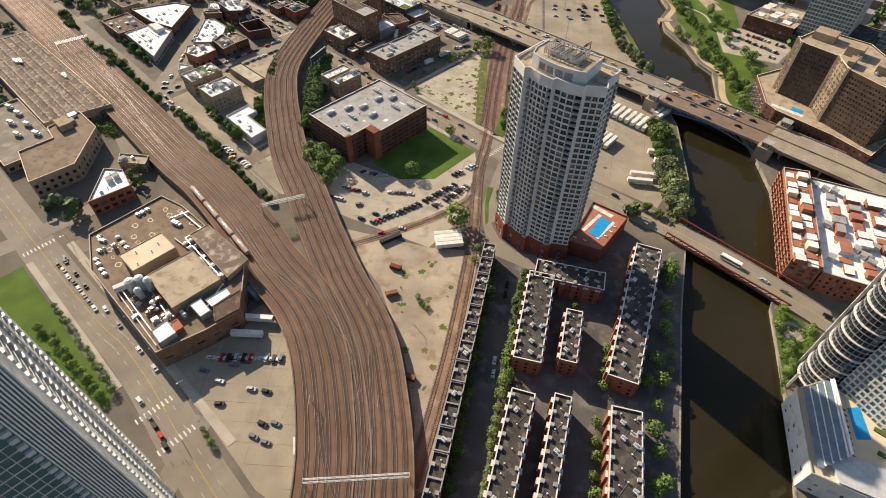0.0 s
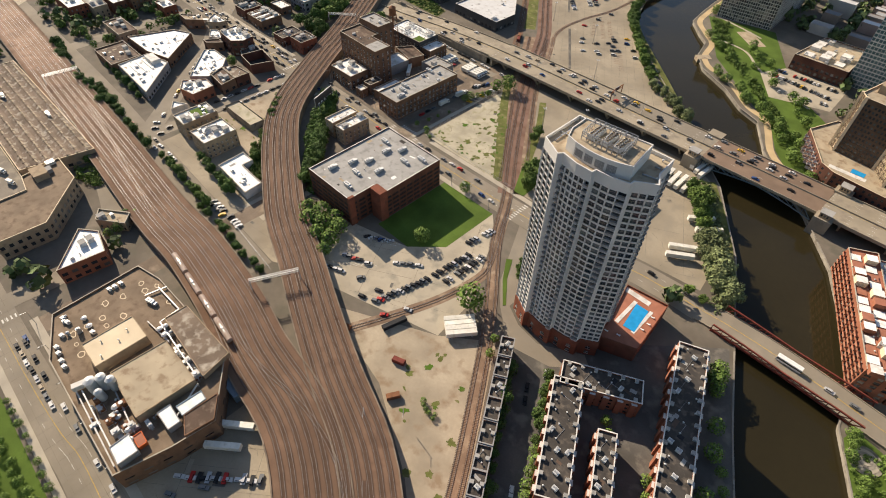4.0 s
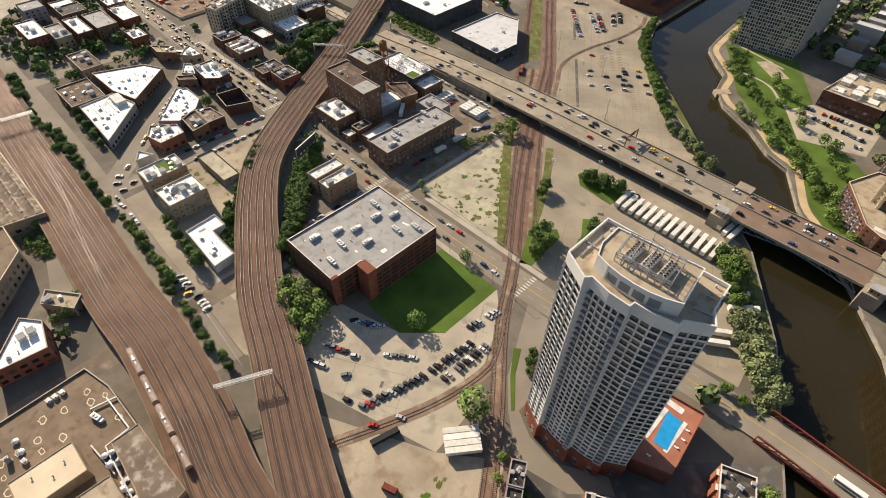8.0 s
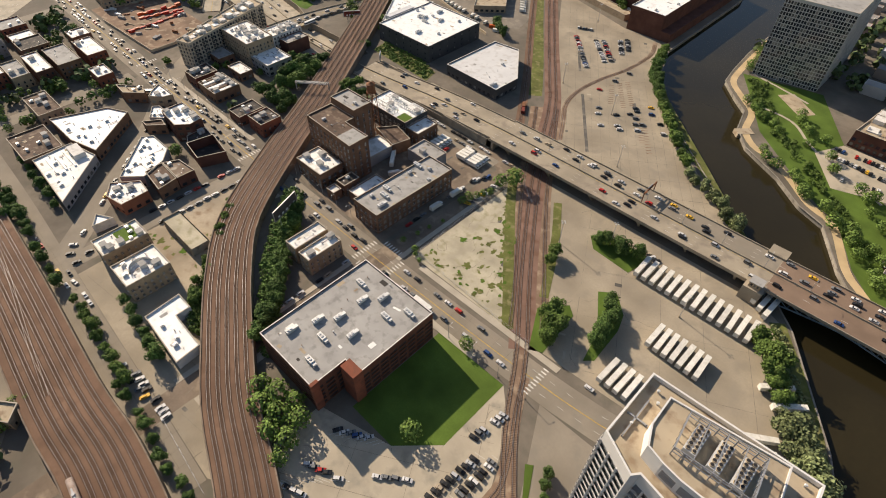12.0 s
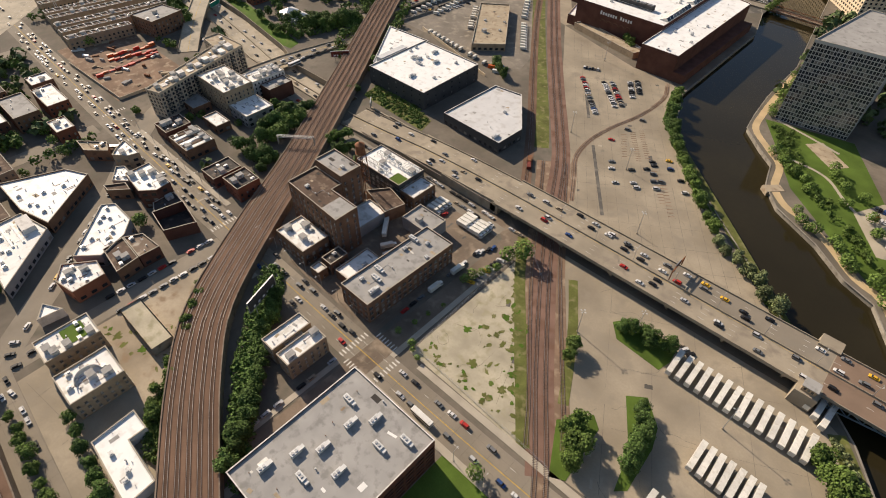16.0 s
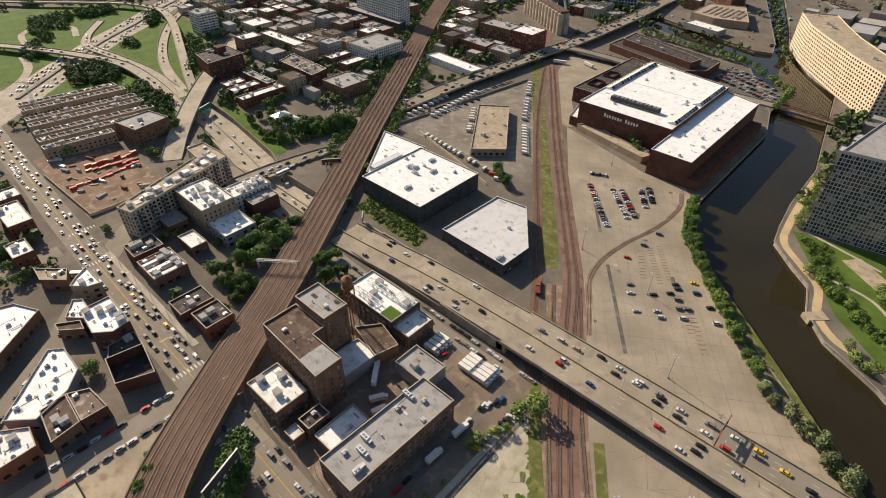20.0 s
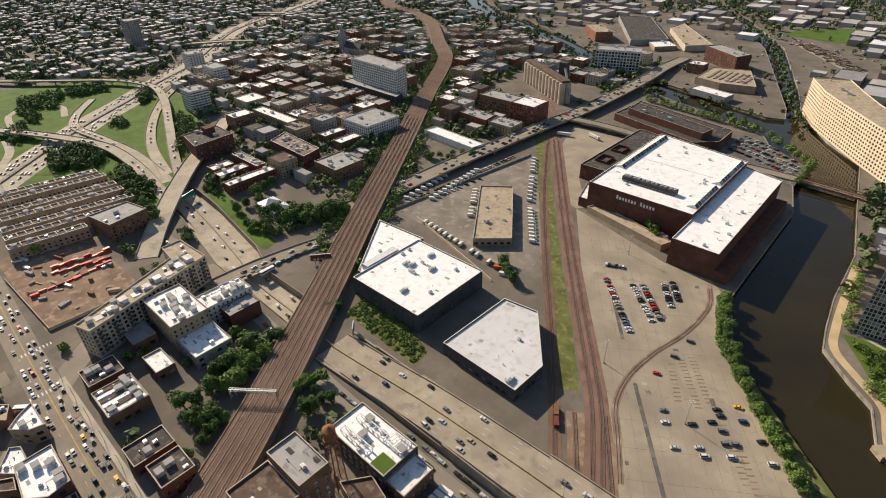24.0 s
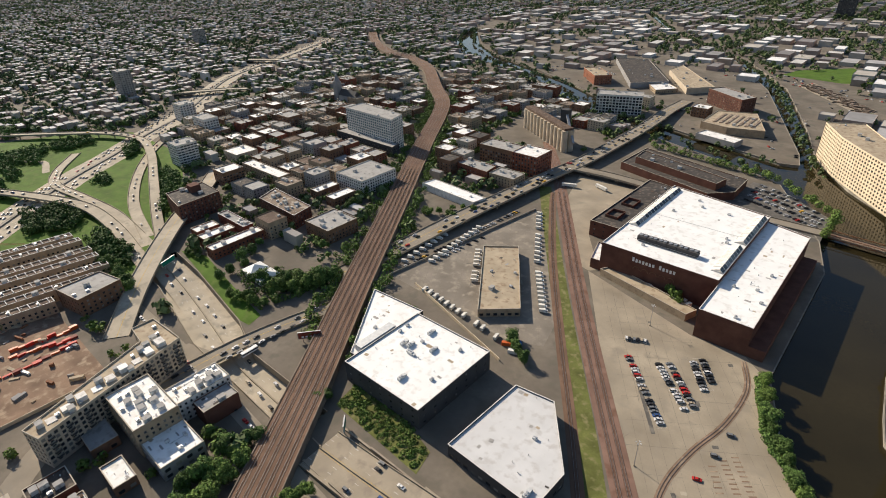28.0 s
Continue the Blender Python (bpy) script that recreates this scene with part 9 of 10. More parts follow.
# planted terrace and white roof decks
Shape().box(-374, -365, 338, 346, 13.05, 13.3).done("roof_garden", "grass", bpy.data.objects["green_roof_building"], "square of green planting")
for x0, x1, y0, y1 in ((-398, -378, 340, 343), (-398, -378, 350, 353), (-376, -366, 350, 357)):
    s = Shape()
    for y in (y0, y1):
        s.bar((x0, y, 15.4), (x1, y, 15.4), 0.5)
    for i in range(6):
        x = x0 + (x1 - x0) * i / 5
        s.bar((x, y0, 13), (x, y0, 15.4), 0.35).bar((x, y1, 13), (x, y1, 15.4), 0.35).bar((x, y0, 15.4), (x, y1, 15.4), 0.35)
    s.done("roof_pergola", "paint_white", bpy.data.objects["green_roof_building"], "white steel roof pergola")
Shape().box(-402, -391, 150, 160, 12.05, 12.25).done("roof_garden", "grass", bpy.data.objects["flats_green_terrace"], "dull green planted deck")
s = Shape()
sweep(s, [Vector((-366 + 6 * math.cos(math.pi * (0.5 + k / 12)), 150 + 6 * math.sin(math.pi * (0.5 + k / 12)), 13.2)) for k in range(13)], [(-0.2, -1.2), (-0.2, 1.1), (0.2, 1.1), (0.2, -1.2)], close=True)
s.done("curved_parapet", "white_wall", bpy.data.objects["flats_round_terrace"])
# balconies of the long tan apartment building
bm_ = Shape()
bm_.box(-1.6, 1.6, -1.4, 0, 0, 0.2, 0).box(-1.6, 1.6, -1.4, -1.34, 0.2, 1.2, 1).box(-1.6, -1.54, -1.4, 0, 0.2, 1.2, 1).box(1.54, 1.6, -1.4, 0, 0.2, 1.2, 1)
bal = bpy.data.meshes.new("balcony_small")
bal.from_pydata(bm_.v, [], [tuple(f) for f in bm_.f])
bal.materials.append(MATS["bridge_concrete"])
bal.materials.append(MATS["dark_wall"])
bal.polygons.foreach_set("material_index", bm_.m)
for p, q in (((-559, 283), (-584, 368)),):
    p, q = Vector(p), Vector(q)
    for i in range(9):
        c = p + (q - p) * ((i + 0.5) / 9)
        for f in range(5):
            share("balcony", bal, bpy.data.objects["condo_bar"], (c.x, c.y, 4.0 + f * 3.2), math.atan2((q - p).y, (q - p).x))
bal_tan = bal.copy()
bal_tan.materials[0], bal_tan.materials[1] = MATS["tan_brick"], MATS["terracotta"]
p, q = Vector((-28, 340)), Vector((4, 266))
for i in range(13):
    c = p + (q - p) * ((i + 0.5) / 13)
    for f in range(5):
        share("balcony", bal_tan, bpy.data.objects["orange_terraces"], (c.x, c.y, 2.4 + f * 3.0), math.atan2((q - p).y, (q - p).x))
# construction site: red barriers, forms and a crane
site = thing("construction_barriers", (-680, 300, 0), "red construction barriers and forms in an open pit", "building site")
cd = random.Random(9)
for (x0, y0), (x1, y1), n in (((-690, 294), (-684, 334), 9), ((-682, 292), (-672, 330), 9), ((-662, 272), (-664, 328), 10)):
    for i in range(n):
        t = (i + 0.5) / n
        x, y = x0 + (x1 - x0) * t + cd.uniform(-1.5, 1.5), y0 + (y1 - y0) * t
        Shape().prism(turned(x, y, 5.2, cd.uniform(1.2, 3.4), 90 + cd.uniform(-8, 8)), 0, cd.uniform(1.0, 2.8), 0, 0).done("barrier", cd.choice(("orange", "rust_red", "signal_red", "signal_red")), site)
for i in range(34):
    x, y = cd.uniform(-724, -622), cd.uniform(274, 326)
    Shape().prism(turned(x, y, cd.uniform(1.5, 9), cd.uniform(0.6, 2.6), cd.choice((20, 60, 110))), 0, cd.uniform(0.5, 2.4), 0, 0).done("formwork", cd.choice(("tan_roof", "grey_wall", "paint_white", "dirt", "rust_brown")), site)
s = Shape()
for a, b in (((-612, 270), (-612, 328)), ((-612, 270), (-700, 266))):
    s.bar((*a, 1.2), (*b, 1.2), 0.4, 2.4)
s.done("site_hoarding", "beige_wall", None, "tan hoarding wall round the building site", (-640, 280, 0), "structure", "fence")
cr = thing("crane", (-812, 300, 0), "pale lattice tower crane above the terraces", "crane")
s = Shape()
for i in range(12):
    z = i * 3.2
    for a, b in ((-0.8, -0.8), (0.8, -0.8), (0.8, 0.8), (-0.8, 0.8)):
        s.bar((-812 + a, 300 + b, z), (-812 + a, 300 + b, z + 3.2), 0.25)
    s.bar((-812.8, 299.2, z), (-811.2, 299.2, z + 3.2), 0.15).bar((-811.2, 300.8, z), (-812.8, 300.8, z + 3.2), 0.15)
s.done("mast", "metal_pale", cr)
s = Shape()
for e in (-0.7, 0.7):
    s.bar((-826, 288 + e, 38.4), (-770, 336 + e, 38.4), 0.14)
s.bar((-826, 288, 40), (-770, 336, 39.4), 0.14)
for i in range(16):
    t = i / 16
    s.bar((-826 + 56 * t, 287.3 + 48 * t, 38.4), (-826 + 56 * t, 288 + 48 * t, 40), 0.15)
s.done("jib", "rust_brown", cr)
# yard clutter: containers, pallets and heaps; boxes also stand in for the siding wagon and a long black vehicle
for i, (x, y, d, m) in enumerate(((-152, 126, 20, "rust_red"), (-140, 112, 60, "rust_brown"), (-170, 139, 75, "black"), (-186, 120, 15, "rust_brown"), (-327, 424, -55, "rust_red"), (-331, 430, -55, "rust_brown"),
                                 (-188, 148 - 30, 12, "grey_wall"), (-104, 76, -35, "bridge_concrete"), (-98, 84, 20, "rust_brown"), (-436, 516, 30, "orange"), (-430, 520, 70, "blue_tarp"), (-428, 512, 20, "paint_white"))):
    c = thing("container", (x, y, 0), "weathered steel container or wagon box on the ground", "container", "yard containers")
    P = turned(x, y, 6.1 if i != 2 else 13, 2.4, d)
    Shape().prism(P, 0, 2.5, 0, 0).done("shell", m, c)
    f = Shape()
    for j in range(4):
        f.bar((*P[j], 0), (*P[j], 2.6), 0.2)
    f.done("corner_post", m, c)
# dock and pavilion of the riverside park
Shape().prism(turned(-196, 518, 12, 7, 45), -3.4, 0.3, 0, 0).done("river_dock", "tan_roof", None, "small timber dock on the river bank", (-196, 518, 0), "structure", "dock")
pl = thing("plaza_fountain", (22, 236, 0), "round plaza fountain ringed by stone steps", "fountain")
for i in range(4):
    Shape().cyl(22, 236, 0, 0.25 + 0.2 * (3 - i) * 0 + 0.12 * i, 7 - i * 1.5, 7 - i * 1.5, 24).done("ring_step", "sidewalk" if i % 2 else "retaining", pl)
# fence round the vacant lot and along the yards
def fence(pts, label, h=2.2, gap=4.0):
    t = thing("chain_link_fence", (*pts[0], 0), label, "fence", kind="structure")
    s, posts = Shape(), Shape()
    ln = smooth([(*p, 0) for p in pts], gap)
    for a, b in zip(ln, ln[1:]):
        for z in (0.3, 1.2, h):
            s.bar((a.x, a.y, z), (b.x, b.y, z), 0.05)
        posts.bar((a.x, a.y, -0.05), (a.x, a.y, h + 0.1), 0.1)
    s.done("fence_rail", "metal_grey", t)
    posts.done("fence_post", "metal_grey", t, kind="stuff")


fence([(-279, 266), (-279, 352), (-258, 346)], "grey chain-link fence round the vacant lot")
fence([(-279, 266), (-214, 263), (-196, 262)], "grey chain-link fence along the street")
fence([(-292, 118), (-245, 114)], "grey fence beside the viaduct")
# long walls beside the freight line and the delivery yard
Shape().bar((-430, 500, 1.2), (-534, 530, 1.2), 0.4, 2.4).done("yard_wall", "cream_wall", None, "cream concrete yard wall", (-480, 515, 0), "structure", "wall")
Shape().bar((-560, 526, 1.0), (-536, 704, 1.0), 0.5, 2.0).done("yard_wall_west", "retaining", None, "grey concrete yard wall", (-550, 610, 0), "structure", "wall")
# ---- city blocks beyond the highway ----
W_MID = dict(bay=3.6, storey=3.2, w=1.6, h=1.7, base=0.3)
mid = lambda name, pts, h, label, wall, roof, win=W_MID, cat="building", units=4, **k: building(name, pts, h, label, wall, roof, win, cat, units=units, near=False, **k)
mid("apartment_midrise", [(-872, 742), (-776, 737), (-784, 764), (-872, 772)], 42, "white and blue-grey twelve-storey apartment building", "white_wall", "grey_roof", dict(bay=4.2, storey=3.4, w=3.2, h=2.2), "apartment building", 8, glass="teal_glass")
mid("midrise_podium", [(-880, 728), (-764, 724), (-768, 740), (-878, 745)], 12, "dark podium of the apartment building", "dark_wall", "grey_roof")
mid("white_flats", R(-742, -698, 618, 667), 17, "white concrete apartment block with a grey roof", "white_wall", "grey_roof", dict(bay=3.4, storey=3.2, w=2.0, h=1.9), "apartment building")
mid("brick_row", R(-871, -794, 577, 592), 11, "tan brick apartment row with a white roof", "tan_brick", "white_roof", W_MID, "apartment row")
mid("white_roof_row", R(-742, -729, 582, 611), 9, "long brick row house with a white roof", "brown_brick", "bright_roof", W_MID, "row house")
mid("white_roof_row", R(-714, -700, 581, 610), 9, "long brick row house with a white roof", "brown_brick", "bright_roof", W_MID, "row house")
mid("red_brick_flats", [(-662, 732), (-617, 728), (-620, 749), (-660, 751)], 13, "red brick apartment building with a white parapet", "red_brick", "grey_roof", W_MID, "apartment building")
mid("tan_brick_flats", R(-616, -583, 731, 753), 11.5, "tan brick building with a pale roof", "tan_brick", "grey_roof", W_MID)
mid("big_brick_loft", R(-615, -582, 773, 805), 24, "big dark red brick loft with a white roof", "red_brick", "white_roof", W_LOFT, "loft building")
mid("grey_loft", R(-670, -620, 783, 808), 20, "grey-brown brick loft building", "brown_brick", "grey_roof", W_LOFT, "loft building", 6)
mid("white_canopy_hall", [(-662, 672), (-586, 666), (-583, 683), (-659, 689)], 7, "long hall with a smooth white roof", "white_wall", "bright_roof", None, "hall", 2)
mid("gridded_office", [(-658, 1054), (-596, 1078), (-606, 1104), (-668, 1080)], 28, "concrete-framed office with a window grid", "white_wall", "grey_roof", dict(bay=4.5, storey=4.4, w=3.6, h=3.2), "office building", 6)
mid("brown_warehouse", [(-521, 858), (-414, 826), (-394, 846), (-394, 888), (-518, 921)], 8, "long low brown brick warehouse with a dark roof", "dark_brick", "tar_roof", None, "warehouse", 8)
mid("warehouse_upper", [(-508, 866), (-411, 839), (-407, 859), (-509, 892)], 15, "upper hall of the brown warehouse with a dark roof", "dark_brick", "tar_roof", None, "warehouse", 6, z=8.02)
mid("island_shed", [(-505, 1067), (-468, 1058), (-424, 1069), (-456, 1150), (-505, 1135)], 9, "big shed with worn tan roofs", "tan_brick", "tan_roof", None, "shed", 8)
for k in range(7):
    add_box(bpy.data.objects["island_shed"], "skylight", "worn_roof", -492 + k * 8, -489 + k * 8, 1076, 1126, 9.02, 9.8)
mid("island_shed_white", [(-494, 1018), (-442, 1004), (-438, 1026), (-488, 1040)], 7, "long low white-roofed shed on the island", "grey_wall", "white_roof", None, "shed", 2)
mid("grey_depot", [(-810, 1431), (-684, 1230), (-635, 1279), (-748, 1453)], 9, "huge shed with a flat dark grey roof", "grey_wall", "tar_roof", None, "shed", 14)
mid("tan_depot", [(-673, 1377), (-590, 1243), (-557, 1280), (-669, 1432)], 9, "long shed with a tan roof", "beige_wall", "tan_roof", None, "shed", 8)
mid("dark_office", [(-544, 1207), (-482, 1161), (-470, 1190), (-529, 1230)], 22, "dark brick office block with rows of windows", "dark_brick", "grey_roof", W_MID, "office building", 5)
mid("orange_plant", [(-800, 1273), (-748, 1218), (-725, 1240), (-778, 1293)], 16, "orange-tan brick plant with a flat roof", "bright_brick", "tan_roof", W_MID, "factory", 6)
mid("low_store_row", [(-658, 1250), (-632, 1216), (-606, 1248), (-638, 1280)], 6, "low store with a pale roof", "tan_brick", "white_roof", W_MID, "store", 3)
sheet("sports_field", [(-502, 1486), (-404, 1466), (-330, 1500), (-410, 1620), (-487, 1546)], 0.05, "meadow", "wide green sports field", "field")
sheet("storage_yard", [(-461, 1412), (-349, 1262), (-327, 1280), (-441, 1446)], 0.05, "yard", "pale storage yard with rows of goods", "yard")
yd = random.Random(21)
q = Shape()
for k in range(260):
    t_, u_ = yd.random(), yd.random()
    x, y = -455 + 110 * t_ + 18 * u_, 1410 - 144 * t_ + 22 * u_
    w_ = yd.uniform(1, 4)
    q.box(x - w_, x + w_, y - 1.2, y + 1.2, 0.05, yd.uniform(0.8, 3))
q.done("yard_goods", "worn_roof", None, "rows of stored goods and crates", (-400, 1350, 0), "stuff", "goods")
mid("corner_brick_block", [(-828, 468), (-786, 461), (-790, 506), (-828, 507)], 20, "dark brick corner block with a dark roof", "dark_brick", "tar_roof", W_MID, "apartment building")
add_box(bpy.data.objects["corner_brick_block"], "stair_head", "dark_brick", -818, -808, 486, 496, 20, 27, "dark stair tower on the roof")
for pts in (R(-754, -741, 455, 477), R(-735, -723, 452, 483), R(-709, -697, 447, 497)):
    mid("red_row_flats", pts, 9, "red brick town houses with white roofs", "red_brick", "white_roof", W_MID, "row house")
mid("red_row_flats", R(-765, -717, 488, 498), 9, "red brick town houses with grey and white roofs", "red_brick", "grey_roof", W_MID, "row house", 8, coping="white_wall")
mid("dark_brick_flats", [(-754, 529), (-691, 527), (-696, 550), (-764, 554)], 14, "dark brick apartment block with many roof terraces", "dark_brick", "worn_roof", W_MID, "apartment building", 14, coping="white_wall")
mid("corner_flats", R(-866, -844, 538, 564), 16, "grey-brown corner apartment block with a white roof", "brown_brick", "white_roof", dict(bay=3.6, storey=3.2, w=2.6, h=1.7), "apartment building")
mid("pale_midrise", R(-974, -948, 536, 562), 27, "pale eight-storey apartment building with window bands", "white_wall", "grey_roof", dict(bay=4.2, storey=3.3, w=3.6, h=1.7), "apartment building", 4)
mid("pale_brick_hall", R(-936, -904, 588, 618), 10, "long pale brick building with a flat white roof", "beige_wall", "white_roof", W_MID, "building", 5)
mid("grey_roof_flats", R(-675, -641, 528, 562), 13, "brick apartment block with a flat grey roof", "brown_brick", "grey_roof", W_MID, "apartment building", 8)
for x0, x1 in ((-658, -644), (-642, -628)):
    t = thing("white_tent", ((x0 + x1) / 2, 459, 0), "white peaked tent roof beside trees", "tent", "white tents")
    Shape().box(x0, x1, 450, 468, 0, 4.2).done("tent_wall", "white_wall", t)
    c = ((x0 + x1) / 2, 459, 8)
    q = Shape()
    P = [(x0, 450, 4.2), (x1, 450, 4.2), (x1, 468, 4.2), (x0, 468, 4.2)]
    for i in range(4):
        q.face([P[i], P[(i + 1) % 4], c])
    q.done("tent_roof", "paint_white", t)
for x, y0, y1 in ((-848, 292, 378), (-832, 290, 380), (-806, 286, 380), (-790, 284, 380), (-768, 282, 380), (-752, 280, 366), (-734, 278, 332)):
    lean = 0.15 * (y1 - y0)
    mid("terrace_row", [(x, y0), (x + 9, y0), (x + 9 + lean, y1), (x + lean, y1)], 9.5, "long tan-brick terrace row with white roof parapets", "tan_brick", "brown_roof", W_MID, "terrace row", 5, coping="white_wall")
    row_ = bpy.data.objects[[o.name for o in bpy.data.objects if o.name.startswith("terrace_row")][-1]]
    for k in range(int((y1 - y0) / 6)):
        y = y0 + 3 + k * 6
        add_box(row_, "party_wall", "white_wall", x + 0.15 * (y - y0) + 0.5, x + 8.5 + 0.15 * (y - y0), y - 0.25, y + 0.25, 9.5, 10.9)
mid("brick_blue_corner", [(-724, 336), (-694, 342), (-700, 374), (-726, 368)], 15, "reddish brick corner building with a grey roof", "brown_brick", "grey_roof", W_MID, "building", 3)
# grain silos by the river
silo = thing("grain_silos", (-650, 905, 0), "row of tall tan concrete grain silos", "silo")
for i in range(12):
    t = i / 11
    for o in (-4, 4):
        Shape().cyl(-697 + 95 * t + o * 0.5, 932 - 58 * t + o, 0, 27, 4.2, 4.2, 12).done("silo_drum", "beige_wall", silo)
Shape().bar((-700, 934, 28.6), (-600, 873, 28.6), 12, 3).done("silo_gallery", "brown_roof", silo)
Shape().box(-628, -618, 898, 908, 0, 44).done("elevator_tower", "dark_wall", silo)
Shape().bar((-622, 902, 40), (-590, 868, 14), 2.5).done("conveyor", "metal_grey", silo)
# church with a tower
ch = thing("church", (-1010, 860, 0), "dark stone church with a pointed tower", "church")
Shape().box(-1030, -990, 852, 868, 0, 16).done("nave", "grey_wall", ch)
q = Shape()
for a, b in (((-1030, 852), (-1030, 868)),):
    q.face([(-1030, 852, 16), (-990, 852, 16), (-990, 860, 25), (-1030, 860, 25)]).face([(-990, 868, 16), (-1030, 868, 16), (-1030, 860, 25), (-990, 860, 25)])
    q.face([(-1030, 868, 16), (-1030, 852, 16), (-1030, 860, 25)]).face([(-990, 852, 16), (-990, 868, 16), (-990, 860, 25)])
q.done("roof", "dark_wall", ch)
Shape().box(-1042, -1032, 852, 862, 0, 36).cyl(-1037, 857, 36, 50, 6, 0.2, 8).done("tower", "grey_wall", ch)
LINES = [(WEST, 22), (BRANCH, 18), (FREIGHT, 12), ([(-1760, 1500), (-1640, 1300), (-1531, 1110), (-1452, 950), (-1390, 845), (-1290, 745), (-1190, 650), (-1130, 570), (-1020, 435), (-890, 300), (-780, 180), (-640, 0)], 34),
         ([(-594, 500), (-573, 700), (-558, 960), (-566, 1100), (-572, 1250)], 16), ([(-1460, 310), (-1290, 420), (-1162, 525), (-1018, 529), (-780, 436)], 16), ([(-905, 560), (-650, 348)], 16),
         ([(-1500, 300), (-841, 262), (-573, 252), (-100, 250)], 13), ([(-1300, 128), (-250, 110)], 12), ([(-900, -4), (40, -8)], 14), ([(-414, 120), (-548, 252), (-600, 372)], 12), ([(-293, 10), (-291, 360)], 10),
         ([(-740, 404), (-963, 390), (-1100, 322), (-1260, 240)], 14), ([(-556, 520), (-575, 370)], 12), ([(-760, 260), (-756, -100)], 10), ([(-585, 240), (-585, -200)], 11), ([(-690, 372), (-300, 362)], 8)]
OPEN = [RIVER, TRENCH, [(-1300, 330), (-1060, 300), (-960, 290), (-836, 330), (-740, 372), (-690, 372), (-740, 398), (-800, 470), (-1000, 560), (-1160, 560), (-1240, 480)], R(-736, -600, 262, 332), R(-590, -415, 500, 720),
        R(-480, -300, 395, 660), [(-300, 400), (-145, 400), (-300, 600)], R(-680, -580, 605, 665), R(-700, -590, 410, 500), R(-470, -300, 640, 930), R(-300, -60, 262, 372), R(-560, -300, 90, 250), R(-372, -296, 256, 362),
        [(-232, 605), (-172, 620), (-60, 470), (-40, 400), (-110, 420)], R(-282, -180, -40, 12), R(-190, 60, 10, 250), R(-300, -150, 60, 250), [(-380, 985), (-560, 1045), (-600, 1100), (-420, 1140), (-376, 1030)], R(-720, -590, 850, 960),
        R(-560, -340, 40, 90), R(-500, -420, 280, 345), R(-245, -95, 400, 625), R(-600, -440, 360, 500), R(-565, -300, 690, 960), R(-480, 60, 358, 412), [(-870, 1225), (-745, 1460), (-530, 1290), (-480, 1150), (-640, 1180)], [(-510, 1480), (-480, 1560), (-320, 1290), (-350, 1250), (-470, 1400)]]


def near_line(x, y, r):
    for pts, half in LINES:
        for (x0, y0), (x1, y1) in zip(pts, pts[1:]):
            dx, dy = x1 - x0, y1 - y0
            t = max(0, min(1, ((x - x0) * dx + (y - y0) * dy) / (dx * dx + dy * dy)))
            if (x - x0 - dx * t) ** 2 + (y - y0 - dy * t) ** 2 < (half + r) ** 2:
                return True
    return False


def taken(x, y, r):
    """Whether a place is on a road, railway, river, open lot or building."""
    if any(a - r < x < b + r and c - r < y < d + r for a, b, c, d in FOOT):
        return True
    if any(inside(x + dx, y + dy, o) for o in OPEN for dx, dy in ((0, 0), (r, 0), (-r, 0), (0, r), (0, -r))):
        return True
    return near_line(x, y, r)


mid_dice = random.Random(77)
MID_LOOK = [("brown_brick", "grey_roof", "brown brick apartment house with a grey roof"), ("grey_wall", "tar_roof", "grey apartment house with a tar roof"), ("tan_brick", "grey_roof", "tan brick apartment house with a grey roof"),
            ("brown_brick", "white_roof", "brown brick apartment house with a white roof"), ("grey_wall", "grey_roof", "grey apartment house with a flat roof"), ("tan_brick", "brown_roof", "tan brick apartment house with a dark roof"),
            ("brown_brick", "tar_roof", "brown brick apartment house with a tar roof"), ("red_brick", "grey_roof", "red brick apartment house with a grey roof"), ("tan_brick", "worn_roof", "tan brick apartment house with a worn roof"),
            ("beige_wall", "grey_roof", "pale rendered apartment house with a grey roof")]
spots = []
for bx in range(-1180, -160, 88):
    for by in range(-150, 1150, 62):
        for lot in range(3):
            for side in (0, 1):
                w, d = mid_dice.uniform(18, 25), mid_dice.uniform(17, 23)
                x, y = bx + 13 + lot * 26 + mid_dice.uniform(-2, 2), by + 14 + side * 25
                if x > -150 or (x > -240 and y > 300) or taken(x, y, 12) or (x + 700) ** 2 + (y - 450) ** 2 > 720**2:
                    continue
                FOOT.append((x - w / 2, x + w / 2, y - d / 2, y + d / 2))
                spots.append((math.hypot(x + 500, y - 380), x, y, w, d, mid_dice.choice((7.5, 10.5, 10.5, 13.5, 16.5)), mid_dice.randrange(len(MID_LOOK))))
spots.sort()
rest = {}
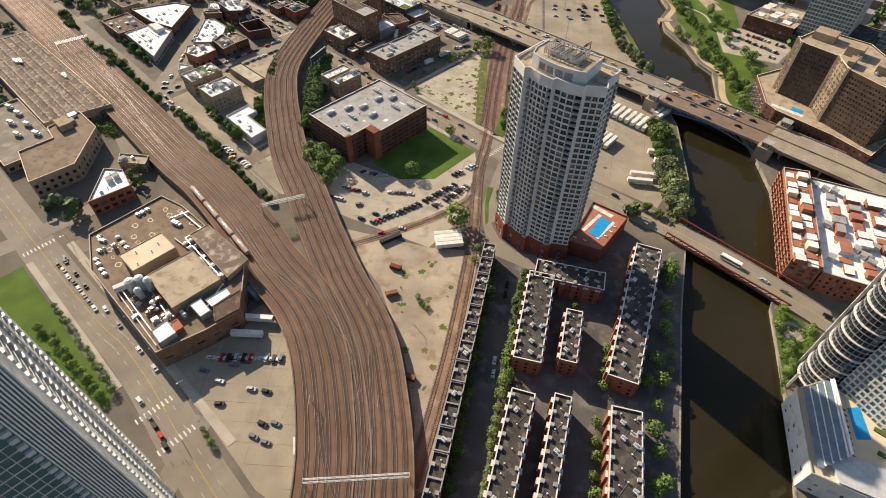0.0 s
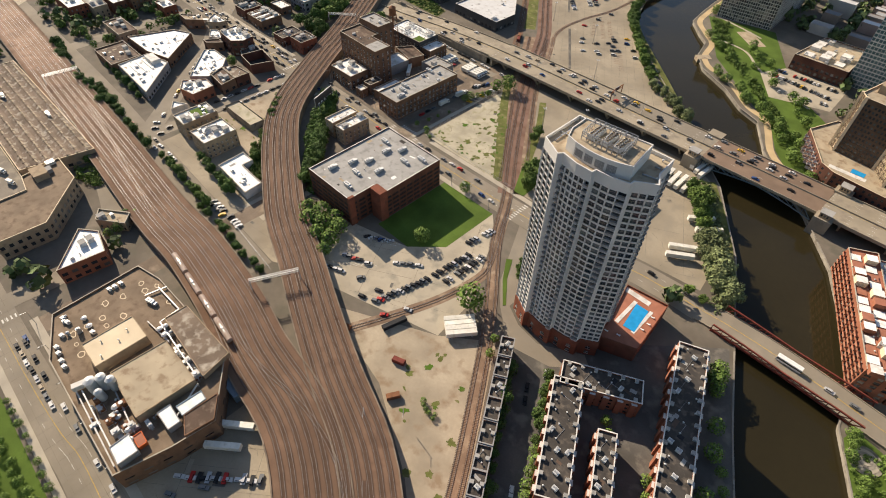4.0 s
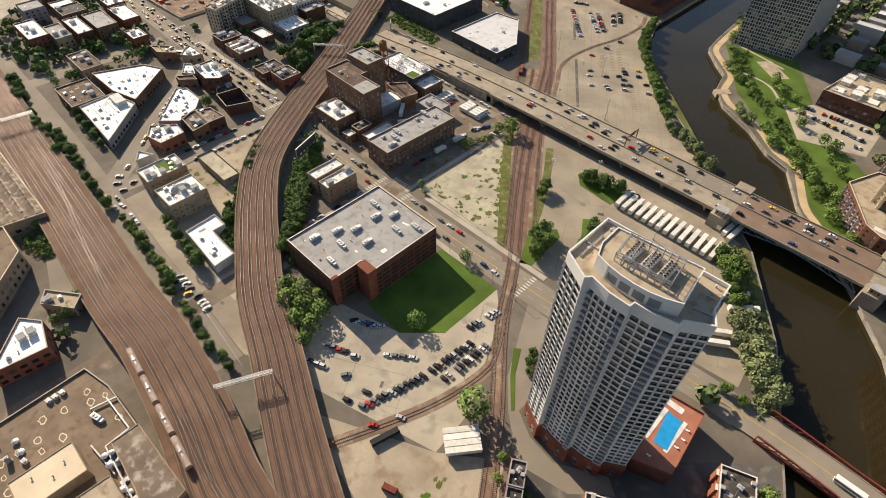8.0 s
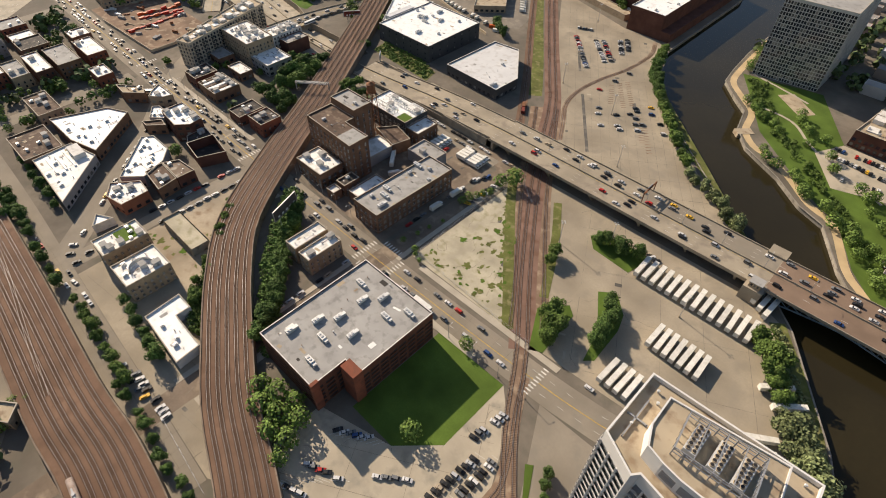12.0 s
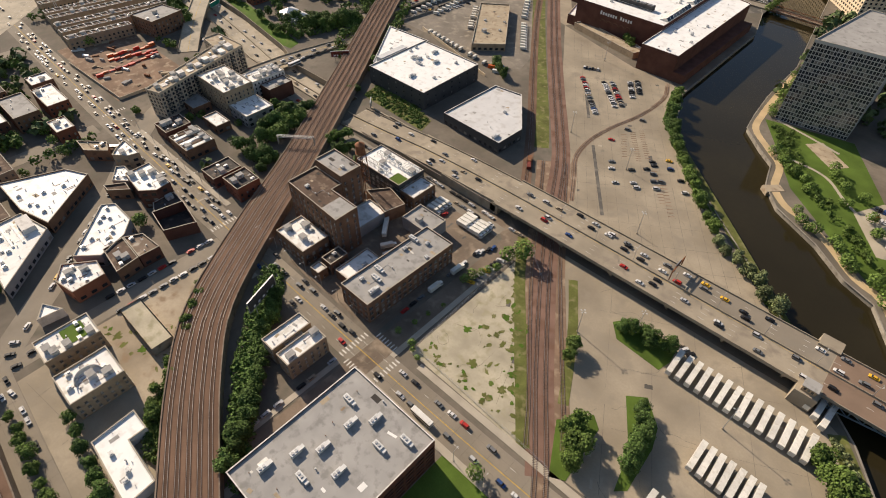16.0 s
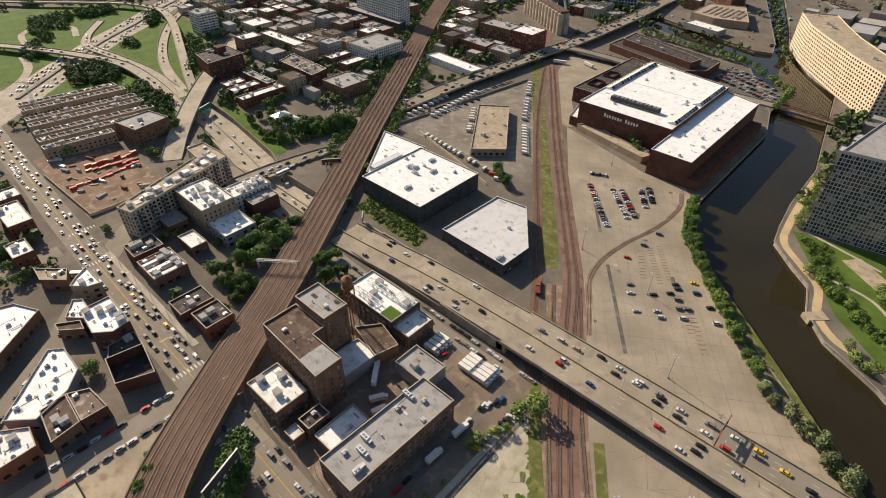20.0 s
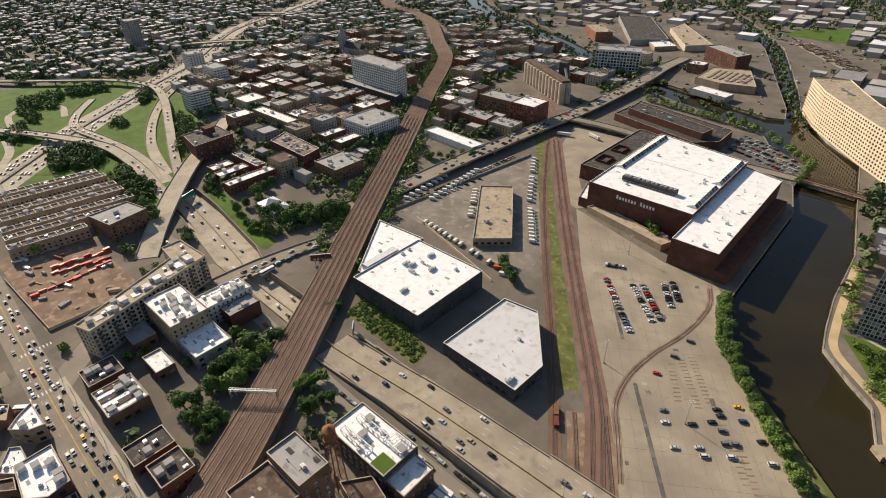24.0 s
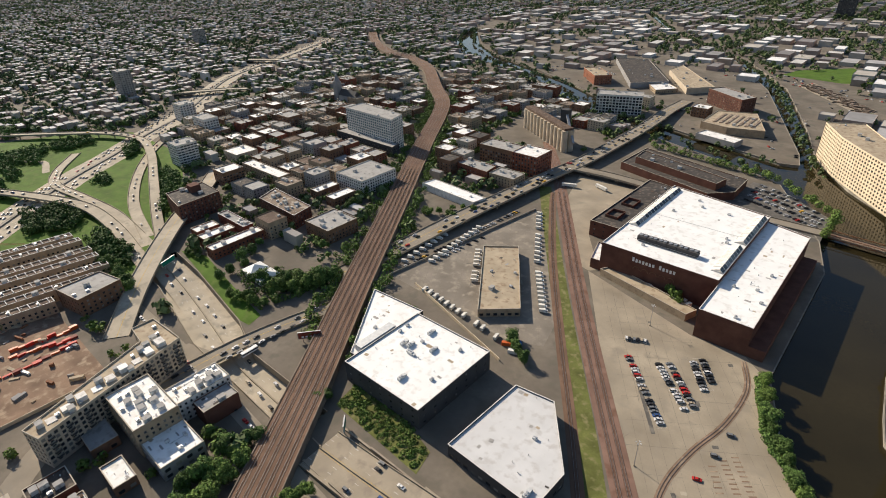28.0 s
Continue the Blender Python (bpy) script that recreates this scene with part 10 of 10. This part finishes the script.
for i, (_, x, y, w, d, h, look_no) in enumerate(spots):
    wall, roof, label = MID_LOOK[look_no]
    if i < 120:
        mid("apartment_house", R(x - w / 2, x + w / 2, y - d / 2, y + d / 2), h, label, wall, roof, W_MID, "apartment house", 1 + i % 3, group="city apartment houses", coping="sidewalk" if i % 3 else None)
        FOOT.pop()
    else:
        s, panes = rest.setdefault(look_no, Shape()), []
        P = R(x - w / 2, x + w / 2, y - d / 2, y + d / 2)
        for k in range(4):
            facade(s, P[k], P[(k + 1) % 4], 0, h, W_MID, panes)
        for c, rz, pw, ph, a, b in panes:
            s.face([a, b, (b[0], b[1], b[2] + ph), (a[0], a[1], a[2] + ph)], 2)
        I = inset(P, 0.4)
        for k in range(4):
            a, b, c, e = P[k], P[(k + 1) % 4], I[(k + 1) % 4], I[k]
            s.face([(*a, h), (*b, h), (*b, h + 0.8), (*a, h + 0.8)]).face([(*a, h + 0.8), (*b, h + 0.8), (*c, h + 0.8), (*e, h + 0.8)], 3).face([(*c, h), (*e, h), (*e, h + 0.8), (*c, h + 0.8)])
        s.face([(*q, h) for q in I], 1)
        for k in range(mid_dice.randint(1, 4)):
            ux, uy = x + mid_dice.uniform(-0.3, 0.3) * w, y + mid_dice.uniform(-0.3, 0.3) * d
            s.box(ux - 1.3, ux + 1.3, uy - 1, uy + 1, h, h + mid_dice.choice((1.2, 2.4)), 3)
for look_no, s in rest.items():
    wall, roof, label = MID_LOOK[look_no]
    s.done("far_apartments", [wall, roof, "glass", "sidewalk"], None, "far " + label.replace("house", "houses") + " and windows", (-800, 500, 0), "stuff", "far buildings")
# greenery between them
CITY_TREES = []
for i in range(9000):
    x, y = mid_dice.uniform(-1250, -380), mid_dice.uniform(-160, 1150)
    if not taken(x, y, 2.6) and len(CITY_TREES) < 2400:
        r = mid_dice.uniform(2.2, 4.4)
        CITY_TREES.append((x, y, r))
        if mid_dice.random() < 0.5:
            CITY_TREES.append((x + r * mid_dice.uniform(-1.5, 1.5), y + r * mid_dice.uniform(-1.5, 1.5), r * 0.8))
# ---- the far city: houses, sheds and woods too many to count ----
def palette(name, colours, rough=0.85):
    """A surface whose colour changes from island to island."""
    m = mat(name, (0.3, 0.3, 0.3), rough, 0.2, 0.05, 0.8)
    nt = m.node_tree
    b = nt.nodes["Principled BSDF"]
    src = b.inputs["Base Color"].links[0].from_socket
    isle = nt.nodes.new("ShaderNodeNewGeometry")
    ramp = nt.nodes.new("ShaderNodeValToRGB")
    ramp.color_ramp.interpolation = "CONSTANT"
    el = ramp.color_ramp.elements
    while len(el) < len(colours):
        el.new(0.5)
    for i, c in enumerate(colours):
        el[i].position = i / len(colours)
        el[i].color = (*c, 1)
    mul = nt.nodes.new("ShaderNodeMix")
    mul.data_type, mul.blend_type = "RGBA", "MULTIPLY"
    mul.inputs[0].default_value = 1
    gain = nt.nodes.new("ShaderNodeMix")
    gain.data_type, gain.blend_type = "RGBA", "MULTIPLY"
    gain.inputs[0].default_value = 1
    gain.inputs[7].default_value = (3.3, 3.3, 3.3, 1)
    nt.links.new(isle.outputs["Random Per Island"], ramp.inputs[0])
    nt.links.new(src, gain.inputs[6])
    nt.links.new(ramp.outputs[0], mul.inputs[6])
    nt.links.new(gain.outputs[2], mul.inputs[7])
    nt.links.new(mul.outputs[2], b.inputs["Base Color"])
    return m


# far walls and roofs are lifted and greyed: haze is put into their colours
palette("hazed_walls", [(0.36, 0.28, 0.22), (0.44, 0.39, 0.33), (0.3, 0.24, 0.2), (0.5, 0.48, 0.45), (0.38, 0.36, 0.34), (0.4, 0.29, 0.24)])
palette("hazed_roofs", [(0.25, 0.245, 0.24), (0.38, 0.37, 0.36), (0.3, 0.28, 0.26), (0.46, 0.45, 0.44), (0.25, 0.24, 0.235), (0.54, 0.53, 0.51), (0.42, 0.39, 0.36), (0.28, 0.27, 0.26), (0.38, 0.36, 0.34), (0.64, 0.63, 0.61)])
palette("shed_roofs", [(0.55, 0.53, 0.49), (0.4, 0.385, 0.37), (0.28, 0.27, 0.26), (0.78, 0.76, 0.72), (0.45, 0.41, 0.35), (0.24, 0.22, 0.21)])


def far_boxes(name, rows, mats, label):
    """Rows of (x, y, w, d, h): joined boxes with a low parapet edge."""
    v, f, mi = [], [], []
    for x, y, w, d, h in rows:
        n = len(v)
        v += [(x - w / 2, y - d / 2, 0), (x + w / 2, y - d / 2, 0), (x + w / 2, y + d / 2, 0), (x - w / 2, y + d / 2, 0)]
        v += [(x - w / 2, y - d / 2, h), (x + w / 2, y - d / 2, h), (x + w / 2, y + d / 2, h), (x - w / 2, y + d / 2, h)]
        i = min(0.6, w * 0.05)
        v += [(x - w / 2 + i, y - d / 2 + i, h - 0.5), (x + w / 2 - i, y - d / 2 + i, h - 0.5), (x + w / 2 - i, y + d / 2 - i, h - 0.5), (x - w / 2 + i, y + d / 2 - i, h - 0.5)]
        for k in range(4):
            j = (k + 1) % 4
            f += [(n + k, n + j, n + 4 + j, n + 4 + k), (n + 4 + k, n + 4 + j, n + 8 + j, n + 8 + k)]
            mi += [0, 0]
        f.append((n + 8, n + 9, n + 10, n + 11))
        mi.append(1)
    me = bpy.data.meshes.new(name)
    me.from_pydata(v, [], f)
    for m in mats:
        me.materials.append(MATS[m])
    me.polygons.foreach_set("material_index", mi)
    ob = new(name, me)
    return tagged(ob, label, "far buildings", kind="stuff")


def in_view(x, y):
    """The wedge of land that the camera looks over."""
    a = math.degrees(math.atan2(y - 60, x + 40))
    return 84 < a < 188


far_dice = random.Random(3)
houses, sheds, woods, far_off = [], [], [], []
for bx in range(-5200, 500, 80):
    for by in range(-900, 5400, 130):
        if not in_view(bx + 40, by + 60) or math.hypot(bx, by) > 5600:
            continue
        cx, cy = bx + 40, by + 60
        far = math.hypot(cx + 272, cy - 280)
        close = (cx + 700) ** 2 + (cy - 450) ** 2 < 720**2
        industry = -1500 < cx < -250 and 1000 < cy < 2300 and cy - 900 > -(cx + 400) * 0.75
        park = far_dice.random() < (0.32 if cy > -cx * 0.55 + 1100 and cx > -900 else 0.03)
        if far > 2600 and far_dice.random() < 0.15:
            park = True
        if park:
            for i in range(26):
                x, y = bx + far_dice.uniform(0, 76), by + far_dice.uniform(0, 125)
                if far > 1500 or not taken(x, y, 3):
                    woods.append((x, y, far_dice.uniform(4, 6.5)))
            continue
        if industry:
            for i in range(4):
                x, y = bx + 20 + (i % 2) * 38, by + 30 + (i // 2) * 62 + far_dice.uniform(-8, 8)
                w, d = far_dice.uniform(18, 35), far_dice.uniform(16, 54)
                if not taken(x, y, max(w, d) * 0.5) and far_dice.random() < 0.75:
                    sheds.append((x, y, w, d, far_dice.uniform(6, 12)))
            for i in range(3):
                x, y = bx + far_dice.uniform(0, 76), by + far_dice.uniform(0, 125)
                if not taken(x, y, 4):
                    woods.append((x, y, far_dice.uniform(3, 5)))
            continue
        for row in range(2):
            y = by + 10
            while y < by + 116:
                step = far_dice.uniform(8, 12)
                x = bx + 15 + row * 34 + far_dice.uniform(-2, 2)
                if close and taken(x, y + 5, 10):
                    y += step
                    continue
                if (far < 1700 and taken(x, y + 5, 8)) or far_dice.random() < (0.2 if close else 0.26):
                    y += step
                    continue
                big = far_dice.random() < 0.07
                houses.append((x, y + step / 2, 24 if big else far_dice.uniform(14, 21), step - 1.2, far_dice.uniform(10, 17) if big else far_dice.uniform(6.5, 10.5)))
                y += step
        for i in range(44 if far < 2400 else 36):
            x = bx + far_dice.choice((2, 32, 66)) + far_dice.uniform(-5, 5)
            y = by + far_dice.uniform(0, 125)
            if far > 1700 or not taken(x, y, 3):
                (woods if far < 1900 else far_off).append((x, y, far_dice.uniform(3, 6.2)))
bank = inset(RIVER, -12.0)
for (xa, ya), (xb, yb) in zip(bank, bank[1:] + bank[:1]):
    if max(ya, yb) > 985:
        for i in range(int(math.hypot(xb - xa, yb - ya) / 11)):
            t_ = far_dice.random()
            woods.append((xa + (xb - xa) * t_ + far_dice.uniform(-4, 4), ya + (yb - ya) * t_ + far_dice.uniform(-4, 4), far_dice.uniform(2.5, 4.2)))
for i in range(900):
    x, y = far_dice.uniform(-1300, -250), far_dice.uniform(960, 2100)
    if not taken(x, y, 4) and noise.noise((x * 0.008, y * 0.008, 0)) > 0.05:
        woods.append((x, y, far_dice.uniform(3, 5.5)))
far_boxes("far_houses", houses, ("hazed_walls", "hazed_roofs"), "dense low brick houses of the far city")
far_boxes("far_sheds", sheds, ("hazed_walls", "shed_roofs"), "broad industrial sheds with pale and dark flat roofs")


def far_woods(name, rows, m, label, k=20):
    rows = [q for q in rows if not (366 < q[1] < 406 and -490 < q[0] < 60) and not inside(q[0], q[1], TRENCH)]
    rng = np.random.default_rng(4)
    n = len(rows)
    c = np.array(rows)
    d = rng.normal(size=(n, k, 3))
    d[..., 2] = d[..., 2] * 0.8 + 0.2
    d /= np.linalg.norm(d, axis=-1, keepdims=True)
    r = c[:, None, 2:3]
    p = np.concatenate([c[:, None, :2] + d[..., :2] * r * rng.uniform(0.5, 1.05, (n, k, 1)), r * 1.05 + d[..., 2:] * r * 0.85], -1)
    nrm = d + rng.normal(size=(n, k, 3)) * 0.4 + (0, 0, 0.3)
    nrm /= np.linalg.norm(nrm, axis=-1, keepdims=True)
    t = np.cross(nrm, rng.normal(size=(n, k, 3)))
    t /= np.linalg.norm(t, axis=-1, keepdims=True)
    b = np.cross(nrm, t)
    s = r * rng.uniform(0.28, 0.5, (n, k, 1)) * (20 / k) ** 0.5
    v = np.stack([p - t * s - b * s * 0.4, p + t * s * 0.4 - b * s, p + t * s + b * s * 0.5, p - t * s * 0.4 + b * s], 2).reshape(-1, 3)
    me = bpy.data.meshes.new(name)
    me.from_pydata(v.tolist(), [], np.arange(len(v)).reshape(-1, 4).tolist())
    me.materials.append(MATS[m])
    tagged(new(name, me), label, "woods", kind="stuff")


far_woods("more_trees", MORE_TREES, "leaf", "leafy green trees along streets and banks", 300)
far_woods("city_trees", CITY_TREES, "leaf", "street trees and garden trees between the city houses", 56)
far_woods("far_trees", woods, "leaf_hazed", "street trees and small woods of the far city", 18)
far_woods("farthest_trees", far_off, "leaf_hazed", "street trees of the farthest city blocks, haze in their colour", 8)
# far towers on the skyline
for x, y, w, d, h, m, label in ((-1408, 650, 30, 22, 48, "grey_wall", "grey slab tower beyond the freeway"), (-1893, 1040, 34, 22, 44, "grey_wall", "hazy grey slab tower"), (-560, 2450, 44, 40, 75, "dark_wall", "dark glass tower far off"),
                                (-420, 2300, 36, 30, 40, "grey_wall", "grey office block far off"), (-150, 2080, 40, 34, 48, "steel_blue", "blue-grey tower far off"), (-20, 1900, 50, 40, 36, "bright_brick", "orange brick block far off"),
                                (-2350, 2500, 24, 24, 70, "grey_wall", "slim grey tower far off"), (-2150, 2700, 26, 20, 60, "beige_wall", "slim pale tower far off"), (-1160, 645, 26, 24, 26, "white_wall", "white apartment block by the freeway"),
                                (-1060, 560 + 70, 34, 22, 24, "white_wall", "white apartment block by the freeway"), (-930, 800, 30, 24, 22, "red_brick", "red brick apartment block"), (-980, 720, 30, 24, 20, "brown_brick", "brown brick apartment block")):
    mid("far_tower", R(x - w / 2, x + w / 2, y - d / 2, y + d / 2), h, label, m, "grey_roof", dict(bay=4, storey=3.6, w=2.6, h=2.0), "tower", 2)
